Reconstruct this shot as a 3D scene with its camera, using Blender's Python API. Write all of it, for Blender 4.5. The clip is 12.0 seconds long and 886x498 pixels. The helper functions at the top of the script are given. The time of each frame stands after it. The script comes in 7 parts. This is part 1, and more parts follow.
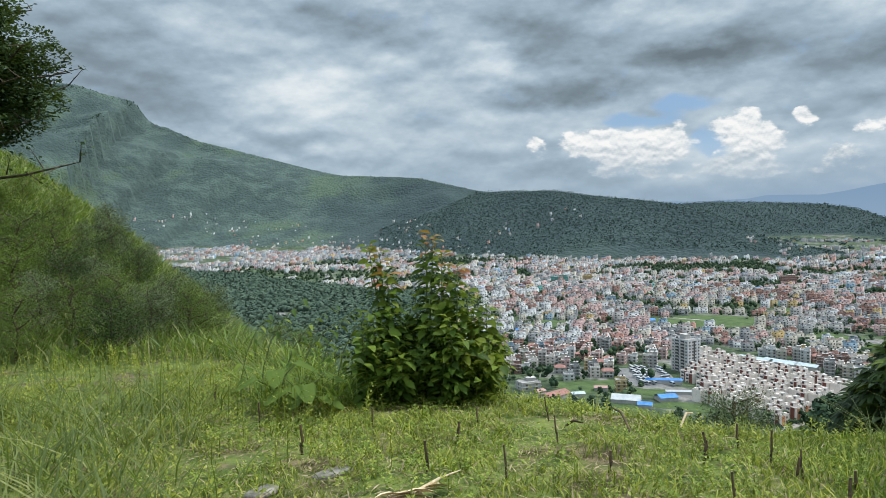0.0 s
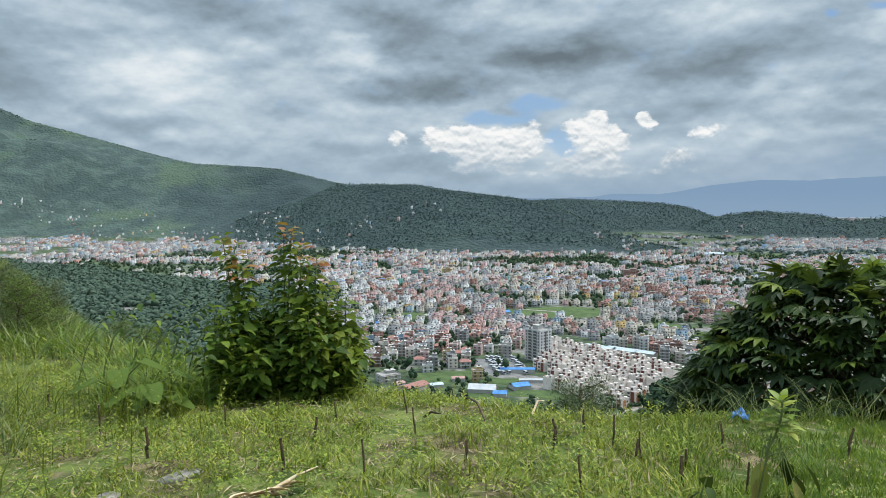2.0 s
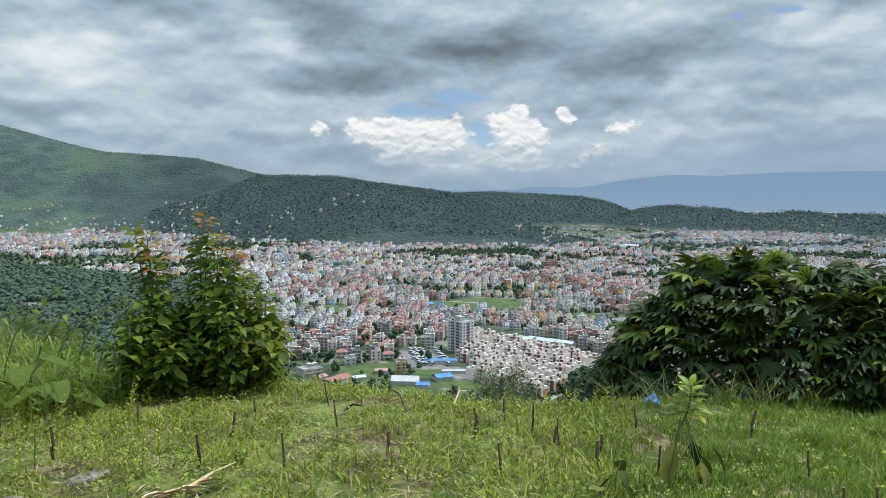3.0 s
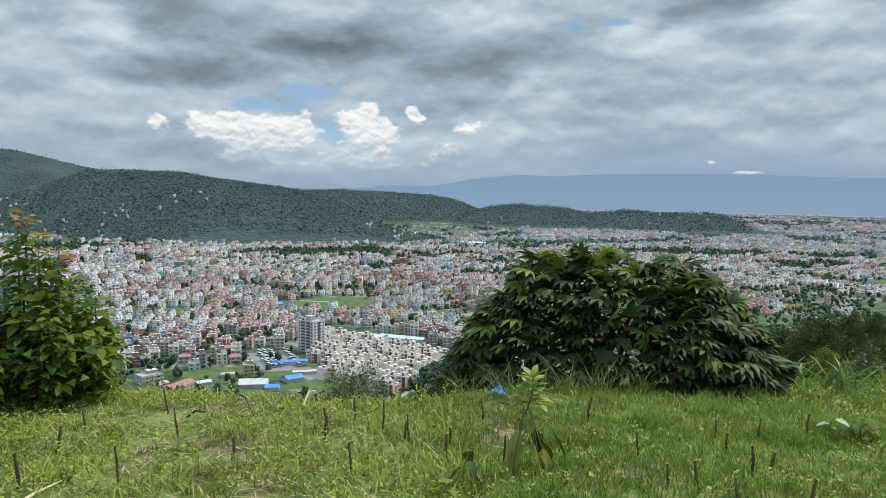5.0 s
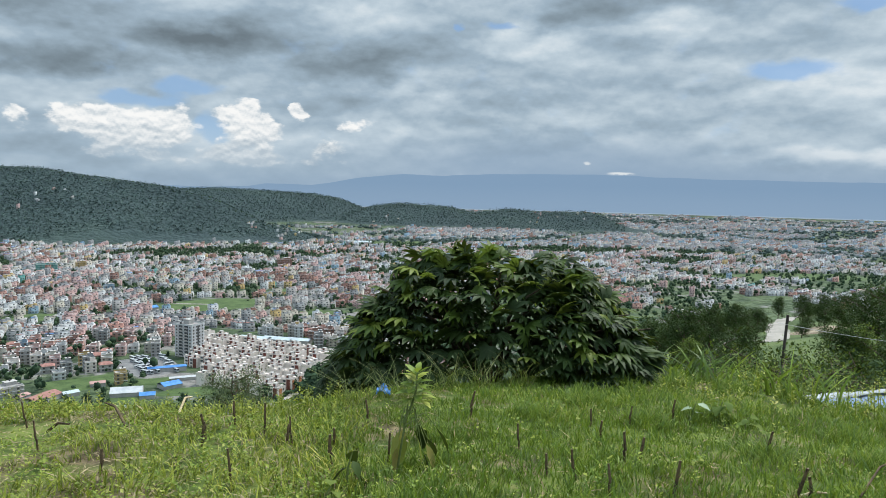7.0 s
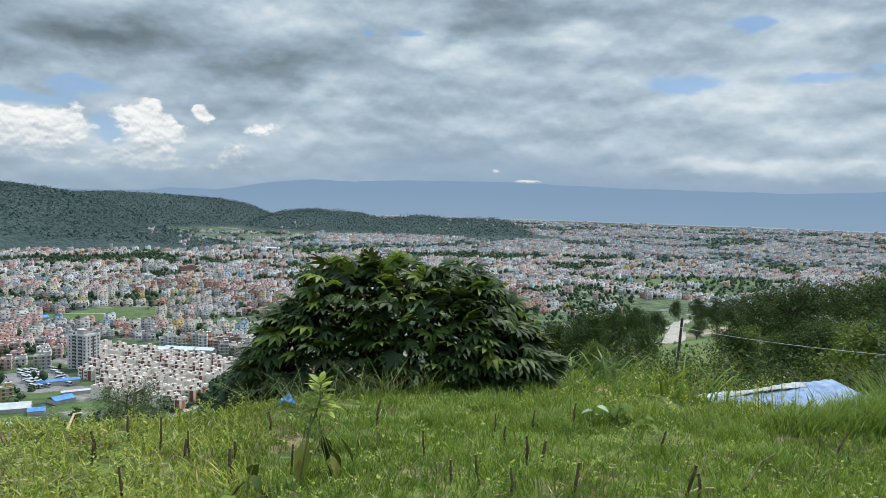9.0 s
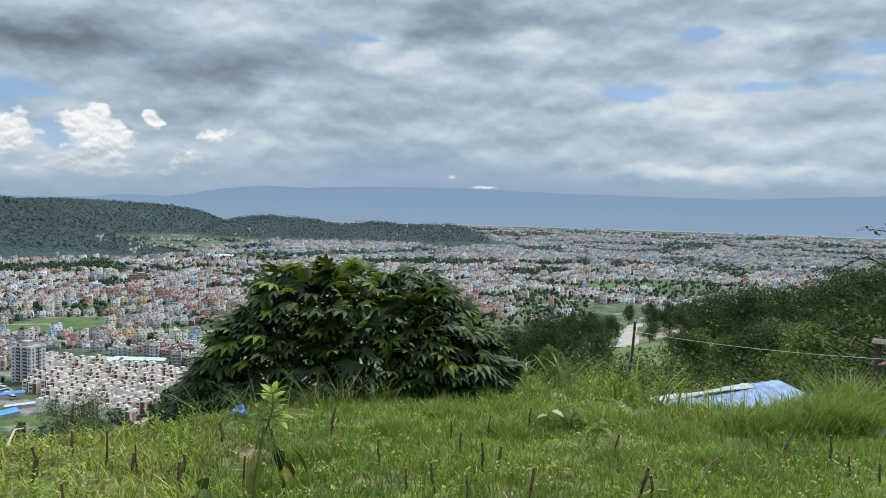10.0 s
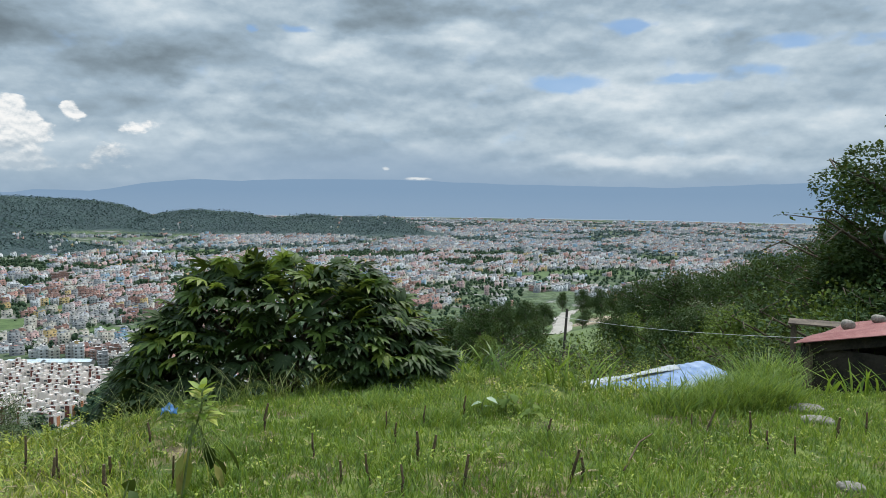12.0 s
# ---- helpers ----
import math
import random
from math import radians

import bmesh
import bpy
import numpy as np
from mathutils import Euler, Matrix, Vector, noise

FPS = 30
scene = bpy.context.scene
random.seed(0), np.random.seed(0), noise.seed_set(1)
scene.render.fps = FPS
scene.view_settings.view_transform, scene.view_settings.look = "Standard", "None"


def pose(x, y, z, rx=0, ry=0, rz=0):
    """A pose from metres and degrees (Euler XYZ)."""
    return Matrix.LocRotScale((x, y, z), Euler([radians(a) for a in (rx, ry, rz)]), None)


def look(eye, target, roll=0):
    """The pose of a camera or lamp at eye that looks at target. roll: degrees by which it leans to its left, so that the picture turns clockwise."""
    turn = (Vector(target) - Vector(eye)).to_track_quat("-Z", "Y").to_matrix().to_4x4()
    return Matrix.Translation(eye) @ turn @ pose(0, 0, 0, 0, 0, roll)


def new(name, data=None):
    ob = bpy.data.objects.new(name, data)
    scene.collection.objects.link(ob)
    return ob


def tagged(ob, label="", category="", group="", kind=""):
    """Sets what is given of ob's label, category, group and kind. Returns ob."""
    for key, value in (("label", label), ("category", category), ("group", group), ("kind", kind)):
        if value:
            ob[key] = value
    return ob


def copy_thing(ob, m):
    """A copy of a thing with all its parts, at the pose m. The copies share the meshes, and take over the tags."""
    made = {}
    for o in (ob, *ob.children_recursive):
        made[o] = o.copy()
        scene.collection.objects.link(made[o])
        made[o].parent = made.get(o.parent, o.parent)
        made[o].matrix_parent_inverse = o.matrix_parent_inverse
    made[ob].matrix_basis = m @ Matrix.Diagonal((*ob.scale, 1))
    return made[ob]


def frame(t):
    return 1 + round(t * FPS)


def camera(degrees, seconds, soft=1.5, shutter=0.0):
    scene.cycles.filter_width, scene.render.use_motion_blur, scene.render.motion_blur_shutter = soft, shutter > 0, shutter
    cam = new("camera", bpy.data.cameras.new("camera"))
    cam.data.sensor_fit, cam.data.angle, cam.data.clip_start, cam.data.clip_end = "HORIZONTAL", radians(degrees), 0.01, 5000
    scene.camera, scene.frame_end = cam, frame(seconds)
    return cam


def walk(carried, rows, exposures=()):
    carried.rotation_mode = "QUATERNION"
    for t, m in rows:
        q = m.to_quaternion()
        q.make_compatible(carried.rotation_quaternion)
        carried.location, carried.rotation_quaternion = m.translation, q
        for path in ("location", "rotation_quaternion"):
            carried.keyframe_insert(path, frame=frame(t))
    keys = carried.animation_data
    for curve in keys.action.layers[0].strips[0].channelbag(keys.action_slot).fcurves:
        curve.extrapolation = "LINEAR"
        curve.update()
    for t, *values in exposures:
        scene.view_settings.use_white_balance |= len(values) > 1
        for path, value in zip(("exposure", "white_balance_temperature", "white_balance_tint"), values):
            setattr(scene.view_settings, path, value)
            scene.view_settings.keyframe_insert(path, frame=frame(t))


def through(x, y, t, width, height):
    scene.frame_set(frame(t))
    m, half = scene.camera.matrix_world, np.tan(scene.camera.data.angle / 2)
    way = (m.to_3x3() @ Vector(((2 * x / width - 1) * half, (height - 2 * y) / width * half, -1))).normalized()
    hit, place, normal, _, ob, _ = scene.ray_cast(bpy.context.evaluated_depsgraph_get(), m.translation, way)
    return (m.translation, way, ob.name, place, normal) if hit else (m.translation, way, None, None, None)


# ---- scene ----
from math import sin, cos, tan, pi, atan2, sqrt, exp

# ---- camera and its walk: seconds, place, heading, tilt, lean ----
cam = camera(62.87, 12.0, 0.62)


def aim(x, y, z, yaw, tilt, lean):
    a, e = radians(yaw), radians(tilt)
    return look((x, y, z), (x - sin(a) * cos(e), y + cos(a) * cos(e), z + sin(e)), lean)


WALK = [
    (0.0, -0.042, 0.008, 1.454, -0.00, -3.25, -1.22),
    (0.5, -0.040, 0.017, 1.455, -2.15, -3.31, -0.89),
    (1.0, -0.040, 0.017, 1.456, -4.74, -3.44, -0.53),
    (1.5, -0.039, 0.025, 1.455, -7.83, -3.63, -0.22),
    (2.0, -0.035, 0.025, 1.454, -10.99, -3.92, -0.05),
    (2.5, -0.028, 0.028, 1.452, -14.07, -4.24, 0.12),
    (3.0, -0.027, 0.027, 1.449, -17.08, -4.53, 0.40),
    (5.0, -0.014, 0.032, 1.446, -28.86, -4.55, 0.91),
    (5.5, -0.008, 0.033, 1.446, -31.49, -4.39, 0.92),
    (6.0, -0.010, 0.028, 1.445, -33.82, -4.36, 0.97),
    (6.5, -0.003, 0.027, 1.443, -35.93, -4.39, 1.03),
    (7.0, 0.002, 0.028, 1.441, -37.90, -4.46, 1.19),
    (9.0, 0.025, 0.008, 1.451, -44.97, -3.80, 1.68),
    (9.5, 0.031, 0.007, 1.452, -46.65, -3.45, 1.60),
    (10.0, 0.044, 0.006, 1.454, -48.38, -3.22, 1.52),
    (10.5, 0.052, 0.004, 1.451, -50.08, -3.13, 1.37),
    (11.0, 0.059, -0.006, 1.451, -51.57, -3.27, 1.13),
    (11.5, 0.059, -0.011, 1.449, -52.74, -3.49, 0.98),
    (12.0, 0.059, -0.011, 1.447, -53.51, -3.80, 0.80),
]
walk(cam, [(t, aim(*row)) for t, *row in WALK])

# ---- light: a broken overcast sky and a sun softened by thin cloud ----
SUN_AZ, SUN_EL = -80.0, 58.0


class Nodes:
    """Short hand for node trees."""

    def __init__(self, tree):
        self.t = tree
        tree.nodes.clear()

    def add(self, kind, **values):
        n = self.t.nodes.new(kind)
        for k, v in values.items():
            setattr(n, k, v)
        return n

    def link(self, a, b):
        self.t.links.new(a, b)

    def put(self, socket, v):
        if isinstance(v, bpy.types.NodeSocket):
            self.link(v, socket)
        else:
            socket.default_value = v

    def math(self, op, a, b=0.0, c=0.0, clamp=False):
        n = self.add("ShaderNodeMath", operation=op, use_clamp=clamp)
        for i, v in enumerate((a, b, c)):
            self.put(n.inputs[i], v)
        return n.outputs[0]

    def vmath(self, op, a, b=(0, 0, 0)):
        n = self.add("ShaderNodeVectorMath", operation=op)
        self.put(n.inputs[0], a)
        self.put(n.inputs[1], b)
        return n.outputs["Value"] if op in ("LENGTH", "DOT_PRODUCT") else n.outputs[0]

    def span(self, v, a, b, c=0.0, d=1.0, smooth=True):
        n = self.add("ShaderNodeMapRange", interpolation_type="SMOOTHSTEP" if smooth else "LINEAR")
        for i, x in enumerate((v, a, b, c, d)):
            self.put(n.inputs[i], x)
        return n.outputs[0]

    def noise(self, vec, scale, detail=4.0, rough=0.55, warp=0.0):
        n = self.add("ShaderNodeTexNoise")
        self.put(n.inputs["Vector"], vec)
        n.inputs["Scale"].default_value, n.inputs["Detail"].default_value = scale, detail
        n.inputs["Roughness"].default_value, n.inputs["Distortion"].default_value = rough, warp
        return n.outputs["Fac"]

    def mix(self, f, a, b, how="MIX"):
        n = self.add("ShaderNodeMix", data_type="RGBA", blend_type=how)
        self.put(n.inputs[0], f)
        for i, v in ((6, a), (7, b)):
            self.put(n.inputs[i], v if isinstance(v, bpy.types.NodeSocket) else (*v, 1))
        return n.outputs[2]

    def ramp(self, f, stops):
        n = self.add("ShaderNodeValToRGB")
        e = n.color_ramp.elements
        while len(e) < len(stops):
            e.new(0.5)
        for s, (at, c) in zip(e, stops):
            s.position, s.color = at, (*c, 1)
        self.put(n.inputs[0], f)
        return n.outputs[0]

    def xyz(self, v):
        n = self.add("ShaderNodeSeparateXYZ")
        self.put(n.inputs[0], v)
        return n.outputs

    def vec(self, x, y, z=0.0):
        n = self.add("ShaderNodeCombineXYZ")
        for i, v in enumerate((x, y, z)):
            self.put(n.inputs[i], v)
        return n.outputs[0]


world = bpy.data.worlds.new("sky")
scene.world = world
world.use_nodes = True
w = Nodes(world.node_tree)
way = w.add("ShaderNodeTexCoord").outputs["Generated"]
dx, dy, dz = w.xyz(way)
az = w.math("MULTIPLY", w.math("ARCTAN2", w.math("MULTIPLY", dx, -1.0), dy), 180 / pi)
el = w.math("MULTIPLY", w.math("ARCSINE", dz), 180 / pi)


def cells(u, v, deep, detail, rough, warp=0.0, up=0.0):
    """Cloud noise over heading and height, about nought."""
    at = w.vec(w.math("MULTIPLY", az, u), w.math("MULTIPLY_ADD", el, v, v * up), deep)
    return w.math("SUBTRACT", w.noise(at, 1.0, detail, rough, warp), 0.5)


bank = cells(0.070, 0.19, 1.0, 7.0, 0.50)
wob = cells(0.26, 0.52, 0.0, 7.0, 0.52)
wob2 = cells(0.26, 0.52, 7.0, 7.0, 0.52)
knots = cells(0.33, 0.52, 11.0, 6.0, 0.52)
puff = cells(0.75, 1.15, 3.0, 7.0, 0.55)
# lumps are lit on their upper edges
lump = cells(0.15, 0.34, 5.0, 6.0, 0.50)
relief = w.math("SUBTRACT", lump, cells(0.15, 0.34, 5.0, 6.0, 0.50, 0.0, 0.8))
curl_ = w.math("SUBTRACT", knots, cells(0.33, 0.52, 11.0, 6.0, 0.52, 0.0, 0.45))


def bent(by_az, by_el, u, v):
    """Heading and height, bent by noise, so that no patch is a plain oval."""
    return w.vec(w.math("MULTIPLY_ADD", u, by_az, az), w.math("MULTIPLY_ADD", v, by_el, el))


def patches(place, items):
    """Soft patches of sky, summed: heading, height, half width, half height, amount."""
    total = 0.0
    for a, e, wa, we, amount in items:
        d = w.vmath("LENGTH", w.vmath("MULTIPLY", w.vmath("SUBTRACT", place, (a, e, 0)), (1 / wa, 1 / we, 0)))
        total = w.math("MULTIPLY_ADD", w.span(d, 0.15, 1.45, 1.0, 0.0), amount, total)
    return total


SHADE = [(28.8, 12.3, 7.6, 4.0, -0.20), (22.9, 9.3, 8.9, 2.7, -0.16), (5.9, 14.2, 5.8, 1.4, -0.22), (-8.9, 13.0, 5.4, 2.5, -0.26), (-10.1, 8.6, 5.4, 1.4, -0.40), (-18.0, 10.5, 6.7, 1.0, -0.20),
         (-7.2, 11.0, 5.4, 2.0, -0.16), (-21.2, 10.8, 6.7, 1.6, -0.32), (-30.4, 9.1, 5.4, 1.4, -0.30), (-40.8, 7.2, 6.2, 1.7, -0.16), (-48.1, 13.2, 3.6, 1.0, -0.22), (-32.9, 10.3, 5.8, 1.8, -0.12),
         (-74.9, 11.2, 2.2, 1.8, -0.22), (-56.3, 7.7, 3.6, 0.6, -0.12), (-49.6, 14.9, 4.9, 1.3, -0.18), (-80.6, 13.2, 3.6, 1.8, -0.16), (-26.4, 12.5, 6.7, 1.8, -0.12)]
GLOW = [(18.5, 13.0, 4.0, 1.3, 0.14), (11.2, 9.6, 5.8, 1.9, 0.28), (6.1, 7.9, 4.9, 1.3, 0.20), (0.8, 10.8, 4.0, 1.3, 0.08), (-4.5, 11.1, 2.5, 1.4, 0.22), (-20.0, 12.1, 2.7, 1.2, 0.12),
        (9.7, 4.5, 5.8, 1.0, 0.08), (-3.8, 10.7, 2.7, 1.8, 0.14), (-35.2, 8.3, 3.1, 1.3, 0.20), (-31.2, 13.0, 4.0, 1.6, 0.14), (-44.3, 11.3, 4.0, 1.1, 0.24), (-46.5, 5.8, 5.4, 0.9, 0.12),
        (-32.2, 4.8, 2.7, 1.8, 0.16), (-74.0, 8.5, 16.0, 5.0, 0.10), (-55.3, 12.3, 3.6, 1.3, 0.18), (-70.2, 12.4, 5.4, 1.5, 0.20), (-65.0, 7.1, 9.8, 0.9, 0.12), (-69.3, 3.0, 11.6, 0.7, 0.34), (-18.0, 3.6, 10.0, 2.2, 0.22)]
HOLES = [(-18.2, 7.4, 2.7, 0.7, 0.90), (-14.8, 6.3, 3.1, 0.6, 0.90), (-20.0, 4.5, 1.2, 1.2, 0.90), (-42.6, 12.6, 1.8, 0.4, 0.80), (-38.8, 12.5, 0.6, 0.4, 0.80), (-62.8, 9.1, 2.9, 0.8, 1.00),
         (-67.3, 13.3, 1.8, 0.8, 0.90), (-71.5, 9.2, 3.6, 0.4, 0.70), (-78.2, 11.5, 2.2, 0.6, 0.70), (-76.1, 9.6, 3.6, 0.4, 0.50), (-83.1, 11.3, 2.0, 0.6, 0.70)]
HEAPS = [(-10.8, 4.8, 1.9, 1.2, 0.90), (-13.9, 4.2, 3.1, 1.4, 0.95), (-17.2, 4.6, 2.4, 1.5, 0.95), (-22.3, 4.9, 2.2, 1.6, 0.90), (-24.3, 4.0, 2.0, 1.3, 0.70), (-26.7, 5.8, 1.0, 0.7, 0.62),
         (-7.5, 4.4, 1.0, 0.9, 0.50), (-28.5, 3.2, 1.5, 0.7, 0.60), (-17.7, 2.6, 7.5, 1.0, 0.55), (-24.7, 2.1, 6.0, 0.6, 0.45), (-31.5, 4.4, 2.2, 1.5, 0.22)]
WISPS = [(-51.5, 1.7, 1.3, 0.2, 0.70), (-48.9, 2.5, 0.4, 0.2, 0.50)]

loose = bent(6.5, 2.8, wob, wob2)
tone = w.math("ADD", w.math("ADD", patches(loose, SHADE), patches(loose, GLOW)), 0.585)
tone = w.math("MULTIPLY_ADD", bank, 0.60, tone)
tone = w.math("MULTIPLY_ADD", lump, 0.30, tone)
tone = w.math("MULTIPLY_ADD", relief, 0.75, tone)
tone = w.math("MULTIPLY_ADD", curl_, 0.42, tone)
grey = w.ramp(tone, [(0.0, (0.148, 0.190, 0.222)), (0.28, (0.242, 0.315, 0.374)), (0.52, (0.350, 0.455, 0.548)), (0.76, (0.533, 0.635, 0.712)), (1.0, (0.775, 0.835, 0.868))])
# haze towards the horizon, deepest under the far cloud base
grey = w.mix(w.span(el, 0.0, 5.5, 0.55, 0.0), grey, (0.345, 0.455, 0.565))
tight = bent(1.6, 0.8, wob, wob2)
rain = w.math("MINIMUM", patches(tight, [(-47.0, 1.2, 17.0, 3.2, 0.8), (-78.0, 0.4, 26.0, 2.0, 1.0), (-24.0, 0.2, 12.0, 1.2, 0.5)]), 1.0)
grey = w.mix(rain, grey, (0.285, 0.395, 0.530))
sky = w.add("ShaderNodeTexSky", sky_type="NISHITA", sun_disc=False, sun_elevation=radians(SUN_EL), sun_rotation=radians(-SUN_AZ), altitude=1400.0)
blue = w.mix(1.0, sky.outputs[0], (0.12, 0.12, 0.12), "MULTIPLY")
blue = w.mix(0.6, blue, (0.20, 0.37, 0.64))
hole = w.span(w.math("MULTIPLY_ADD", knots, 1.6, patches(bent(4.0, 1.4, wob2, wob), HOLES)), 0.12, 0.75)
tint = w.mix(w.math("MULTIPLY", hole, 0.85), grey, blue)
# heaped clouds with lit, knobbly tops and grey feet
knob = patches(bent(3.0, 1.5, wob2, wob), HEAPS)
heap = w.math("MULTIPLY", w.math("MULTIPLY_ADD", puff, 1.0, w.math("MULTIPLY_ADD", knots, 2.0, knob)), w.span(knob, 0.0, 0.12))
bright = w.math("SUBTRACT", puff, cells(0.75, 1.15, 3.0, 7.0, 0.55, 0.0, 0.25))
lit = w.math("ADD", w.math("MULTIPLY_ADD", bright, 2.4, w.math("MULTIPLY", puff, 0.5)), w.span(el, 2.0, 5.4, 0.18, 0.80))
heaps = w.ramp(lit, [(0.0, (0.450, 0.525, 0.590)), (0.4, (0.650, 0.705, 0.740)), (0.75, (0.860, 0.880, 0.885)), (1.0, (0.960, 0.960, 0.945))])
tint = w.mix(w.math("MULTIPLY", w.span(heap, 0.30, 0.62), w.span(el, 1.2, 4.3, 0.35, 0.95)), tint, heaps)
wisps = w.math("MULTIPLY_ADD", puff, 0.8, patches(bent(0.6, 0.5, wob2, puff), WISPS))
tint = w.mix(w.span(wisps, 0.25, 0.7), tint, (0.72, 0.77, 0.80))
# an overcast sky is brighter overhead than at its rim
lift = w.span(el, 16.0, 60.0, 1.0, 3.2)
back = w.add("ShaderNodeBackground")
w.link(w.mix(1.0, tint, w.vec(lift, lift, lift), "MULTIPLY"), back.inputs[0])
back.inputs[1].default_value = 1.0
w.link(back.outputs[0], w.add("ShaderNodeOutputWorld").inputs[0])

sun = new("sun", bpy.data.lights.new("sun", "SUN"))
sun.data.energy, sun.data.angle, sun.data.color = 3.8, radians(4), (1.0, 0.98, 0.93)
a_, e_ = radians(SUN_AZ), radians(SUN_EL)
sun.matrix_world = look((-sin(a_) * cos(e_) * 50, cos(a_) * cos(e_) * 50, sin(e_) * 50), (0, 0, 0))

# ---- materials ----
def material(name, build, rough=0.85, metal=0.0, bump=0.0, bump_scale=40.0, canopy=False):
    """A principled surface; build(n, place) gives its colour. place: object space."""
    m = bpy.data.materials.new(name)
    m.use_nodes = True
    n = Nodes(m.node_tree)
    spot = n.add("ShaderNodeTexCoord").outputs["Object"]
    bs = n.add("ShaderNodeBsdfPrincipled")
    n.put(bs.inputs["Base Color"], build(n, spot))
    bs.inputs["Roughness"].default_value, bs.inputs["Metallic"].default_value = rough, metal
    bs.inputs["Specular IOR Level"].default_value = 0.3
    if bump:
        b = n.add("ShaderNodeBump")
        b.inputs["Strength"].default_value, b.inputs["Distance"].default_value = bump, 0.4 / bump_scale
        n.link(n.noise(spot, bump_scale, 5.0), b.inputs["Height"])
        n.link(b.outputs[0], bs.inputs["Normal"])
        if canopy:
            # the close canopy of the woods that cover the hills
            x, y, z = n.xyz(spot)
            cell = n.add("ShaderNodeTexVoronoi", feature="F1")
            n.link(spot, cell.inputs["Vector"])
            cell.inputs["Scale"].default_value = 0.085
            crowns = n.math("ADD", n.math("MULTIPLY", cell.outputs["Distance"], -0.9), n.math("MULTIPLY", n.noise(spot, 0.03, 6.0, 0.6), 1.6))
            far = n.span(n.vmath("LENGTH", n.vec(x, y, 0.0)), 300.0, 700.0)
            c = n.add("ShaderNodeBump")
            c.inputs["Strength"].default_value, c.inputs["Distance"].default_value = 0.75, 7.0
            n.link(n.math("MULTIPLY", crowns, far), c.inputs["Height"])
            n.link(b.outputs[0], c.inputs["Normal"])
            n.link(c.outputs[0], bs.inputs["Normal"])
    n.link(bs.outputs[0], n.add("ShaderNodeOutputMaterial").inputs[0])
    return m


def worn(dark, light, scale=3.0, fine=30.0):
    """Colour that wanders between two tones at two scales."""
    def build(n, spot):
        f = n.math("ADD", n.math("MULTIPLY", n.noise(spot, scale, 4.0), 0.65), n.math("MULTIPLY", n.noise(spot, fine, 3.0), 0.35))
        return n.mix(n.span(f, 0.35, 0.65), dark, light)
    return build


def leafy(name, stops, through=0.35, rough=0.5, island=True, patch=0.0, gloss=0.35):
    """Foliage: each leaf its own tone, some light passes through it."""
    m = bpy.data.materials.new(name)
    m.use_nodes = True
    n = Nodes(m.node_tree)
    if island:
        f = n.add("ShaderNodeNewGeometry").outputs["Random Per Island"]
    else:
        f = n.add("ShaderNodeObjectInfo").outputs["Random"]
    spot = n.add("ShaderNodeTexCoord").outputs["Object"]
    if patch:
        f = n.math("ADD", n.math("MULTIPLY", f, 1 - patch), n.math("MULTIPLY", n.span(n.noise(spot, 0.9, 4.0), 0.3, 0.7), patch))
    c = n.ramp(f, stops)
    c = n.mix(n.math("MULTIPLY", n.noise(spot, 60.0, 2.0), 0.22), c, (0.02, 0.03, 0.01), "MIX")
    bs = n.add("ShaderNodeBsdfPrincipled")
    n.link(c, bs.inputs["Base Color"])
    bs.inputs["Roughness"].default_value, bs.inputs["Specular IOR Level"].default_value = rough, gloss
    tr = n.add("ShaderNodeBsdfTranslucent")
    n.link(n.mix(0.5, c, (0.20, 0.26, 0.03)), tr.inputs[0])
    mx = n.add("ShaderNodeMixShader")
    mx.inputs[0].default_value = through
    n.link(bs.outputs[0], mx.inputs[1])
    n.link(tr.outputs[0], mx.inputs[2])
    n.link(mx.outputs[0], n.add("ShaderNodeOutputMaterial").inputs[0])
    return m


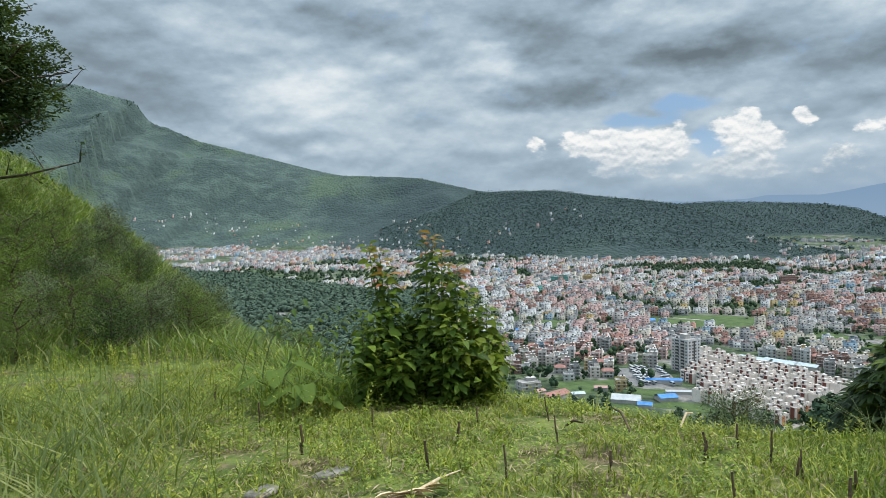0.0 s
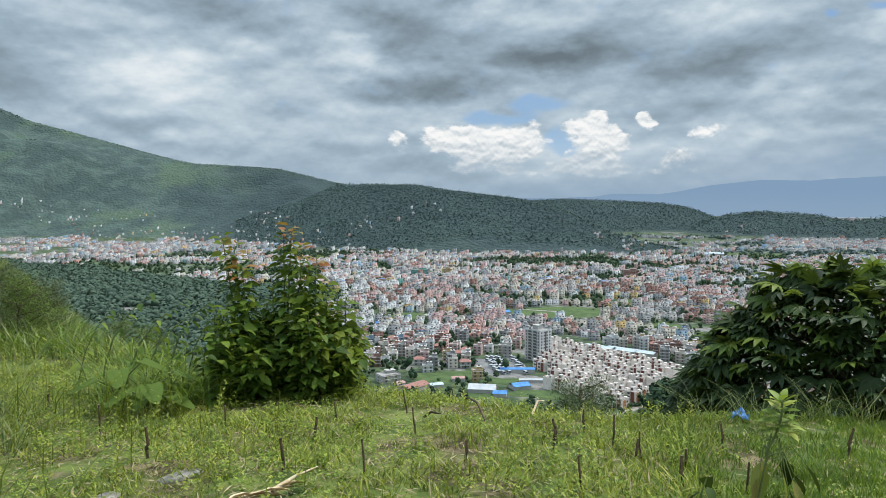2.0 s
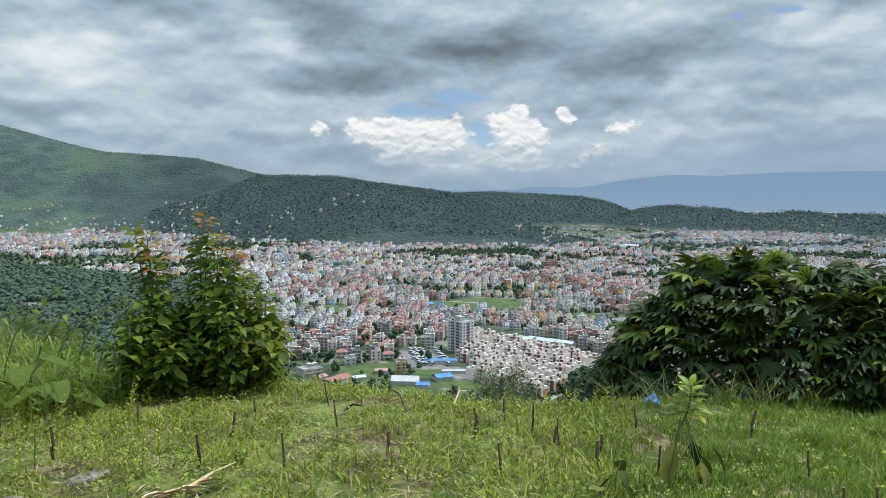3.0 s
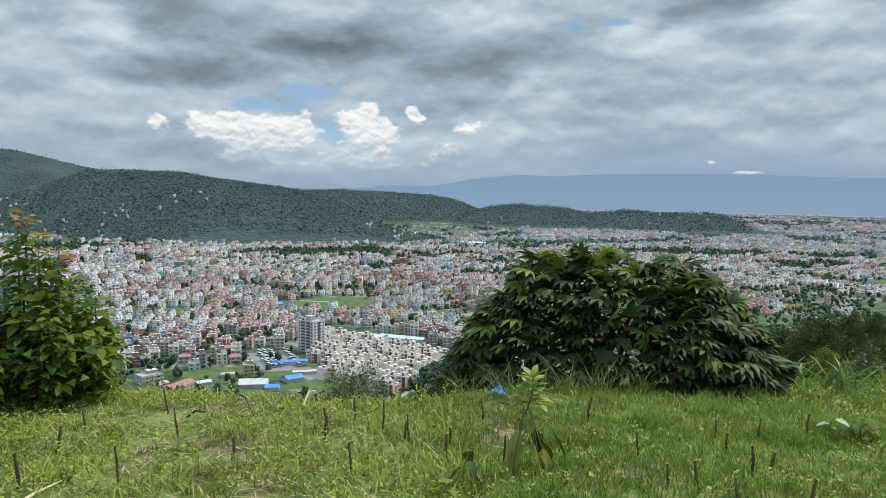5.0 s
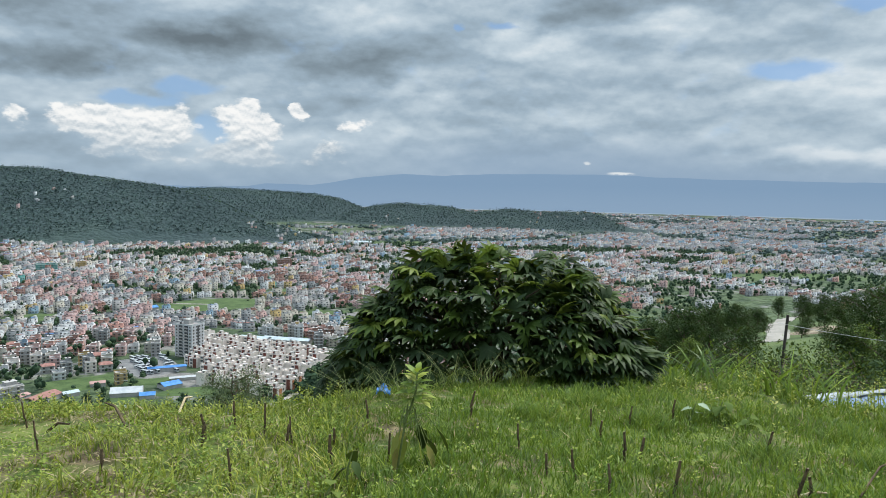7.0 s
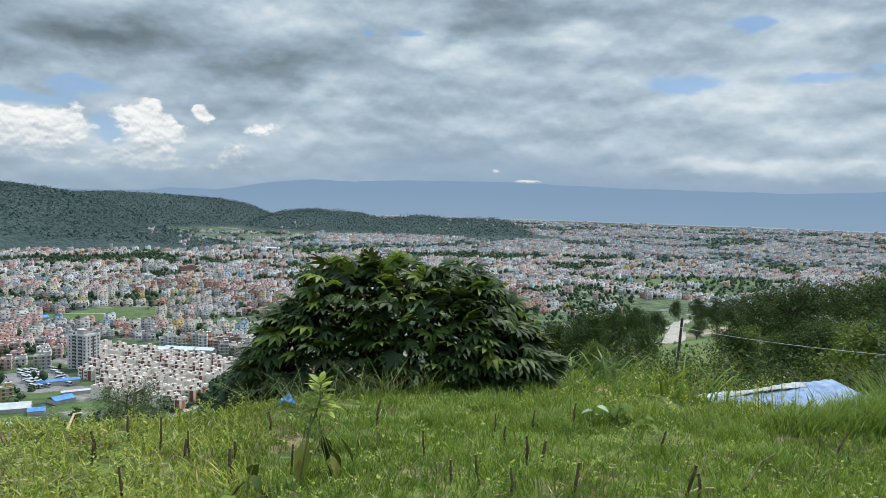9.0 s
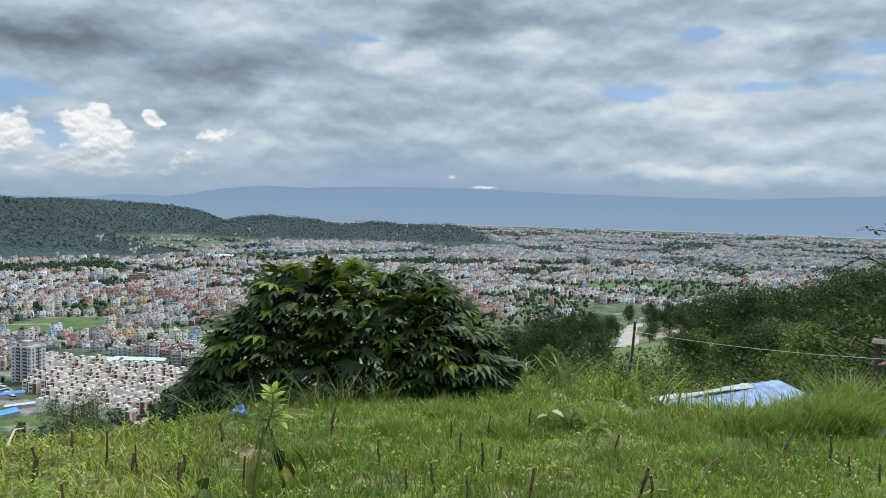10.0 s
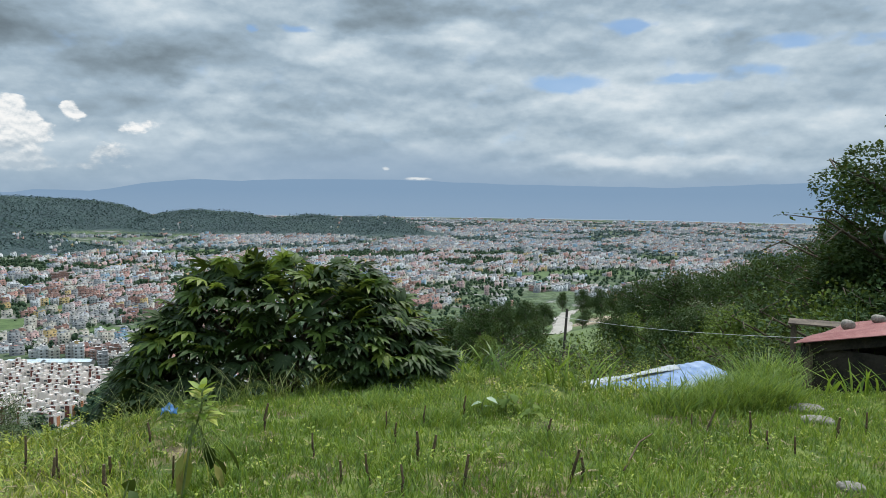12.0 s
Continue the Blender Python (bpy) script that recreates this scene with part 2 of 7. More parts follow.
def land(n, spot):
    """Soil and turf by the viewpoint, woods on the hills, fields and streets on the plain."""
    x, y, z = n.xyz(spot)
    dist = n.vmath("LENGTH", n.vec(x, y, 0.0))
    soil = n.mix(n.span(n.noise(spot, 9.0, 5.0), 0.4, 0.6), (0.060, 0.044, 0.022), (0.19, 0.145, 0.080))
    turf = n.mix(n.span(n.noise(spot, 5.0, 6.0), 0.35, 0.65), (0.055, 0.085, 0.014), (0.14, 0.17, 0.035))
    near = n.mix(n.span(n.noise(spot, 1.7, 4.0), 0.36, 0.52), soil, turf)
    slope = n.mix(n.span(n.noise(spot, 0.12, 5.0), 0.35, 0.65), (0.040, 0.068, 0.020), (0.100, 0.135, 0.046))
    near = n.mix(n.span(dist, 9.0, 16.0), near, slope)
    # the hill colours lean to blue: distance haze put into the ground
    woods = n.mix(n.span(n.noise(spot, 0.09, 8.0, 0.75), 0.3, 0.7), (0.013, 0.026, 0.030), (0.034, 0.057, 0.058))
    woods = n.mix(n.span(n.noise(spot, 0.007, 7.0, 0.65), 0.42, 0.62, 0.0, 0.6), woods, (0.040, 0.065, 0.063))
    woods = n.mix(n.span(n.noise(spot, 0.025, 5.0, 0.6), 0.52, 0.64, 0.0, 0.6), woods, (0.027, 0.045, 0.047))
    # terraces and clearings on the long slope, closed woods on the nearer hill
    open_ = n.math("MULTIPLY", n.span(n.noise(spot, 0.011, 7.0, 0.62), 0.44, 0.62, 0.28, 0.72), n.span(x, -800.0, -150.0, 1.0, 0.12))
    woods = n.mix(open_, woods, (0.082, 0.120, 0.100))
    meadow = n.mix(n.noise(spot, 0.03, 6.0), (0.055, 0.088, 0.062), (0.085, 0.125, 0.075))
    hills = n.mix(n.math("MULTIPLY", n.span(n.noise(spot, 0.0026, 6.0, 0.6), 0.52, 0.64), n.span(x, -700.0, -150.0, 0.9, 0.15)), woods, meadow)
    green = n.mix(n.span(n.noise(spot, 0.03, 5.0), 0.4, 0.6), (0.036, 0.058, 0.027), (0.076, 0.106, 0.048))
    street = n.mix(n.noise(spot, 0.2, 5.0), (0.13, 0.125, 0.12), (0.25, 0.235, 0.215))
    plain = n.mix(n.span(n.noise(spot, 0.013, 6.0, 0.65), 0.53, 0.61), green, street)
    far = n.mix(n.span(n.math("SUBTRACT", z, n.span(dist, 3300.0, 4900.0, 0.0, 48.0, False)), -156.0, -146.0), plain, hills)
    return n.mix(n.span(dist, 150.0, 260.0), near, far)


M = {}
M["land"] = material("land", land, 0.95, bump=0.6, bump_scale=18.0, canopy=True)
M["bark"] = material("bark", worn((0.035, 0.026, 0.018), (0.12, 0.09, 0.06), 8.0, 60.0), 0.9, bump=0.8, bump_scale=50.0)
M["stub"] = material("stub", worn((0.035, 0.025, 0.016), (0.16, 0.11, 0.06), 20.0, 120.0), 0.9, bump=0.6, bump_scale=120.0)
M["stub_top"] = material("cut_pith", worn((0.16, 0.12, 0.08), (0.26, 0.20, 0.13), 60.0, 200.0), 0.9)
M["stem"] = material("green_stem", worn((0.10, 0.14, 0.04), (0.17, 0.20, 0.07), 20.0, 90.0), 0.7)
M["dry"] = material("dry_husk", worn((0.38, 0.28, 0.16), (0.66, 0.54, 0.36), 14.0, 90.0), 0.85, bump=0.5, bump_scale=90.0)
M["stone"] = material("stone", worn((0.13, 0.12, 0.10), (0.30, 0.27, 0.23), 8.0, 60.0), 0.9, bump=0.8, bump_scale=30.0)
M["grass"] = leafy("grass", [(0.0, (0.030, 0.065, 0.008)), (0.45, (0.108, 0.195, 0.018)), (0.78, (0.225, 0.32, 0.035)), (0.93, (0.36, 0.40, 0.07)), (1.0, (0.46, 0.40, 0.18))], 0.4, 0.45, patch=0.3)
M["grass_dry"] = leafy("weedy_grass", [(0.0, (0.040, 0.062, 0.009)), (0.45, (0.190, 0.240, 0.026)), (0.78, (0.40, 0.43, 0.055)), (0.92, (0.54, 0.50, 0.11)), (1.0, (0.60, 0.48, 0.24))], 0.4, 0.5, patch=0.3, gloss=0.3)
M["weed"] = leafy("weed", [(0.0, (0.10, 0.17, 0.018)), (0.5, (0.21, 0.30, 0.03)), (0.9, (0.37, 0.42, 0.06)), (1.0, (0.44, 0.41, 0.12))], 0.35, 0.55)
M["straw"] = leafy("straw", [(0.0, (0.16, 0.11, 0.055)), (1.0, (0.46, 0.37, 0.22))], 0.15, 0.8)
M["bush"] = leafy("bush_leaf", [(0.0, (0.040, 0.078, 0.012)), (0.5, (0.082, 0.145, 0.018)), (0.85, (0.145, 0.215, 0.028)), (1.0, (0.22, 0.28, 0.040))], 0.38, 0.55, gloss=0.15)
# for young tips, and for sunlight painted on the bush's right side
M["bush_light"] = leafy("bush_leaf_light", [(0.0, (0.11, 0.165, 0.018)), (1.0, (0.24, 0.29, 0.04))], 0.5, 0.5, gloss=0.15)
M["tip"] = leafy("red_shoot", [(0.0, (0.32, 0.08, 0.03)), (0.5, (0.42, 0.17, 0.05)), (1.0, (0.26, 0.20, 0.05))], 0.4, 0.5)
# lobed leaf twice: dark for the inside, lighter copy for the sunlit top
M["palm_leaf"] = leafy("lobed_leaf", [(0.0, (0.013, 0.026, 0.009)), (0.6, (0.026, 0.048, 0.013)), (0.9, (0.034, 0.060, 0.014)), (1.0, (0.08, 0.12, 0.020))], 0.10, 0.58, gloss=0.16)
M["palm_lit"] = leafy("lobed_leaf_lit", [(0.0, (0.05, 0.09, 0.018)), (0.6, (0.09, 0.145, 0.025)), (1.0, (0.20, 0.25, 0.04))], 0.4, 0.5, gloss=0.2)
M["tree_leaf"] = leafy("tree_leaf", [(0.0, (0.020, 0.040, 0.014)), (0.6, (0.034, 0.064, 0.021)), (1.0, (0.056, 0.092, 0.030))], 0.16, 0.75, gloss=0.10)
M["tree_bright"] = leafy("tree_leaf_bright", [(0.0, (0.058, 0.098, 0.018)), (0.6, (0.105, 0.160, 0.028)), (1.0, (0.165, 0.215, 0.044))], 0.32, 0.65, gloss=0.12)
M["tree_grey"] = leafy("tree_leaf_grey", [(0.0, (0.055, 0.078, 0.034)), (0.6, (0.100, 0.130, 0.058)), (1.0, (0.200, 0.225, 0.130))], 0.22, 0.6, gloss=0.25)
M["wilted"] = leafy("wilted_leaf", [(0.0, (0.17, 0.20, 0.04)), (0.6, (0.34, 0.34, 0.08)), (1.0, (0.30, 0.21, 0.08))], 0.45, 0.6)
# far, distant and hill crowns: haze put into the colour, paler and bluer
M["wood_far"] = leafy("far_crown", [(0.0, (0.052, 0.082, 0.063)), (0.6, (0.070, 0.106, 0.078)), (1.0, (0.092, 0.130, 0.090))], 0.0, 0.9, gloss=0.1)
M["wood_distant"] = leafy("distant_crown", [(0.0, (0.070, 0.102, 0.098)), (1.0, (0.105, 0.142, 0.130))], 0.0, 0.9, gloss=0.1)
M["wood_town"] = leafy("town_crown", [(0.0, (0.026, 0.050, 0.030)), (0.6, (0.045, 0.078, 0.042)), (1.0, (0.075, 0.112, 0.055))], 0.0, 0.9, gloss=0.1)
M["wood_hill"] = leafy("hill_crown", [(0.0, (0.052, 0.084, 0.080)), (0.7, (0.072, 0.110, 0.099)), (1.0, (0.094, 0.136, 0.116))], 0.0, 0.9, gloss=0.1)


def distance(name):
    """Mountains many kilometres off, as a plain backdrop: blue haze is painted into its glow."""
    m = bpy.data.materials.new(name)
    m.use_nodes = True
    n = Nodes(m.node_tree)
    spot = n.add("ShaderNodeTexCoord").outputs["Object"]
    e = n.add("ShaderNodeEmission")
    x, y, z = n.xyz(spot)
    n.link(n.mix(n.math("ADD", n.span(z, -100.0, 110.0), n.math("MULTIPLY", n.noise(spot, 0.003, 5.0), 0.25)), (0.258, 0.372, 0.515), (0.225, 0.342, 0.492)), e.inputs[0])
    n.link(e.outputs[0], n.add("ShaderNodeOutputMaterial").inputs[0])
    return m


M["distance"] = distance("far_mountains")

# ---- building tools ----
def mesh(name, V, F, mats=(), index=None, smooth=False):
    """A mesh from vertex rows and one or more face arrays (triangles or quads)."""
    V = np.asarray(V, dtype=np.float64).reshape(-1, 3)
    parts_ = [np.asarray(f, dtype=np.int32) for f in (F if isinstance(F, list) else [F])]
    parts_ = [f for f in parts_ if len(f)]
    me = bpy.data.meshes.new(name)
    me.vertices.add(len(V))
    me.vertices.foreach_set("co", V.ravel())
    loops = np.concatenate([f.ravel() for f in parts_])
    sizes = np.concatenate([np.full(len(f), f.shape[1], np.int32) for f in parts_])
    me.loops.add(len(loops))
    me.loops.foreach_set("vertex_index", loops)
    me.polygons.add(len(sizes))
    me.polygons.foreach_set("loop_start", np.concatenate([[0], np.cumsum(sizes)[:-1]]).astype(np.int32))
    if index is not None:
        me.polygons.foreach_set("material_index", np.asarray(index, np.int32))
    if smooth:
        me.polygons.foreach_set("use_smooth", np.ones(len(sizes), bool))
    for m in mats:
        me.materials.append(m)
    me.update(calc_edges=True)
    me.validate()
    return me


def part(name, me, parent, label="", at=None):
    ob = new(name, me)
    ob.parent = parent
    if at is not None:
        ob.matrix_basis = at
    if label:
        ob["label"] = label
    return ob


def empty(name, at=None):
    ob = new(name)
    ob.empty_display_size = 0.2
    if at is not None:
        ob.matrix_basis = at
    return ob


class Heap:
    """Collects pieces into one mesh."""

    def __init__(self):
        self.V, self.F, self.I, self.n = [], [], [], 0

    def add(self, V, F, i=0):
        V = np.asarray(V, float).reshape(-1, 3)
        for q in F:
            self.F.append([k + self.n for k in q])
            self.I.append(i)
        self.V.append(V)
        self.n += len(V)
        return self

    def box(self, c, s, i=0, turn=0.0, tilt=None):
        k = np.array([(x, y, z) for z in (-.5, .5) for y in (-.5, .5) for x in (-.5, .5)]) * np.array(s)
        if turn or tilt:
            R = np.array(Euler((tilt[0] if tilt else 0, tilt[1] if tilt else 0, turn)).to_matrix())
            k = k @ R.T
        return self.add(k + np.array(c), [(0, 2, 3, 1), (4, 5, 7, 6), (0, 1, 5, 4), (1, 3, 7, 5), (3, 2, 6, 7), (2, 0, 4, 6)], i)

    def tube(self, pts, radii, sides=6, i=0, cap=None):
        P = [Vector(p) for p in pts]
        ring = []
        for k, p in enumerate(P):
            d = (P[min(k + 1, len(P) - 1)] - P[max(k - 1, 0)]).normalized()
            u = d.orthogonal().normalized() if k == 0 else (u - d * u.dot(d)).normalized()
            v = d.cross(u)
            ring += [p + (u * cos(2 * pi * s / sides) + v * sin(2 * pi * s / sides)) * radii[k] for s in range(sides)]
        F = [(k * sides + s, k * sides + (s + 1) % sides, (k + 1) * sides + (s + 1) % sides, (k + 1) * sides + s) for k in range(len(P) - 1) for s in range(sides)]
        self.add([tuple(q) for q in ring], F, i)
        if cap is not None:
            self.F.append([self.n - sides + s for s in range(sides)])
            self.I.append(cap)
        return self

    def mesh(self, name, mats, smooth=False):
        me = bpy.data.meshes.new(name)
        me.from_pydata(np.concatenate(self.V).tolist(), [], self.F)
        for m in mats:
            me.materials.append(m)
        me.polygons.foreach_set("material_index", self.I)
        if smooth:
            me.polygons.foreach_set("use_smooth", [True] * len(self.F))
        me.update()
        return me


rng = np.random.default_rng(4)


def polar(az, r):
    a = radians(az)
    return -sin(a) * r, cos(a) * r


def value_noise(x, y, seed=0):
    """Smooth random field on the plane, 0 to 1."""
    xi, yi = np.floor(x).astype(np.int64), np.floor(y).astype(np.int64)
    fx, fy = x - xi, y - yi
    fx, fy = fx * fx * (3 - 2 * fx), fy * fy * (3 - 2 * fy)

    def h(i, j):
        k = (i * 374761393 + j * 668265263 + seed * 974711) & 0xFFFFFFFF
        k = ((k ^ (k >> 13)) * 1274126177) & 0xFFFFFFFF
        return ((k ^ (k >> 16)) & 0xFFFF) / 65535.0
    return (h(xi, yi) * (1 - fx) + h(xi + 1, yi) * fx) * (1 - fy) + (h(xi, yi + 1) * (1 - fx) + h(xi + 1, yi + 1) * fx) * fy


def fbm(x, y, octaves=4, seed=0):
    t, a = 0.0, 0.5
    for k in range(octaves):
        t = t + a * value_noise(x * 2 ** k, y * 2 ** k, seed + k)
        a *= 0.5
    return t - 0.5 + a


# ---- the land ----
PLAIN = -158.0
# crest lines of the hills: heading, height angle, distance
LONG_RIDGE = [(50, 9.0, 4700), (29, 9.1, 4700), (26.5, 9.15, 4650), (24.8, 8.6, 4600), (22.7, 8.1, 4600), (21.8, 6.65, 4550), (20.3, 6.2, 4500), (18.4, 5.35, 4450), (16.4, 4.85, 4350), (13.5, 4.1, 4250), (10.6, 3.3, 4100), (8.0, 2.7, 3950), (5.4, 2.6, 3850), (1.8, 2.4, 3700), (-2.8, 1.3, 3600), (-8.0, 0.4, 3500)]
NEAR_HILL = [(0, 0.2, 3100), (-2.8, 1.2, 3050), (-5.2, 1.2, 3000), (-8.8, 1.15, 2850), (-10.9, 0.8, 2700), (-13.5, 0.48, 2600), (-16.0, 0.18, 2500), (-18.0, -0.12, 2450), (-20.0, -0.7, 2400), (-21.9, -1.55, 2340), (-23.8, -2.5, 2300), (-25.7, -3.2, 2280), (-29.0, -3.75, 2260)]
BACK_HILL = [(-12.0, -0.4, 3900), (-18.6, -0.05, 3900), (-20.7, 0.05, 3900), (-25.0, -0.15, 3900), (-27.7, -0.3, 3900), (-29.5, -0.55, 3850), (-31.7, -1.4, 3800)]
FAR_HILL = [(-31.0, -1.6, 3650), (-32.2, -1.15, 3600), (-34.4, -0.85, 3550), (-37.9, -1.05, 3500), (-40.3, -1.5, 3450), (-43.1, -1.15, 3400), (-45.3, -1.35, 3350), (-49.0, -1.25, 3300), (-50.4, -1.55, 3280), (-51.2, -2.1, 3270)]
RIDGES = [LONG_RIDGE, NEAR_HILL, BACK_HILL, FAR_HILL]
WIDTH = [(1.9, 200.0), (2.1, 170.0), (2.2, 260.0), (2.0, 150.0)]


def plain_height(x, y):
    """The valley floor, which climbs gently far off."""
    u = np.clip((np.hypot(x, y) - 3300) / 1600, 0, 1)
    return PLAIN + 48.0 * u


def hill_height(x, y):
    floor_ = plain_height(x, y)
    out = floor_
    for line, (wk, w0) in zip(RIDGES, WIDTH):
        nodes = [(*polar(a, r), 1.45 + r * tan(radians(e))) for a, e, r in line]
        best, top = np.full(np.shape(x), 1e9), np.full(np.shape(x), PLAIN)
        for (x0, y0, z0), (x1, y1, z1) in zip(nodes, nodes[1:]):
            t = np.clip(((x - x0) * (x1 - x0) + (y - y0) * (y1 - y0)) / ((x1 - x0) ** 2 + (y1 - y0) ** 2), 0, 1)
            d = np.hypot(x - x0 - t * (x1 - x0), y - y0 - t * (y1 - y0))
            z = z0 + t * (z1 - z0)
            better = d < best
            best, top = np.where(better, d, best), np.where(better, z, top)
        tall = np.maximum(top - floor_, 0.0)
        wide = wk * tall + w0
        u = np.clip(best / wide, 0, 1)
        spur = 1 + 1.05 * fbm(x / 420, y / 420, 4, 3) * np.clip(u * 3, 0, 1)
        lift = tall * (1 - u) ** 1.25 * np.where(u > 0.02, spur, 1.0)
        out = np.maximum(out, floor_ + lift)
    return out


AZ_ = [-180, -110, -90, -75, -66, -60, -52, -45, -35, -22, -9, 0, 7, 13, 18, 23, 30, 45, 90, 180]
EDGE = [9, 9, 8.0, 6.3, 6.2, 6.5, 6.6, 6.2, 5.5, 4.9, 5.7, 6.2, 6.6, 8.0, 9.5, 10, 10, 10, 10, 9]
FALL = [-0.1, 0.0, 0.07, 0.10, 0.11, 0.14, 0.36, 0.52, 0.58, 0.60, 0.58, 0.56, 0.48, 0.24, 0.10, -0.03, -0.16, -0.24, -0.2, -0.1]
BRINK = [60, 90, 110, 120, 140, 138, 95, 70, 60, 60, 60, 60, 50, 42, 36, 36, 40, 60, 60, 60]


def height(x, y):
    x, y = np.asarray(x, float), np.asarray(y, float)
    r, az_ = np.hypot(x, y), np.degrees(np.arctan2(-x, y))
    edge, fall, brink = np.interp(az_, AZ_, EDGE), np.interp(az_, AZ_, FALL), np.interp(az_, AZ_, BRINK)
    z = 0.25 - 0.075 * np.minimum(r, edge) + 0.10 * fbm(x / 1.1, y / 1.1, 4, 9) + 0.05 * fbm(x / 0.3, y / 0.3, 2, 5)
    past = np.maximum(r - edge, 0)
    z = z - fall * (np.sqrt(past ** 2 + 0.5) - 0.707) * (1 + 0.25 * fbm(x / 14, y / 14, 3, 11) * np.clip(past / 6, 0, 1))
    # a terrace step on the side of the sheds
    side = np.interp(az_, [-100, -90, -62, -55], [0, 1, 1, 0])
    step = np.clip((past - 0.3) / 4.5, 0, 1)
    z = z - 3.2 * side * step * step * (3 - 2 * step)
    z = z - 0.60 * np.maximum(r - brink, 0)
    low = hill_height(x, y) + 1.5 * fbm(x / 90, y / 90, 3, 2)
    return np.where(r < 700, np.maximum(z, low), low)


def build_land():
    ang = np.concatenate([np.arange(-96, 44, 0.4), np.arange(44, 264, 4.0)])
    rad = np.concatenate([[0.0, 0.6, 1.2], np.arange(1.6, 9, 0.11), np.geomspace(9.1, 60, 44), np.geomspace(63, 420, 40), np.geomspace(440, 1850, 45), np.geomspace(1880, 4880, 190)])
    A, Rr = np.meshgrid(np.radians(ang), rad, indexing="ij")
    X, Y = -np.sin(A) * Rr, np.cos(A) * Rr
    Z = height(X, Y)
    na, nr = X.shape
    i, j = np.meshgrid(np.arange(na), np.arange(nr - 1), indexing="ij")
    i2 = (i + 1) % na
    F = np.stack([i * nr + j, i * nr + j + 1, i2 * nr + j + 1, i2 * nr + j], -1).reshape(-1, 4)
    ob = new("ground", mesh("ground", np.stack([X, Y, Z], -1), F, [M["land"]], smooth=True))
    tagged(ob, "grassy hilltop falling to a wide built-up valley plain", "ground", kind="structure")


build_land()


def mountains():
    line = [(60, 0.3), (20, 0.2), (-10, 0.15), (-20, 0.1), (-22.8, 0.2), (-24.1, 0.42), (-27.6, 0.35), (-30.9, 0.95), (-34.8, 1.4), (-38, 1.3), (-41, 1.5), (-46, 1.6), (-50, 1.6), (-57, 1.4), (-63, 1.3), (-71, 1.2), (-77, 1.5), (-81, 1.6), (-90, 1.5), (-110, 1.0)]
    az_ = np.arange(-110, 60, 0.25)
    e = np.interp(-az_, [-a for a, _ in line], [v for _, v in line]) + 0.10 * fbm(az_ / 1.7, az_ * 0, 4, 6)
    V, n = [], len(az_)
    for r, k in ((4780, -0.02), (4840, 0.6), (4890, 1.0)):
        z0 = PLAIN + 60
        top = 1.45 + r * np.tan(np.radians(e))
        V.append(np.stack([-np.sin(np.radians(az_)) * r, np.cos(np.radians(az_)) * r, z0 + (top - z0) * k], -1))
    i = np.arange(n - 1)
    F = np.concatenate([np.stack([k * n + i, k * n + i + 1, (k + 1) * n + i + 1, (k + 1) * n + i], -1) for k in (0, 1)])
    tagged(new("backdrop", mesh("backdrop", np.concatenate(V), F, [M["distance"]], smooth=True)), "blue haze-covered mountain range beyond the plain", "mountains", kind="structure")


mountains()

# ---- the town on the plain ----
PAINT = {
    "white": ((0.43, 0.44, 0.445), (0.62, 0.625, 0.62)), "cream": ((0.37, 0.345, 0.29), (0.50, 0.47, 0.40)), "pink": ((0.40, 0.265, 0.245), (0.52, 0.36, 0.335)),
    "brick": ((0.200, 0.110, 0.088), (0.275, 0.160, 0.130)), "grey": ((0.187, 0.196, 0.204), (0.281, 0.289, 0.289)), "ochre": ((0.380, 0.275, 0.110), (0.460, 0.345, 0.170)),
    "sky": ((0.150, 0.245, 0.320), (0.240, 0.340, 0.410)), "salmon": ((0.400, 0.215, 0.175), (0.480, 0.280, 0.230)), "pale": ((0.332, 0.323, 0.315), (0.436, 0.418, 0.391)), "mint": ((0.068, 0.238, 0.212), (0.128, 0.306, 0.281)),
}
for k, (d_, l_) in PAINT.items():
    M[k] = material("paint_" + k, worn(d_, l_, 0.25, 2.5), 0.85)
M["pane"] = material("window_pane", worn((0.05, 0.055, 0.06), (0.11, 0.12, 0.125), 0.4, 4.0), 0.25)
M["frame"] = material("window_frame", worn((0.16, 0.11, 0.08), (0.26, 0.19, 0.14), 2.0, 9.0), 0.7)
M["slab"] = material("concrete_slab", worn((0.34, 0.32, 0.30), (0.50, 0.48, 0.45), 0.3, 3.0), 0.9)
M["roof_flat"] = material("roof_screed", worn((0.20, 0.192, 0.185), (0.38, 0.355, 0.335), 0.2, 2.0), 0.9)
M["roof_tile"] = material("roof_tile", worn((0.24, 0.11, 0.09), (0.34, 0.18, 0.15), 0.5, 5.0), 0.8)
M["roof_pink"] = material("roof_faded_red", worn((0.33, 0.19, 0.17), (0.44, 0.28, 0.25), 0.2, 2.0), 0.85)
M["tank"] = material("tank_plastic", worn((0.02, 0.02, 0.02), (0.05, 0.05, 0.05), 1.0, 6.0), 0.5)
M["blue_tin"] = material("blue_tin", worn((0.04, 0.16, 0.42), (0.09, 0.26, 0.56), 0.3, 3.0), 0.45)
M["grey_tin"] = material("grey_tin", worn((0.34, 0.40, 0.43), (0.48, 0.54, 0.56), 0.2, 2.0), 0.45)
M["white_tin"] = material("white_tin", worn((0.32, 0.34, 0.35), (0.46, 0.47, 0.48), 0.2, 2.0), 0.45)
M["maroon"] = material("maroon_cladding", worn((0.13, 0.045, 0.035), (0.20, 0.075, 0.055), 0.4, 4.0), 0.8)
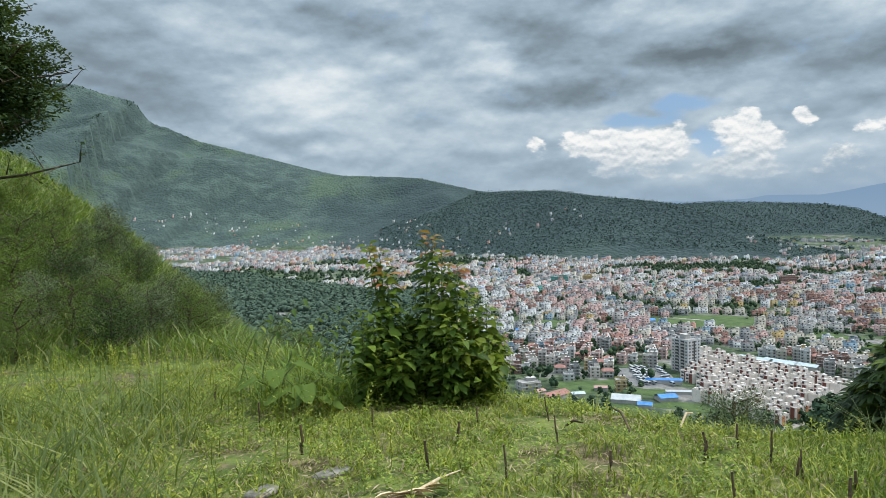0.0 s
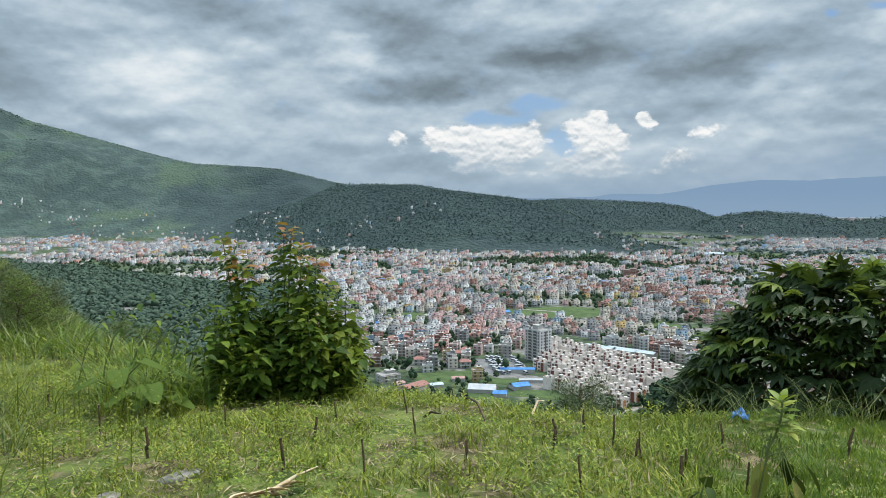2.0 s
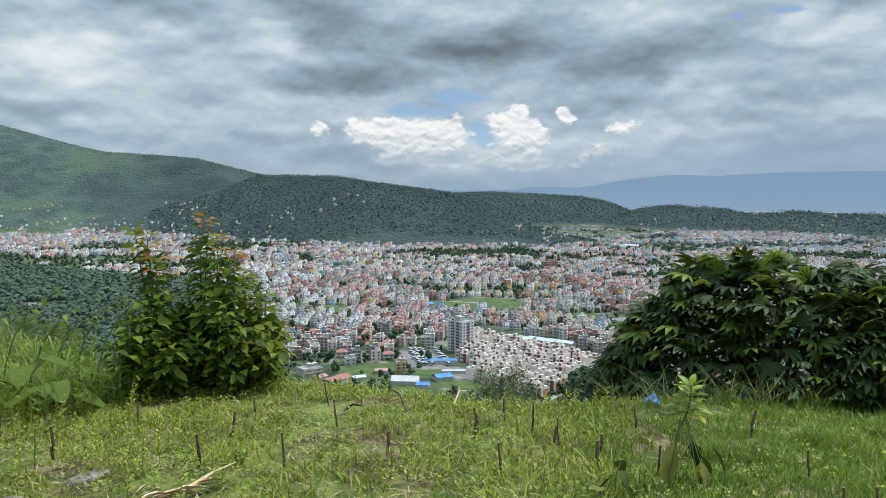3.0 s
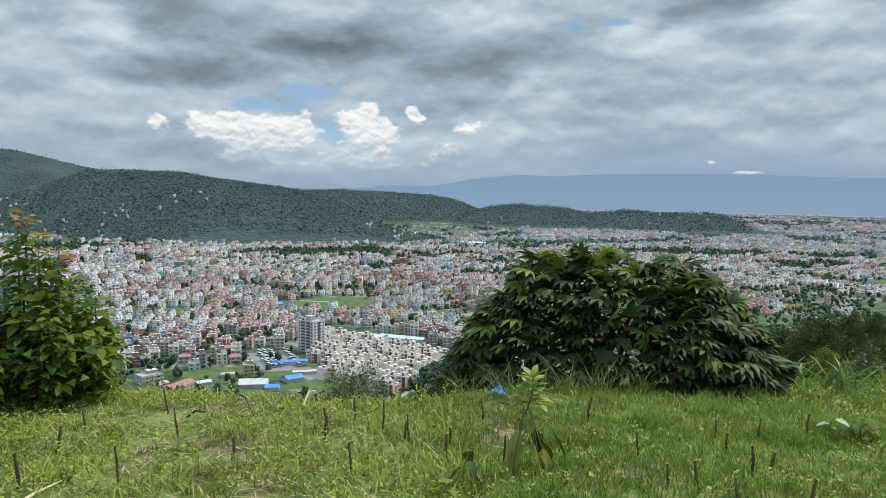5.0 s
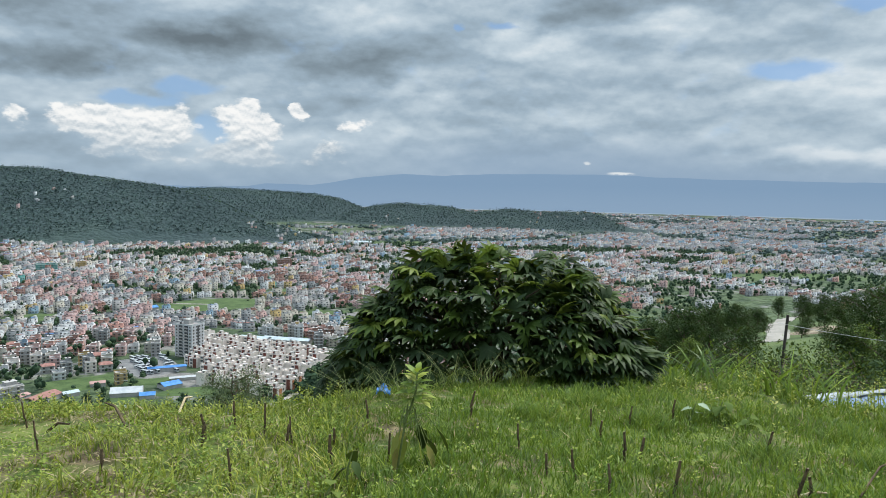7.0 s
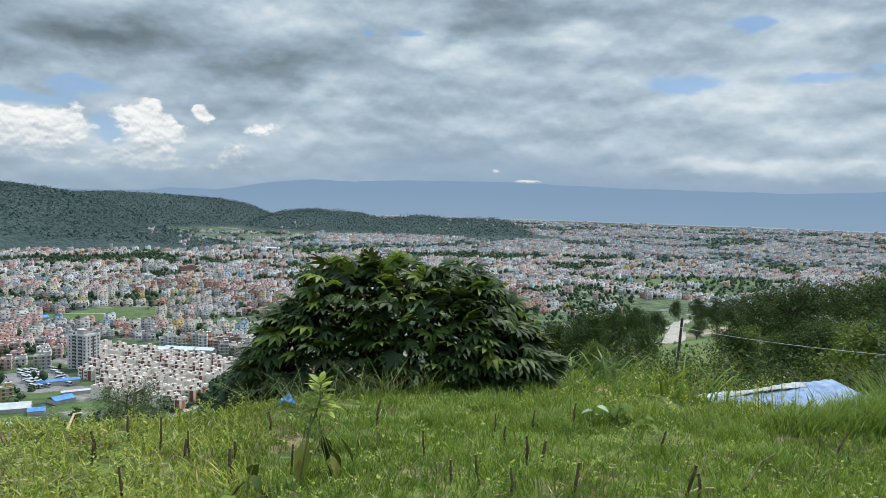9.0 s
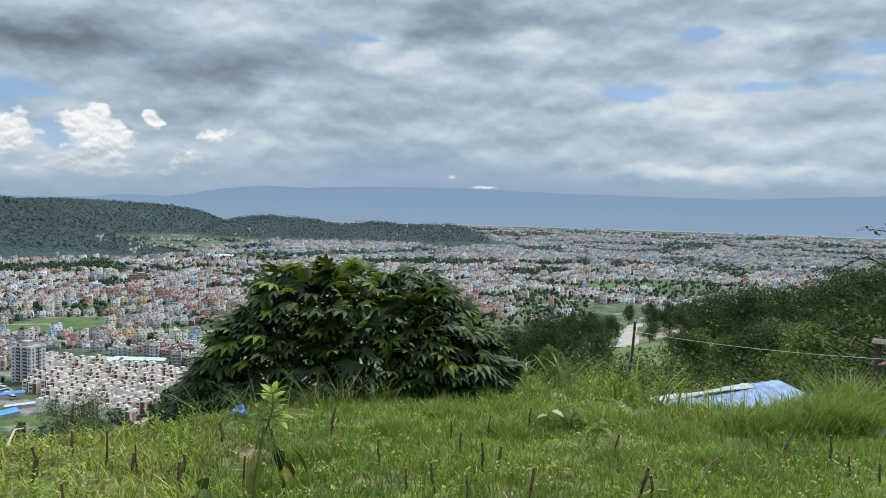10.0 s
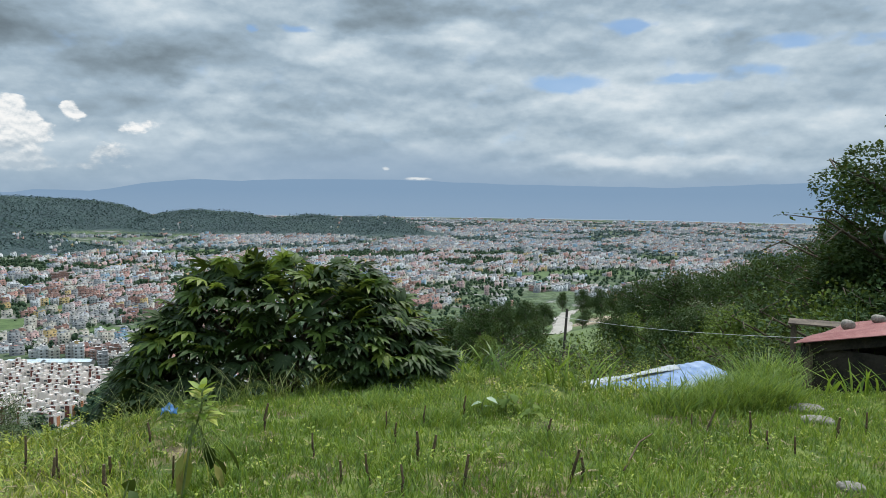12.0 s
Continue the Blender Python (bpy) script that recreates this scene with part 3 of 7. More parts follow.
M["orange"] = material("orange_paint", worn((0.50, 0.19, 0.09), (0.60, 0.27, 0.14), 0.4, 4.0), 0.8)
M["blush"] = material("blush_paint", worn((0.64, 0.565, 0.51), (0.78, 0.70, 0.645), 0.3, 3.0), 0.85)
M["terrace"] = material("terrace_screed", worn((0.19, 0.175, 0.165), (0.33, 0.305, 0.285), 0.3, 2.0), 0.9)
M["paddy"] = material("paddy", worn((0.038, 0.068, 0.020), (0.085, 0.125, 0.042), 0.09, 0.8), 0.95)
M["yard"] = material("yard_gravel", worn((0.12, 0.12, 0.12), (0.22, 0.215, 0.21), 0.1, 1.5), 0.95)
M["lane"] = material("lane", worn((0.24, 0.22, 0.19), (0.36, 0.33, 0.29), 0.2, 2.0), 0.95)
M["glass_dark"] = material("vehicle_glass", worn((0.015, 0.02, 0.03), (0.03, 0.04, 0.05), 1.0, 5.0), 0.2)
M["tyre"] = material("tyre", worn((0.015, 0.015, 0.015), (0.03, 0.03, 0.03), 2.0, 9.0), 0.9)

WINDOW = {}


def window_mesh(w_, h_, glazed=True):
    """Frame and pane of a window that faces -y; its middle is the origin."""
    key = (w_, h_, glazed)
    if key not in WINDOW:
        q, a, b = Heap(), w_ / 2, h_ / 2
        rings = [(a, b, 0.0), (a, b, -0.16), (a - 0.14, b - 0.14, -0.16), (a - 0.14, b - 0.14, -0.05)]
        V = [(sx * u, y, sz * v) for u, v, y in rings for sx, sz in ((-1, -1), (1, -1), (1, 1), (-1, 1))]
        q.add(V, [(k * 4 + i, k * 4 + (i + 1) % 4, k * 4 + 4 + (i + 1) % 4, k * 4 + 4 + i) for k in range(3) for i in range(4)], 0)
        if glazed:
            q.F.append([12, 13, 14, 15])
            q.I.append(1)
        WINDOW[key] = q.mesh("window", [M["frame"], M["pane"]])
    return WINDOW[key]


PANE = {}


def glazed_window(w_, h_, parent, at):
    """A window whose pane is a piece of its own."""
    f = part("window", window_mesh(w_, h_, False), parent, at=at)
    if (w_, h_) not in PANE:
        PANE[(w_, h_)] = Heap().box((0, -0.06, 0), (w_ - 0.3, 0.03, h_ - 0.3)).mesh("pane", [M["pane"]])
    part("pane", PANE[(w_, h_)], f)


def house(w_, d_, floors, paint, tiled=False, trim="slab"):
    """A concrete town house: its front looks along -y, its foot is the origin."""
    top = floors * 3.0 + 0.3
    h = empty("house")
    q = Heap().box((0, 0, top / 2 - 1), (w_, d_, top + 2))
    part("wall", q.mesh("wall", [M[paint]]), h)
    for k in range(1, floors + 1):
        slab_ = Heap().box((0, -0.2, k * 3.0 + 0.2), (w_ + 0.4, d_ + 0.7, 0.18))
        part("floor_slab", slab_.mesh("floor_slab", [M["white" if k % 2 else trim]]), h)
    if tiled:
        q, o = Heap(), 0.6
        a, b, z = w_ / 2 + o, d_ / 2 + o, top + 0.1
        q.add([(-a, -b, z), (a, -b, z), (a, b, z), (-a, b, z), (-a * 0.35, 0, z + 2.1), (a * 0.35, 0, z + 2.1)], [(0, 1, 5, 4), (1, 2, 5), (2, 3, 4, 5), (3, 0, 4), (3, 2, 1, 0)])
        part("roof", q.mesh("roof", [M["roof_tile"]]), h, "red tiled hip roof")
    else:
        q = Heap()
        for s in (-1, 1):
            q.box((s * (w_ / 2 - 0.1), 0, top + 0.45), (0.2, d_, 0.9), 0)
            q.box((0, s * (d_ / 2 - 0.1), top + 0.45), (w_ - 0.4, 0.2, 0.9), 0)
        q.box((0, 0, top + 0.06), (w_ - 0.4, d_ - 0.4, 0.12), 1)
        part("roof", q.mesh("roof", [M[paint], M["roof_flat"]]), h, "flat roof with a parapet")
        q = Heap().box((w_ * 0.2, d_ * 0.22, top + 1.35), (w_ * 0.45, d_ * 0.4, 2.7), 0).box((w_ * 0.2, d_ * 0.22, top + 2.8), (w_ * 0.45 + 0.6, d_ * 0.4 + 0.6, 0.18), 1)
        part("stair_tower", q.mesh("stair_tower", [M[paint], M["slab"]]), h)
        q = Heap().tube([(w_ * 0.2, d_ * 0.22, top + 2.88), (w_ * 0.2, d_ * 0.22, top + 4.0), (w_ * 0.2, d_ * 0.22, top + 4.25)], [0.62, 0.62, 0.25], 8, 0, 0)
        part("water_tank", q.mesh("water_tank", [M["tank"]]), h)
    for k in range(floors):
        z = k * 3.0 + 1.75
        for s in (-1, 1):
            part("window", window_mesh(1.7, 1.5), h, at=pose(s * w_ * 0.26, -d_ / 2, z))
        part("window", window_mesh(1.5, 1.5), h, at=pose(w_ / 2, 0.3, z, 0, 0, 90))
        part("window", window_mesh(1.5, 1.5), h, at=pose(-w_ / 2, -0.3, z, 0, 0, -90))
    return h


def in_quad(x, y, P):
    inside = True
    for (x0, y0), (x1, y1) in zip(P, P[1:] + P[:1]):
        inside = inside & ((x1 - x0) * (y - y0) - (y1 - y0) * (x - x0) >= 0)
    return inside


COLONY = [(174, 608), (240, 492), (362, 592), (312, 798), (256, 812)]
TOWER = (229, 683)
FIELDS = [((348, 960), 85, 55, 20), ((135, 972), 52, 30, 0), ((438, 829), 41, 30, 30), ((175, 604), 23, 12, -20), ((192, 558), 30, 13, -25), ((142, 567), 19, 11, 10), ((495, 1035), 55, 30, 10), ((127, 630), 35, 22, 5), ((30, 840), 49, 35, 0), ((225, 528), 24, 12, -30), ((375, 885), 35, 19, 20), ((1462, 742), 207, 63, -25), ((1260, 1845), 124, 55, 0), ((1995, 1860), 165, 63, 10), ((-345, 2070), 124, 49, 10)]


def wood_edge(x, y):
    """How far the forest on the valley floor reaches, to the left of the town."""
    a = np.degrees(np.arctan2(-x, y))
    return np.interp(a, [1.5, 7.5, 10, 15, 20, 26], [1250, 1460, 1570, 1840, 2150, 2300]) + 150 * (value_noise(x / 120, y / 120, 8) - 0.5)


def free(x, y):
    """Where no house may stand."""
    r, a = np.hypot(x, y), np.degrees(np.arctan2(-x, y))
    bad = in_quad(x, y, COLONY) | (np.hypot(x - TOWER[0], y - TOWER[1]) < 30)
    for (cx, cy), p, q, turn in FIELDS:
        t = radians(turn)
        u, v = (x - cx) * cos(t) + (y - cy) * sin(t), -(x - cx) * sin(t) + (y - cy) * cos(t)
        bad = bad | ((u / p) ** 2 + (v / q) ** 2 < 1.15)
    bad = bad | ((a > 1.5) & (r < wood_edge(x, y)))
    # fields between the nearer hill and the far ones
    bad = bad | ((a > -35) & (a < -19) & (r > 2230) & (r < 3750) & (value_noise(x / 90, y / 90, 27) > 0.30))
    bad = bad | (np.hypot((x - 183) / 30, (y - 662) / 44) < 1) | (np.hypot((x - 322) / 40, (y - 690) / 24) < 1)
    bad = bad | ((a < -53) & (r < 900)) | (r < 590 + 50 * value_noise(x / 40, y / 40, 5))
    green = value_noise(x / 150, y / 150, 21) * 0.6 + value_noise(x / 45, y / 45, 22) * 0.4
    bad = bad | (green > np.where(r < 1300, 0.565, np.where(r < 2200, 0.57, 0.55)))
    return ~bad


def scatter(r0, r1, step, a0=-84.0, a1=23.0, jitter=0.35):
    """Places on a loose grid, in a sector."""
    n = int(r1 // step) + 1
    gx, gy = np.meshgrid(np.arange(-n, n + 1), np.arange(0, n + 1))
    x = (gx + jitter * rng.uniform(-1, 1, gx.shape)) * step
    y = (gy + jitter * rng.uniform(-1, 1, gx.shape)) * step
    r, a = np.hypot(x, y), np.degrees(np.arctan2(-x, y))
    keep = (r > r0) & (r < r1) & (a > a0) & (a < a1)
    return x[keep], y[keep]


def grid_turn(x, y):
    return np.floor(value_noise(x / 200, y / 200, 31) * 5) * 18.0 - 40.0


hx, hy = scatter(590, 1350, 13.5, jitter=0.40)
ok = free(hx, hy) & (rng.random(len(hx)) < 0.86)
hx, hy = hx[ok], hy[ok]
order = np.argsort(np.hypot(hx, hy))
hx, hy = hx[order], hy[order]
NEAR_HOUSES = 250

KINDS = [(9.0, 9.0, 3, "white", False), (8.5, 10.0, 3, "pink", False), (10.0, 9.0, 2, "salmon", True), (9.0, 8.5, 3, "cream", False), (8.0, 9.5, 4, "pale", False), (10.5, 9.0, 3, "brick", False), (9.5, 9.0, 2, "white", False),
         (8.5, 9.0, 4, "grey", False), (9.0, 9.5, 3, "ochre", False), (9.5, 9.5, 2, "pink", True), (8.5, 8.5, 3, "sky", False), (9.0, 10.0, 3, "salmon", False), (10.0, 8.5, 2, "pale", True), (9.0, 9.0, 3, "blush", False), (8.0, 8.5, 2, "mint", False)]
WORDS = {"white": "white", "pink": "pink", "salmon": "salmon red", "cream": "cream", "pale": "pale beige", "brick": "red brick", "grey": "bare grey concrete", "ochre": "ochre yellow", "sky": "light blue", "blush": "off-white", "mint": "mint green"}
COUNT = {2: "two", 3: "three", 4: "four"}


def pick_kind(x, y):
    """Neighbours share colours: a pink quarter near the colony, greys and creams elsewhere."""
    pinkish = exp(-(((x - 185) / 80) ** 2 + ((y - 830) / 70) ** 2)) + exp(-(((x - 500) / 90) ** 2 + ((y - 930) / 80) ** 2)) * 0.8
    if random.random() < pinkish * 0.85:
        return random.choice((1, 2, 9, 11, 2, 11))
    return random.choices(range(len(KINDS)), (14, 9, 6, 12, 9, 8, 10, 5, 4, 5, 3, 6, 6, 12, 1))[0]


made = {}
for x, y in zip(hx[:NEAR_HOUSES], hy[:NEAR_HOUSES]):
    k = pick_kind(x, y)
    at = pose(x, y, float(height(x, y)), 0, 0, -math.degrees(atan2(x, y)) + float(grid_turn(x, y)) * 0.5)
    if k not in made:
        w_, d_, fl, paint, tiled = KINDS[k]
        made[k] = house(w_, d_, fl, paint, tiled)
        made[k].matrix_basis = at
        tagged(made[k], f"{COUNT[fl]}-storey {WORDS[paint]} house with a {'red tiled' if tiled else 'flat'} roof", "house", "houses of the town")
    else:
        copy_thing(made[k], at)


def block(floors, detail):
    """Template of a far house, one metre square: vertices, quads, slots (0 wall, 1 roof, 2 pane, 3 slab)."""
    q = Heap()
    top = floors * 3.0
    def hull(x, y, z0, z1, a, b, i, j):
        v = [(x + sx * a / 2, y + sy * b / 2, z) for z in (z0, z1) for sx, sy in ((-1, -1), (1, -1), (1, 1), (-1, 1))]
        q.add(v, [(0, 1, 5, 4), (1, 2, 6, 5), (2, 3, 7, 6), (3, 0, 4, 7)], i)
        q.F.append([q.n - 4, q.n - 3, q.n - 2, q.n - 1])
        q.I.append(j)
    hull(0, 0, -3.0, top + 0.2, 1, 1, 0, 1)
    hull(0.28, 0.26, top + 0.1, top + 2.3, 0.30, 0.34, 0, 3)
    if detail == 0:
        return np.concatenate(q.V), np.array(q.F), np.array(q.I)
    if detail == 2:
        for s in (-1, 1):
            q.box((s * 0.485, 0, top + 0.5), (0.03, 1, 0.8), 0)
            q.box((0, s * 0.485, top + 0.5), (0.94, 0.03, 0.8), 0)
        hull(-0.25, 0.25, top + 0.1, top + 1.6, 0.12, 0.12, 2, 2)
    for k in range(floors):
        z = k * 3.0 + 1.7
        if detail == 2 and k:
            q.box((0, -0.02, k * 3.0), (1.04, 1.06, 0.22), 3)
        for u in ((-0.28, 0.24) if (k + floors) % 2 else (-0.3, 0.0, 0.3)):
            q.add([(u - 0.065, -0.508, z - 0.65), (u + 0.065, -0.508, z - 0.65), (u + 0.065, -0.508, z + 0.65), (u - 0.065, -0.508, z + 0.65)], [(0, 1, 2, 3)], 2)
        for s in ((-1, 1) if detail == 2 else ()):
            q.add([(s * 0.508, -0.2, z - 0.65), (s * 0.508, 0.0, z - 0.65), (s * 0.508, 0.0, z + 0.65), (s * 0.508, -0.2, z + 0.65)], [(0, 1, 2, 3)], 2)
    return np.concatenate(q.V), np.array(q.F), np.array(q.I)


def stock(name, label, X, Y, sizes, detail=2, shares=None, like=0.0, storeys=(2, 3, 4, 5)):
    """Many houses joined into one mesh."""
    paints = list(PAINT)
    mats = [M[p] for p in paints] + [M["roof_flat"], M["pane"], M["slab"], M["roof_tile"], M["white_tin"], M["blue_tin"], M["roof_pink"]]
    Vs, Fs, Is, base = [], [], [], 0
    Z = height(X, Y)
    fl = rng.choice(storeys, len(X), p=[0.55, 0.33, 0.10, 0.02])
    wall = rng.choice(len(paints), len(X), p=shares)
    # quarters share a colour
    quarter = np.floor(X / 85).astype(int) * 7 + np.floor(Y / 85).astype(int) * 13
    taste = np.array([0, 2, 1, 3, 8, 7, 2, 0, 4, 8, 2, 0, 7])[quarter % 13]
    wall = np.where(rng.random(len(X)) < like, taste, wall)
    w_, d_ = rng.uniform(*sizes, len(X)) * 1.4, rng.uniform(*sizes, len(X)) * 0.95
    turn = np.radians(-np.degrees(np.arctan2(X, Y)) + grid_turn(X, Y) * 0.45 + rng.normal(0, 5, len(X)))
    roof = np.where(rng.random(len(X)) < 0.6, len(paints), rng.choice([3, 3, 6, 6, 4, 4, 5], len(X)) + len(paints))
    for f in storeys:
        V0, F0, I0 = block(f, detail)
        sel = np.where(fl == f)[0]
        if not len(sel):
            continue
        c, s = np.cos(turn[sel])[:, None], np.sin(turn[sel])[:, None]
        vx, vy = V0[None, :, 0] * w_[sel, None], V0[None, :, 1] * d_[sel, None]
        Vs.append(np.stack([vx * c - vy * s + X[sel, None], vx * s + vy * c + Y[sel, None], V0[None, :, 2] + Z[sel, None]], -1).reshape(-1, 3))
        Fs.append((F0[None] + (np.arange(len(sel)) * len(V0))[:, None, None]).reshape(-1, 4) + base)
        slot = np.where(I0[None] == 0, wall[sel, None], np.where(I0[None] == 1, roof[sel, None], len(paints) + I0[None] - 1))
        Is.append(slot.ravel())
        base += len(sel) * len(V0)
    ob = new(name, mesh(name, np.concatenate(Vs), np.concatenate(Fs), mats, np.concatenate(Is)))
    return tagged(ob, label, "houses", kind="stuff")


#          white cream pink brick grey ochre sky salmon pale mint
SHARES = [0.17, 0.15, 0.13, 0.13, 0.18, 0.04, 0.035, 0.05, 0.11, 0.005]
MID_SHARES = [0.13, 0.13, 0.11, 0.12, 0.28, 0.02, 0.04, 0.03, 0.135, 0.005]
# greyer, bluer shares far off: haze worked into the house colours
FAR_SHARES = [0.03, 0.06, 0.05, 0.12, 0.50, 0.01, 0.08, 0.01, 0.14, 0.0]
stock("town_houses", "dense pastel concrete houses with flat roofs", hx[NEAR_HOUSES:], hy[NEAR_HOUSES:], (5.4, 10.2), 2, SHARES, 0.38)


def flatland(x, y, most):
    return hill_height(x, y) < plain_height(x, y) + most


mx_, my_ = scatter(1350, 2250, 15.0, jitter=0.42)
ok = free(mx_, my_) & (rng.random(len(mx_)) < 0.74) & flatland(mx_, my_, 8)
stock("city_houses", "dense pale city blocks on the plain", mx_[ok], my_[ok], (6.0, 11.5), 1, MID_SHARES, 0.05)
fx_, fy_ = scatter(2250, 3500, 18, jitter=0.42)
ok = free(fx_, fy_) & flatland(fx_, fy_, 6)
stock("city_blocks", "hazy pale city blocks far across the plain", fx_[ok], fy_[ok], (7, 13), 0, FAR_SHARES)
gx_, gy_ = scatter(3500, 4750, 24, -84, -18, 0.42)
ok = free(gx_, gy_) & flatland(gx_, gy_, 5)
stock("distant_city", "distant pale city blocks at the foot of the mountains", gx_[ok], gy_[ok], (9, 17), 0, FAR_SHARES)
# hamlets on the hill slopes: heading, height angle, houses, spread
HAMLETS = [(16.0, -1.5, 26, 1.1), (19.4, -0.4, 14, 1.0), (2.8, -1.5, 22, 1.2), (-4.8, -2.1, 12, 0.6), (22.2, -0.9, 12, 0.9), (13.6, -2.7, 34, 1.4), (12.2, -1.2, 10, 0.6), (8.0, -2.6, 30, 1.5), (-8.3, -1.1, 7, 0.5),
           (-10.3, -0.7, 6, 0.5), (-23.0, -2.5, 9, 0.5), (-25.4, -3.3, 16, 0.8), (-31.7, -3.4, 22, 1.1), (-33.7, -2.4, 10, 0.8), (-48.8, -1.35, 7, 0.5), (-45.5, -1.7, 8, 0.8), (5.0, -3.0, 26, 1.6), (0.0, -3.0, 22, 1.5)]


def seen_ground(a, e):
    """Where the line of sight at a heading and height angle meets the hills."""
    r = np.linspace(1800, 4700, 700)
    x, y = polar(a, r)
    under = np.nonzero(hill_height(x, y) > 1.45 + r * tan(radians(e)))[0]
    return (float(x[under[0]]), float(y[under[0]])) if len(under) else None


homes = []
for a, e, n, wide in HAMLETS:
    for _ in range(int(n * 0.9)):
        spot = seen_ground(a + random.gauss(0, wide), e + random.gauss(0, 0.34))
        if spot:
            homes.append(spot)
homes = np.array(homes)
stock("hill_hamlets", "scattered white houses on the wooded slopes", homes[:, 0], homes[:, 1], (3.6, 6.5), 1, [0.22, 0.14, 0.12, 0.06, 0.22, 0.03, 0.04, 0.03, 0.14, 0.0], storeys=(1, 2, 3, 4))


# ---- the colony of row houses ----
def row_house(end):
    h = empty("row_house")
    q = Heap().box((0, 0, 3.9), (9.0, 9.4, 9.8), 0)
    for s in (-1, 1):
        q.box((s * 4.4, 0, 9.25), (0.2, 9.4, 0.9), 0)
        q.box((0, s * 4.6, 9.25), (8.6, 0.2, 0.9), 0)
    part("wall", q.mesh("wall", [M["blush"]]), h)
    part("roof", Heap().box((0, 0, 8.88), (8.6, 9.0, 0.14)).mesh("roof", [M["terrace"]]), h)
    part("stair_wall", Heap().box((-2.4, -0.25, 9.9), (1.3, 0.3, 1.7)).mesh("stair_wall", [M["maroon"]]), h, "maroon wall of the roof stair")
    q = Heap().box((-1.9, 1.4, 10.1), (2.8, 3.0, 2.4), 0).box((-1.9, 1.4, 11.4), (3.2, 3.4, 0.2), 1).box((2.4, 3.0, 9.5), (2.0, 2.2, 1.4), 0)
    part("stair_tower", q.mesh("stair_tower", [M["blush"], M["slab"]]), h)
    part("stair_door", Heap().box((-1.6, -0.13, 10.0), (0.9, 0.06, 1.9)).mesh("stair_door", [M["pane"]]), h, "dark door onto the roof terrace")
    # flat dark panels on the wall stand for the shade of recessed loggias
    for z in (3.2, 6.1):
        part("loggia", Heap().box((-1.9, -4.72, z + 1.2), (3.0, 0.08, 2.1)).mesh("loggia", [M["pane"]]), h, "flat dark panel for the shade inside a loggia")
        part("railing", Heap().box((-1.9, -5.1, z + 0.45), (3.4, 0.12, 0.9)).mesh("railing", [M["blush"]]), h)
    part("side_opening", Heap().box((-1.9, 2.93, 10.2), (1.2, 0.06, 1.4)).mesh("side_opening", [M["pane"]]), h)
    part("cladding", Heap().box((2.2, -4.95, 4.7), (3.2, 0.5, 9.2)).mesh("cladding", [M["maroon"]]), h, "maroon clad bay")
    part("canopy", Heap().box((-1.9, -5.2, 2.9), (3.6, 1.1, 0.18)).mesh("canopy", [M["slab"]]), h)
    glazed_window(1.5, 1.5, h, pose(-2.0, -4.7, 1.4))
    if end:
        part("gable_panel", Heap().box((4.6, -1.0, 4.2), (0.2, 3.0, 8.4)).mesh("gable_panel", [M["orange"]]), h, "orange gable panel")
        for k in range(3):
            glazed_window(1.3, 1.5, h, pose(4.5, 2.4, 1.4 + 2.9 * k, 0, 0, 90))
    return tagged(h, "pale three-storey row house with a maroon bay", "row house", "row houses of the colony")


inner, outer = None, None
uu, vv = (0.44, -0.898), (0.898, 0.44)
for k in range(7):
    lo, hi = -0.80 * 20.5 * k, 108 - 0.28 * 20.5 * k
    n = int((hi - lo) / 9.2)
    for j in range(n):
        u, v = hi - 9.2 * j, 20.5 * k + (2.0 if (j + k) % 2 else -1.4) + random.uniform(-0.7, 0.7)
        if (k, j) in ((2, 4), (4, 7), (5, 2)) or (k < 2 and j > n - 3):
            continue
        x, y = 190 + uu[0] * u + vv[0] * v, 606 + uu[1] * u + vv[1] * v
        at = pose(x, y, float(height(x, y)) + random.uniform(-1.6, 1.6), 0, 0, -63.9 + random.choice((0, 0, 0, 180)))
        src = outer if j == 0 else inner
        if src is None:
            src = row_house(j == 0)
            src.matrix_basis = at
            if j == 0:
                outer = src
                src["label"] = "pale three-storey end-of-row house with an orange gable"
            else:
                inner = src
        else:
            copy_thing(src, at)


# ---- the apartment tower ----
BALCONY = (Heap().box((-9.2, 0, 0), (1.4, 4.6, 0.2)).mesh("balcony", [M["slab"]]), Heap().box((-9.85, 0, 0.65), (0.1, 4.6, 1.1)).mesh("railing", [M["pale"]]), Heap().box((-8.53, 0, 1.3), (0.10, 4.4, 2.3)).mesh("balcony_door", [M["pane"]]))


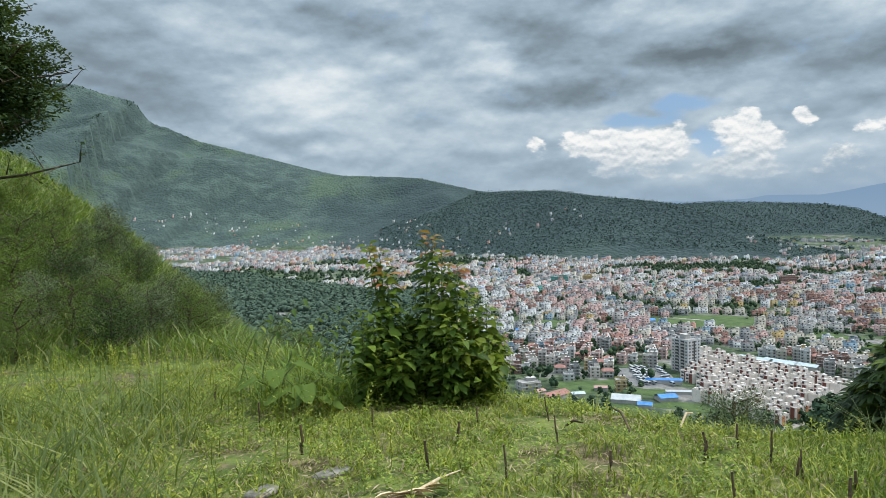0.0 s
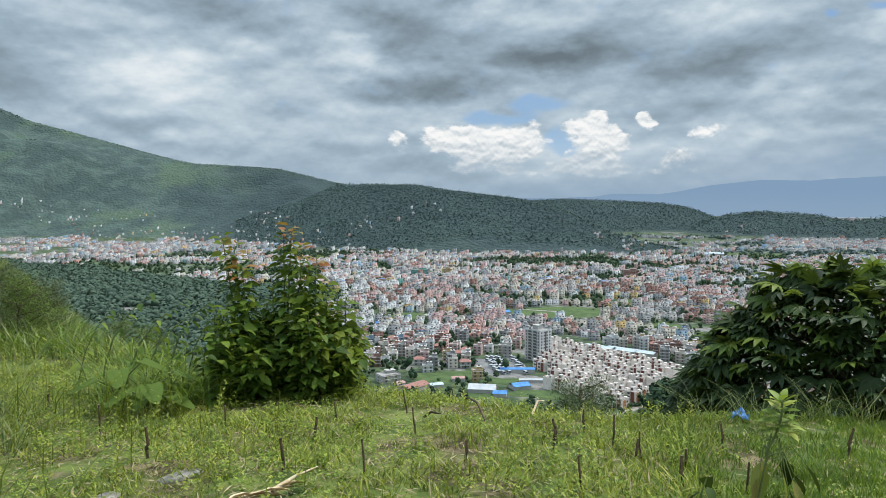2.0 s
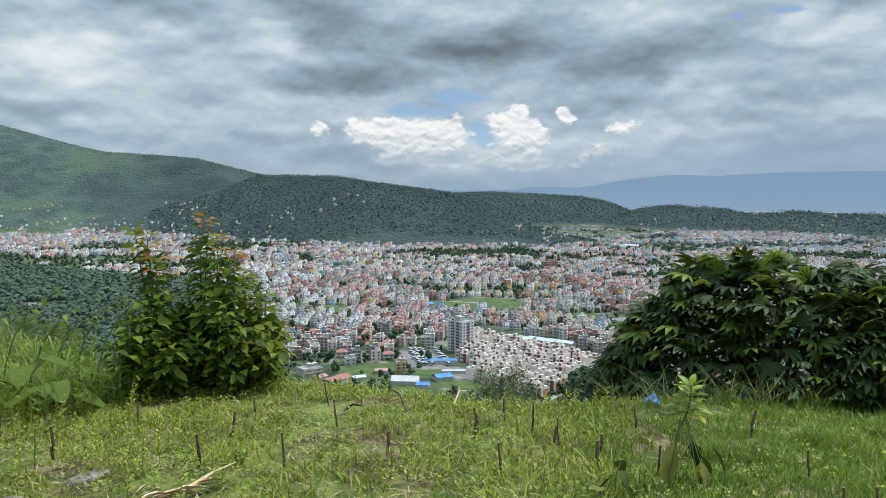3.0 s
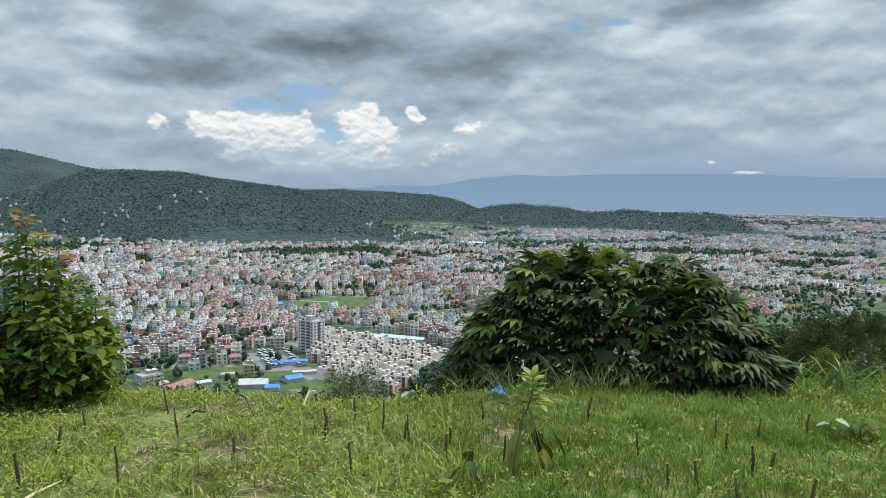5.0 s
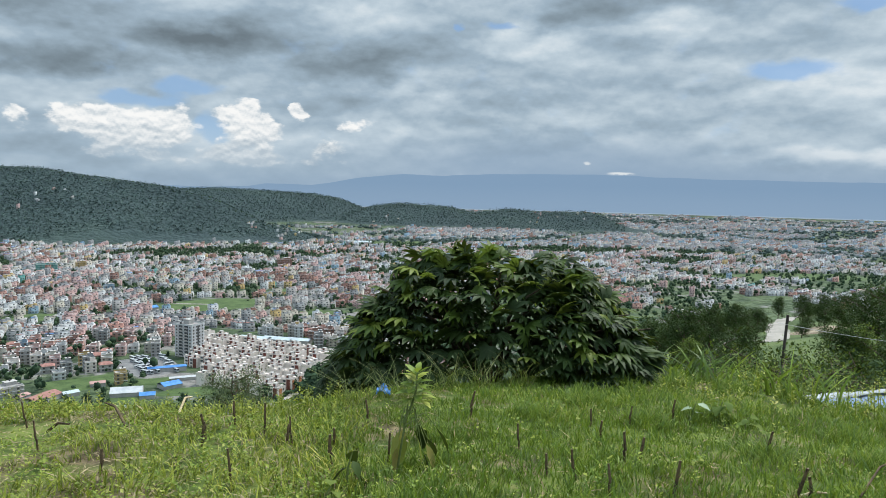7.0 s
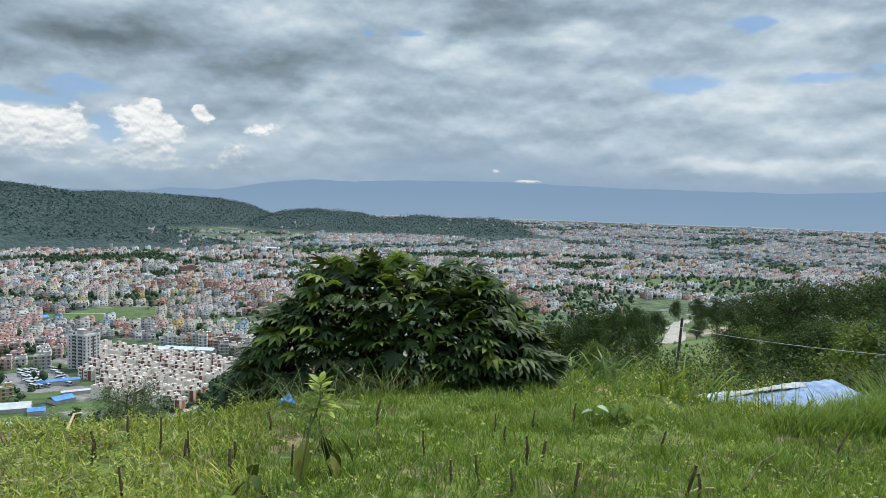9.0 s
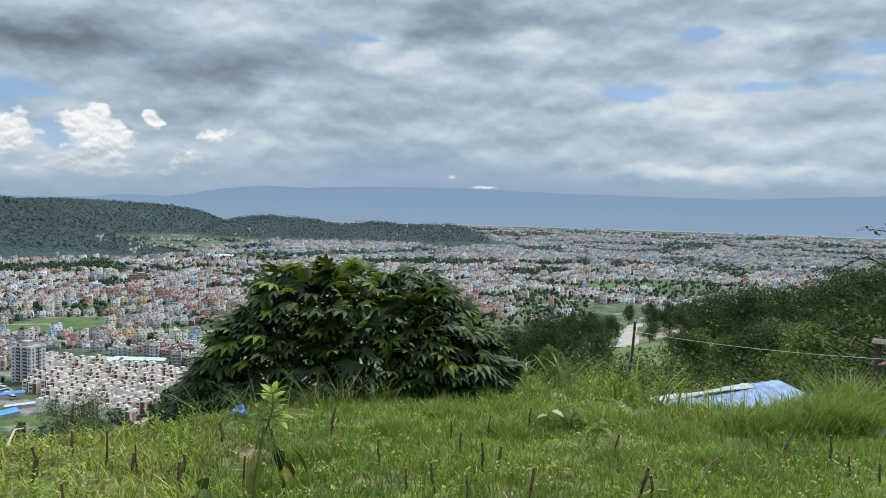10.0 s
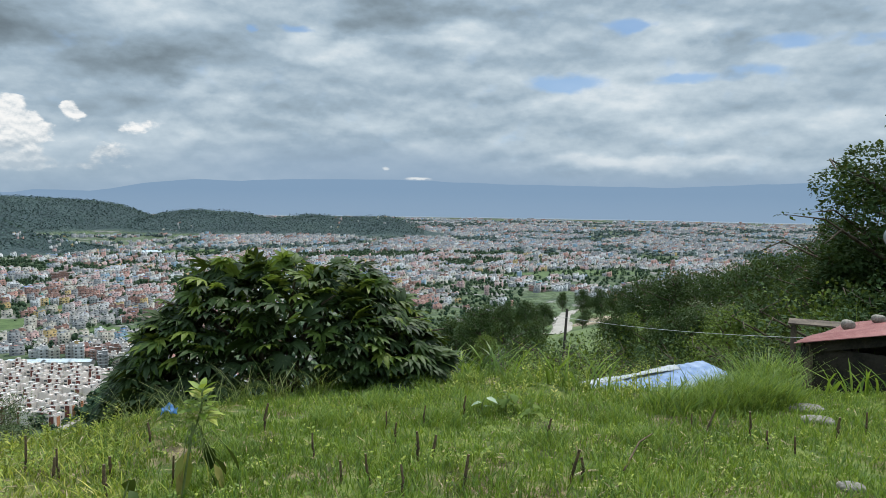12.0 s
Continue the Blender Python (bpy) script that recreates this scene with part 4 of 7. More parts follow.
def tower():
    h = empty("apartment_tower", pose(*TOWER, float(height(*TOWER)), 0, 0, 30))
    part("wall", Heap().box((0, 0, 14.0), (17, 20, 32.0)).mesh("wall", [M["white"]]), h)
    for k in range(10):
        z = 1.6 + 3.0 * k
        for u in (-6.0, -2.0, 2.0, 6.0):
            glazed_window(1.7, 1.6, h, pose(u, -10.0, z))
        for u in (-7.8, 7.8):
            glazed_window(1.5, 1.5, h, pose(-8.5, u, z, 0, 0, -90))
        for u in (-3.4, 3.2):
            b = part("balcony", BALCONY[0], h, "projecting balcony", pose(0, u, z - 1.2))
            part("railing", BALCONY[1], b)
            part("balcony_door", BALCONY[2], b, "dark glazed balcony door")
    for u in (-9.4, 9.4):
        part("corner_cladding", Heap().box((-8.56, u, 14.6), (0.2, 1.2, 30.0)).mesh("corner_cladding", [M["white"]]), h, "white corner strip")
    part("stair_glazing", Heap().box((0.0, -10.06, 15.0), (1.8, 0.16, 29.0)).mesh("stair_glazing", [M["pane"]]), h, "dark glazed strip up the facade")
    q = Heap()
    for s in (-1, 1):
        q.box((s * 8.4, 0, 30.6), (0.25, 20, 1.3)).box((0, s * 9.9, 30.6), (16.5, 0.25, 1.3))
    part("parapet", q.mesh("parapet", [M["white"]]), h)
    part("roof", Heap().box((0, 0, 30.1), (16.4, 19.4, 0.2)).mesh("roof", [M["roof_flat"]]), h)
    part("lift_house", Heap().box((1, 2, 32.2), (6, 7, 4.2), 0).box((1, 2, 34.4), (6.6, 7.6, 0.25), 1).mesh("lift_house", [M["pale"], M["slab"]]), h)
    for u in (-5, 5.6):
        part("water_tank", Heap().tube([(u, 6, 30.2), (u, 6, 32.0), (u, 6, 32.4)], [1, 1, 0.4], 10, 0, 0).mesh("water_tank", [M["tank"]]), h)
    tagged(h, "cream ten-storey apartment tower beside the row houses", "apartment building")


tower()


# ---- other marked buildings, sheds, yards and fields ----
def block_building(x, y, w_, d_, floors, paint, turn, label):
    h = house(w_, d_, floors, paint)
    h.name = "building"
    h.matrix_basis = pose(x, y, float(height(x, y)), 0, 0, turn)
    tagged(h, label, "building")


block_building(235.5, 1467, 34.5, 18.4, 5, "mint", -10, "large teal green building in the town")
block_building(294, 1477.5, 18.4, 16.1, 5, "ochre", -8, "tall yellow block in the town")
block_building(264, 1140, 14.9, 12.6, 4, "sky", -12, "light blue four-storey block in the town")
block_building(402, 687, 17.2, 11.5, 3, "ochre", -20, "bright yellow three-storey house")
block_building(354, 705, 9.2, 10.3, 4, "white", -30, "white block by the yellow house")
block_building(645, 1350, 27.6, 18.4, 6, "brick", -20, "tall brick red apartment block")
block_building(72, 627, 18.4, 13.8, 2, "pale", 20, "long pale house at the foot of the hill")


def shed(x, y, w_, d_, h_, tin, turn, label):
    """A low shed under a folded tin roof, walls beneath it."""
    ob = empty("shed", pose(x, y, float(height(x, y)), 0, 0, turn))
    part("wall", Heap().box((0, 0, h_ / 2 - 0.5), (w_ - 0.8, d_ - 0.8, h_ + 1)).mesh("wall", [M["pale"]]), ob)
    q, z = Heap(), h_ + 0.05
    a, b, r_ = w_ / 2, d_ / 2, 0.16 * d_
    q.add([(-a, -b, z), (a, -b, z), (a, 0, z + r_), (-a, 0, z + r_), (-a, b, z), (a, b, z)], [(0, 1, 2, 3), (3, 2, 5, 4)])
    q.add([(-a, -b, z - .1), (a, -b, z - .1), (a, 0, z + r_ - .1), (-a, 0, z + r_ - .1), (-a, b, z - .1), (a, b, z - .1)], [(3, 2, 1, 0), (4, 5, 2, 3)])
    part("roof", q.mesh("roof", [M[tin]]), ob)
    tagged(ob, label, "shed")


shed(178.5, 580.5, 15.9, 13, 3.2, "blue_tin", 10, "small shed under a bright blue tin roof")
shed(145.5, 577.5, 23.2, 17.4, 3.5, "white_tin", -20, "long shed under a white tin roof")
shed(156, 561, 11.6, 10.2, 3.0, "blue_tin", -20, "small shed under a blue tin roof")
shed(304.5, 705, 31.9, 14.5, 4.5, "grey_tin", -52, "long hall under a pale grey tin roof")
shed(324, 693, 31.9, 13, 4.0, "grey_tin", -52, "long hall under a pale grey tin roof")
shed(339, 678, 29, 11.6, 4.0, "grey_tin", -52, "long hall under a pale grey tin roof")
shed(99, 907.5, 23.2, 14.5, 4.0, "blue_tin", 20, "shed under a blue tin roof in the town")
shed(126, 882, 20.3, 11.6, 4.0, "blue_tin", -10, "shed under a blue tin roof in the town")
shed(117, 817.5, 17.4, 13, 4.0, "blue_tin", 15, "shed under a blue tin roof in the town")
shed(195, 597, 23.2, 5.8, 2.6, "white_tin", -12, "narrow shed under a white tin roof")
shed(270, 960, 20.3, 14.5, 4.0, "blue_tin", 5, "shed under a blue tin roof in the town")
shed(435, 669, 26.1, 13, 4.0, "blue_tin", -30, "shed under a blue tin roof by the yellow house")
shed(1113, 1830, 70.0, 24.0, 7, "grey_tin", -30, "very long white factory hall")
shed(90, 592.5, 26.1, 14.5, 3.5, "roof_tile", 40, "shed under a red roof at the hill foot")


# small farm sheds among the plots at the foot of the hill
for a, r, w_, d_, tin, turn in ((-8.6, 566, 13, 8, "roof_tile", 30), (-11.2, 545, 10, 7, "roof_pink", -15), (-10.4, 606, 12, 8, "grey_tin", 10), (-7.4, 612, 11, 8, "roof_pink", 40), (-13.6, 552, 9, 7, "grey_tin", -30), (-15.8, 536, 11, 7, "roof_tile", 5), (-6.4, 580, 12, 9, "white_tin", 20), (-12.2, 628, 12, 8, "roof_pink", -8), (-17.6, 522, 9, 6, "roof_tile", 25)):
    shed(*polar(a, r), w_, d_, 3.0, tin, turn, {"roof_tile": "small farm shed under a rusty red roof", "roof_pink": "small farm shed under a faded pink roof", "grey_tin": "small farm shed under a pale grey tin roof", "white_tin": "small farm shed under a whitish tin roof"}[tin])


def patch(name, cx, cy, p, q, turn, mat, label, lift=0.35):
    """A plot of land that follows the plain."""
    n, t = 40, radians(turn)
    V, rings = [], 7
    for k in range(rings + 1):
        for i in range(n):
            a = 2 * pi * i / n
            s = k / rings
            rad = (abs(cos(a)) ** 5 + abs(sin(a)) ** 5) ** -0.2 * (1 + 0.12 * sin(3 * a + cx))
            u, v = p * cos(a) * rad * s, q * sin(a) * rad * s
            V.append((cx + u * cos(t) - v * sin(t), cy + u * sin(t) + v * cos(t)))
    V = np.array(V)
    Z = height(V[:, 0], V[:, 1]) + lift
    Z[-n:] -= lift + 0.6
    F = [(k * n + i, k * n + (i + 1) % n, (k + 1) * n + (i + 1) % n, (k + 1) * n + i) for k in range(rings) for i in range(n)]
    ob = new(name, mesh(name, np.column_stack([V, Z]), np.array(F), [M[mat]]))
    tagged(ob, label, name, kind="structure")


for (cx, cy), p, q, turn in FIELDS:
    patch("field", cx, cy, p, q, turn, "paddy", "bright green paddy field between the houses")
patch("yard", 183, 662, 26, 40, 5, "yard", "gravel yard where the buses are parked", 0.5)
patch("lane", 336, 980, 32, 2.8, -35, "lane", "pale dirt lane across the field", 0.75)
patch("lane", 258, 514, 64, 3.2, 35, "lane", "pale dirt lane beside the colony", 0.75)


def bus():
    b = empty("bus")
    q = Heap().box((0, 0, 1.75), (2.4, 9.6, 2.5), 0).box((0, 0, 3.1), (2.1, 9.0, 0.22), 0)
    part("body", q.mesh("body", [M["white_tin"]]), b)
    for s in (-1, 1):
        part("side_windows", Heap().box((s * 1.21, 0.2, 2.3), (0.05, 8.2, 0.8)).mesh("side_windows", [M["glass_dark"]]), b)
        for y in (-3.0, 3.0):
            wh = part("wheel", Heap().tube([(s * 0.95, y, 0.5), (s * 1.2, y, 0.5)], [0.5, 0.5], 10, 0, 0).mesh("wheel", [M["tyre"]]), b)
            part("rim", Heap().tube([(s * 1.19, y, 0.5), (s * 1.22, y, 0.5)], [0.28, 0.26], 8, 0, 0).mesh("rim", [M["grey_tin"]]), wh)
    part("windscreen", Heap().box((0, -4.82, 2.2), (2.1, 0.06, 1.2)).mesh("windscreen", [M["glass_dark"]]), b)
    return tagged(b, "white bus parked in the gravel yard", "bus", "buses in the yard")


first_bus = None
for i in range(6):
    for j in range(8):
        if (i * 5 + j * 3) % 5 in (0, 3):
            continue
        x, y = 163 + j * 4.9 + i * 1.2 + random.uniform(-1, 1), 634 + i * 12.0 - j * 1.3 + random.uniform(-1.5, 1.5)
        at = pose(x, y, float(height(x, y)) + 0.5, 0, 0, 12 + random.uniform(-9, 9) + (90 if i == 2 else 0))
        if first_bus is None:
            first_bus = bus()
            first_bus.matrix_basis = at
        else:
            copy_thing(first_bus, at)
shed(192, 631.5, 31.9, 7.2, 4.0, "blue_tin", -12, "blue-roofed shelter along the bus yard")

# ---- woods and town trees ----
def icosphere(level):
    bm = bmesh.new()
    bmesh.ops.create_icosphere(bm, subdivisions=level, radius=1.0)
    V = np.array([v.co[:] for v in bm.verts])
    F = np.array([[v.index for v in f.verts] for f in bm.faces])
    bm.free()
    return V, F


def woods(name, label, X, Y, low, high, clumps, mat, lobes=1, sink=0.25, flat=1.0, heart=True):
    """Trees joined into one mesh: lobed crowns of leaf clumps, turned every way, round a small dark heart."""
    V0, F0 = icosphere(1)
    V0 = V0 * (1 + 0.2 * rng.normal(0, 1, (len(V0), 1)).clip(-1.5, 1.5))
    trees = len(X)
    n = trees * lobes
    Z = np.repeat(height(X, Y), lobes)
    X, Y = np.repeat(X, lobes), np.repeat(Y, lobes)
    s = np.repeat(rng.uniform(low, high, trees), lobes)
    squash = np.repeat(rng.uniform(0.75, 1.35, trees) * flat, lobes)
    off = rng.normal(0, 1, (n, 3)).clip(-1.5, 1.5) * np.array([0.48, 0.48, 0.40]) * (0 if lobes == 1 else 1)
    k = s if lobes == 1 else s * rng.uniform(0.42, 0.72, n)
    mid = np.stack([X, Y, Z + s * (1 - sink) * squash], -1) + off * s[:, None] * np.stack([np.ones(n), np.ones(n), squash], -1)
    size = np.stack([k, k, k * squash], -1)
    core = (V0[None] * 0.72 * size[:, None] + mid[:, None]).reshape(-1, 3)
    hf = (F0[None] + (np.arange(n) * len(V0))[:, None, None]).reshape(-1, 3)
    if not heart:
        core, hf = core[:0], hf[:0]
    m = n * clumps
    out_ = rng.normal(0, 1, (m, 3))
    out_ = out_ / np.linalg.norm(out_, axis=1, keepdims=True)
    P = np.repeat(mid, clumps, 0) + out_ * np.repeat(size, clumps, 0) * rng.uniform(0.62, 1.08, (m, 1))
    N = out_ + rng.normal(0, 0.5, (m, 3)) + np.array([0, 0, 0.5])
    N = N / np.linalg.norm(N, axis=1, keepdims=True)
    A = np.cross(N, rng.normal(0, 1, (m, 3)))
    A = A / np.maximum(np.linalg.norm(A, axis=1, keepdims=True), 1e-6)
    B = np.cross(N, A)
    w_ = (np.repeat(k, clumps) * rng.uniform(0.24, 0.5, m))[:, None]
    leaf = np.stack([P - A * w_, P - B * w_ * 0.7 + N * w_ * 0.2, P + A * w_ * 1.1 - N * w_ * 0.2, P + B * w_ * 0.8], 1).reshape(-1, 3)
    lf = (np.array([(0, 1, 2), (0, 2, 3)])[None] + (np.arange(m) * 4)[:, None, None]).reshape(-1, 3) + len(core)
    ob = new(name, mesh(name, np.concatenate([core, leaf]), np.concatenate([hf, lf]), [M[mat]]))
    return tagged(ob, label, "trees", kind="stuff")


def crest_share(x, y):
    """1 on the crest lines of the hills, 0 away from them."""
    z = hill_height(x, y)
    front, behind = hill_height(x * 0.975, y * 0.975), hill_height(x * 1.025, y * 1.025)
    return (z > front) & (z > behind - 4)


def lone(x, y, share):
    return rng.random(len(x)) < share


def rise(x, y):
    return hill_height(x, y) - plain_height(x, y)


wx, wy = scatter(1900, 4650, 14, -54, 32)
h_ = rise(wx, wy)
ok = (h_ > 30) & ~((np.degrees(np.arctan2(-wx, wy)) > -4.5) & (np.hypot(wx, wy) < 3400)) & crest_share(wx, wy) & lone(wx, wy, 0.75)
woods("ridge_trees", "trees along the crests of the hills", wx[ok], wy[ok], 2.6, 5.0, 7, "wood_town", 1, sink=1.2)
wx, wy = scatter(2150, 3050, 10, -29, 5, 0.48)
ok = (rise(wx, wy) > 8) & lone(wx, wy, 0.9)
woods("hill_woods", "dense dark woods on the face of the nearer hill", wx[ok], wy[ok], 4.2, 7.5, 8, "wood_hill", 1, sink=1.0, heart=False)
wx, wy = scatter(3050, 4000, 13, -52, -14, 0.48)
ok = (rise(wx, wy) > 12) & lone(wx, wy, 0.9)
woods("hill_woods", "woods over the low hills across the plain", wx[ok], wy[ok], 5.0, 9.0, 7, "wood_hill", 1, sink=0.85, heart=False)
wx, wy = scatter(780, 2300, 9.5, 1.0, 26)
ok = (np.hypot(wx, wy) < wood_edge(wx, wy)) & ~(value_noise(wx / 80, wy / 80, 5) > 0.88)
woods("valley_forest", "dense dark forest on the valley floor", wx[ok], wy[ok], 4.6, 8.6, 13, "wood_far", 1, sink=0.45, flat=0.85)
wx, wy = scatter(585, 2250, 16, -60, 3)
g_ = value_noise(wx / 150, wy / 150, 21) * 0.6 + value_noise(wx / 45, wy / 45, 22) * 0.4
ok = (~free(wx, wy)) & (g_ > 0.47) & flatland(wx, wy, 6) & ~in_quad(wx, wy, COLONY) & lone(wx, wy, 0.85)
for (cx, cy), p, q, turn in FIELDS:
    ok = ok & (np.hypot(wx - cx, wy - cy) > 0.75 * max(p, q))
woods("town_trees", "dark green trees between the houses", wx[ok], wy[ok], 3.0, 6.5, 14, "wood_town", 2)
ok2 = rng.random(len(hx)) < 0.85
woods("street_trees", "small trees between the houses", hx[ok2] + rng.uniform(5, 10, ok2.sum()), hy[ok2] - rng.uniform(4, 9, ok2.sum()), 2.8, 6.0, 11, "wood_town", 2)
ok2 = (rng.random(len(mx_)) < 0.5) & flatland(mx_, my_, 5)
woods("street_trees", "small trees between the city houses", mx_[ok2] + 9, my_[ok2] - 9, 3.0, 5.5, 9, "wood_town", 1)
wx, wy = scatter(2250, 4500, 36, -84, 10)
g_ = value_noise(wx / 150, wy / 150, 21) * 0.6 + value_noise(wx / 45, wy / 45, 22) * 0.4
ok = (g_ > 0.53) & flatland(wx, wy, 4)
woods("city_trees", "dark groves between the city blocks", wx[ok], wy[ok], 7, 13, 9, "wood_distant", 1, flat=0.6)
# trees at the foot of the viewpoint's own hill
wx, wy = scatter(230, 590, 11.5, -58, 4)
ok = (value_noise(wx / 30, wy / 30, 71) > 0.40)
for (cx, cy), p, q, turn in FIELDS:
    ok = ok & (np.hypot(wx - cx, wy - cy) > 0.45 * max(p, q))
for cx, cy in ((145, 577), (178, 580), (156, 561), (195, 597), (90, 592)):
    ok = ok & (np.hypot(wx - cx, wy - cy) > 17)
woods("slope_trees", "trees and scrub at the foot of the hill", wx[ok], wy[ok], 2.6, 5.4, 14, "wood_town", 3)
wx, wy = np.array([272.0, 280, 264, 286, 256, 292]), np.array([502.0, 510, 496, 520, 490, 500])
woods("grove", "dark rounded grove beside the colony", wx, wy, 8, 12, 40, "wood_town", 14)

# ---- plants: tools ----
def unit(v):
    return v / np.maximum(np.linalg.norm(v, axis=-1, keepdims=True), 1e-9)


def frames(D, N):
    D = unit(D)
    S = unit(np.cross(D, N))
    return D, S, np.cross(S, D)


def ovate(P, D, N, L, W, droop=0.25, fold=0.15):
    """Pointed oval leaves with a midrib fold: 8 vertices, 8 triangles each."""
    D, S, U = frames(D, N)
    L, W = L[:, None], W[:, None]
    rows = [(0.0, 0.0), (0.32, 0.5), (0.68, 0.38), (1.0, 0.0)]
    out = []
    for t, k in rows:
        mid = P + D * L * t - U * L * droop * t * t
        if k:
            out += [mid - S * W * k + U * W * fold, mid, mid + S * W * k + U * W * fold]
        else:
            out.append(mid)
    V = np.stack(out, 1)
    T = np.array([(0, 2, 1), (0, 3, 2), (1, 2, 5), (1, 5, 4), (2, 3, 6), (2, 6, 5), (4, 5, 7), (5, 6, 7)])
    F = T[None] + (np.arange(len(P)) * 8)[:, None, None]
    return V.reshape(-1, 3), F.reshape(-1, 3)


def rhomb(P, D, N, L, W):
    """Small leaves: 4 vertices, 2 triangles each."""
    D, S, U = frames(D, N)
    L, W = L[:, None], W[:, None]
    V = np.stack([P, P + D * L * 0.5 - S * W * 0.5 + U * W * 0.15, P + D * L, P + D * L * 0.5 + S * W * 0.5 + U * W * 0.15], 1)
    F = np.array([(0, 2, 1), (0, 3, 2)])[None] + (np.arange(len(P)) * 4)[:, None, None]
    return V.reshape(-1, 3), F.reshape(-1, 3)


def blades(P, H, W, lean, curl):
    """Grass blades: 7 vertices, 5 triangles each, bent over by lean."""
    n = len(P)
    a = rng.uniform(0, 2 * pi, n)
    out_ = np.stack([np.cos(a), np.sin(a), np.zeros(n)], -1)
    b = a + pi / 2 + rng.normal(0, 0.5, n)
    S = np.stack([np.cos(b), np.sin(b), np.zeros(n)], -1) * W[:, None] / 2
    rows = []
    for t, k in ((0.0, 0.8), (0.4, 1.0), (0.75, 0.7), (1.0, 0.0)):
        mid = P + np.array([0, 0, 1.0]) * (H * (t - curl * t * t * 0.45))[:, None] + out_ * (H * lean * t ** 1.7)[:, None]
        rows += [mid - S * k, mid + S * k] if k else [mid]
    V = np.stack(rows, 1)
    T = np.array([(0, 1, 3), (0, 3, 2), (2, 3, 5), (2, 5, 4), (4, 5, 6)])
    F = T[None] + (np.arange(n) * 7)[:, None, None]
    return V.reshape(-1, 3), F.reshape(-1, 3)


def rand_dirs(n, up=0.0):
    v = rng.normal(0, 1, (n, 3))
    v[:, 2] += up
    return unit(v)


def joined(name, pieces, mats, smooth=False):
    """One mesh from (vertices, faces, slot) pieces of triangles."""
    Vs, Fs, Is, n = [], [], [], 0
    for V, F, i in pieces:
        Vs.append(V)
        Fs.append(np.asarray(F) + n)
        Is.append(np.full(len(F), i))
        n += len(V)
    return mesh(name, np.concatenate(Vs), np.concatenate(Fs), mats, np.concatenate(Is), smooth)


def gz(x, y):
    return float(height(x, y))


# ---- trees ----
def tree_kind(tall, spread, leaf, size, count, mat, airy=0.5, low=0.25, limbs=11, fill=0.0):
    """Trunk with limbs, and a crown of single leaves round the twig ends. The foot is the origin."""
    q, ends = Heap(), []
    top = tall * 0.9
    pts = [Vector((random.gauss(0, 0.03) * tall * k / 6, random.gauss(0, 0.03) * tall * k / 6, top * k / 6 - 0.3 * (k == 0))) for k in range(7)]
    q.tube(pts, [tall * 0.022 * (1 - 0.82 * k / 6) for k in range(7)], 7)
    for i in range(limbs):
        t = low + (0.97 - low) * (i + 0.5) / limbs
        k = min(int(t * 6), 5)
        base = pts[k].lerp(pts[k + 1], t * 6 - k)
        a = i * 2.4 + random.uniform(-0.4, 0.4)
        reach = spread * (1.0 - 0.75 * max(0, t - 0.35) ** 1.3) * random.uniform(0.75, 1.1)
        tip = base + Vector((cos(a) * reach, sin(a) * reach, reach * random.uniform(0.25, 0.75)))
        mid = base.lerp(tip, 0.5) + Vector((0, 0, -0.05 * reach))
        q.tube([base, mid, tip], [tall * 0.009, tall * 0.006, tall * 0.002], 5)
        for j in range(5):
            s = 0.35 + 0.65 * j / 4
            p = base.lerp(tip, s)
            d = Vector((random.gauss(0, 1), random.gauss(0, 1), random.gauss(0.35, 0.7))).normalized() * reach * 0.35
            q.tube([p, p + d], [tall * 0.003, tall * 0.001], 4)
            ends.append(p + d)
            ends.append(p + d * 0.5)
    ends.append(pts[-1] + Vector((0, 0, tall * 0.06)))
    E_ = np.array([e[:] for e in ends])
    pick = rng.integers(0, len(E_), count)
    clump = rng.uniform(0.5, 1.25, len(E_))[pick]
    P = E_[pick] + rng.normal(0, 1, (count, 3)).clip(-1.7, 1.7) * (spread * 0.17 * airy * 2 * clump)[:, None] * np.array([1, 1, 0.75])
    P[:, 2] = np.where(P[:, 2] < tall * low * 0.5, tall * low * 0.5 + np.abs(rng.normal(0, 0.05, count)) * tall, P[:, 2])
    heart = E_[pick] * 0.6 + np.array([0, 0, tall * 0.45]) * 0.4
    if fill:
        # rounded clumps of leaves make up most of the crown
        k, lumps = int(count * fill), 46
        C_ = rand_dirs(lumps) * rng.uniform(0.45, 0.92, (lumps, 1)) * np.array([spread * 0.92, spread * 0.92, tall * (0.98 - low) * 0.47]) + np.array([0, 0, tall * (0.53 + low * 0.45)])
        lump_r = rng.uniform(0.20, 0.36, lumps) * spread
        mine = rng.integers(0, lumps, k)
        P[:k] = C_[mine] + rand_dirs(k, 0.25) * rng.uniform(0.55, 1.0, (k, 1)) ** 0.6 * np.array([1, 1, 0.85]) * lump_r[mine, None]
        P[:k, 2] = np.maximum(P[:k, 2], 0.1)
        heart[:k] = C_[mine] - np.array([0, 0, 0.1 * spread])
    D = unit(rand_dirs(count) + unit(P - heart) * 0.8 + np.array([0, 0, -0.35]))
    N = unit(rand_dirs(count) * 0.45 + unit(P - heart) * 0.9 + np.array([0, 0, 0.45]))
    L = rng.uniform(0.7, 1.3, count) * leaf
    V, F = rhomb(P, D, N, L, L * size)
    return q.mesh("trunk", [M["bark"]], True), mesh("crown", V, F, [M[mat]])


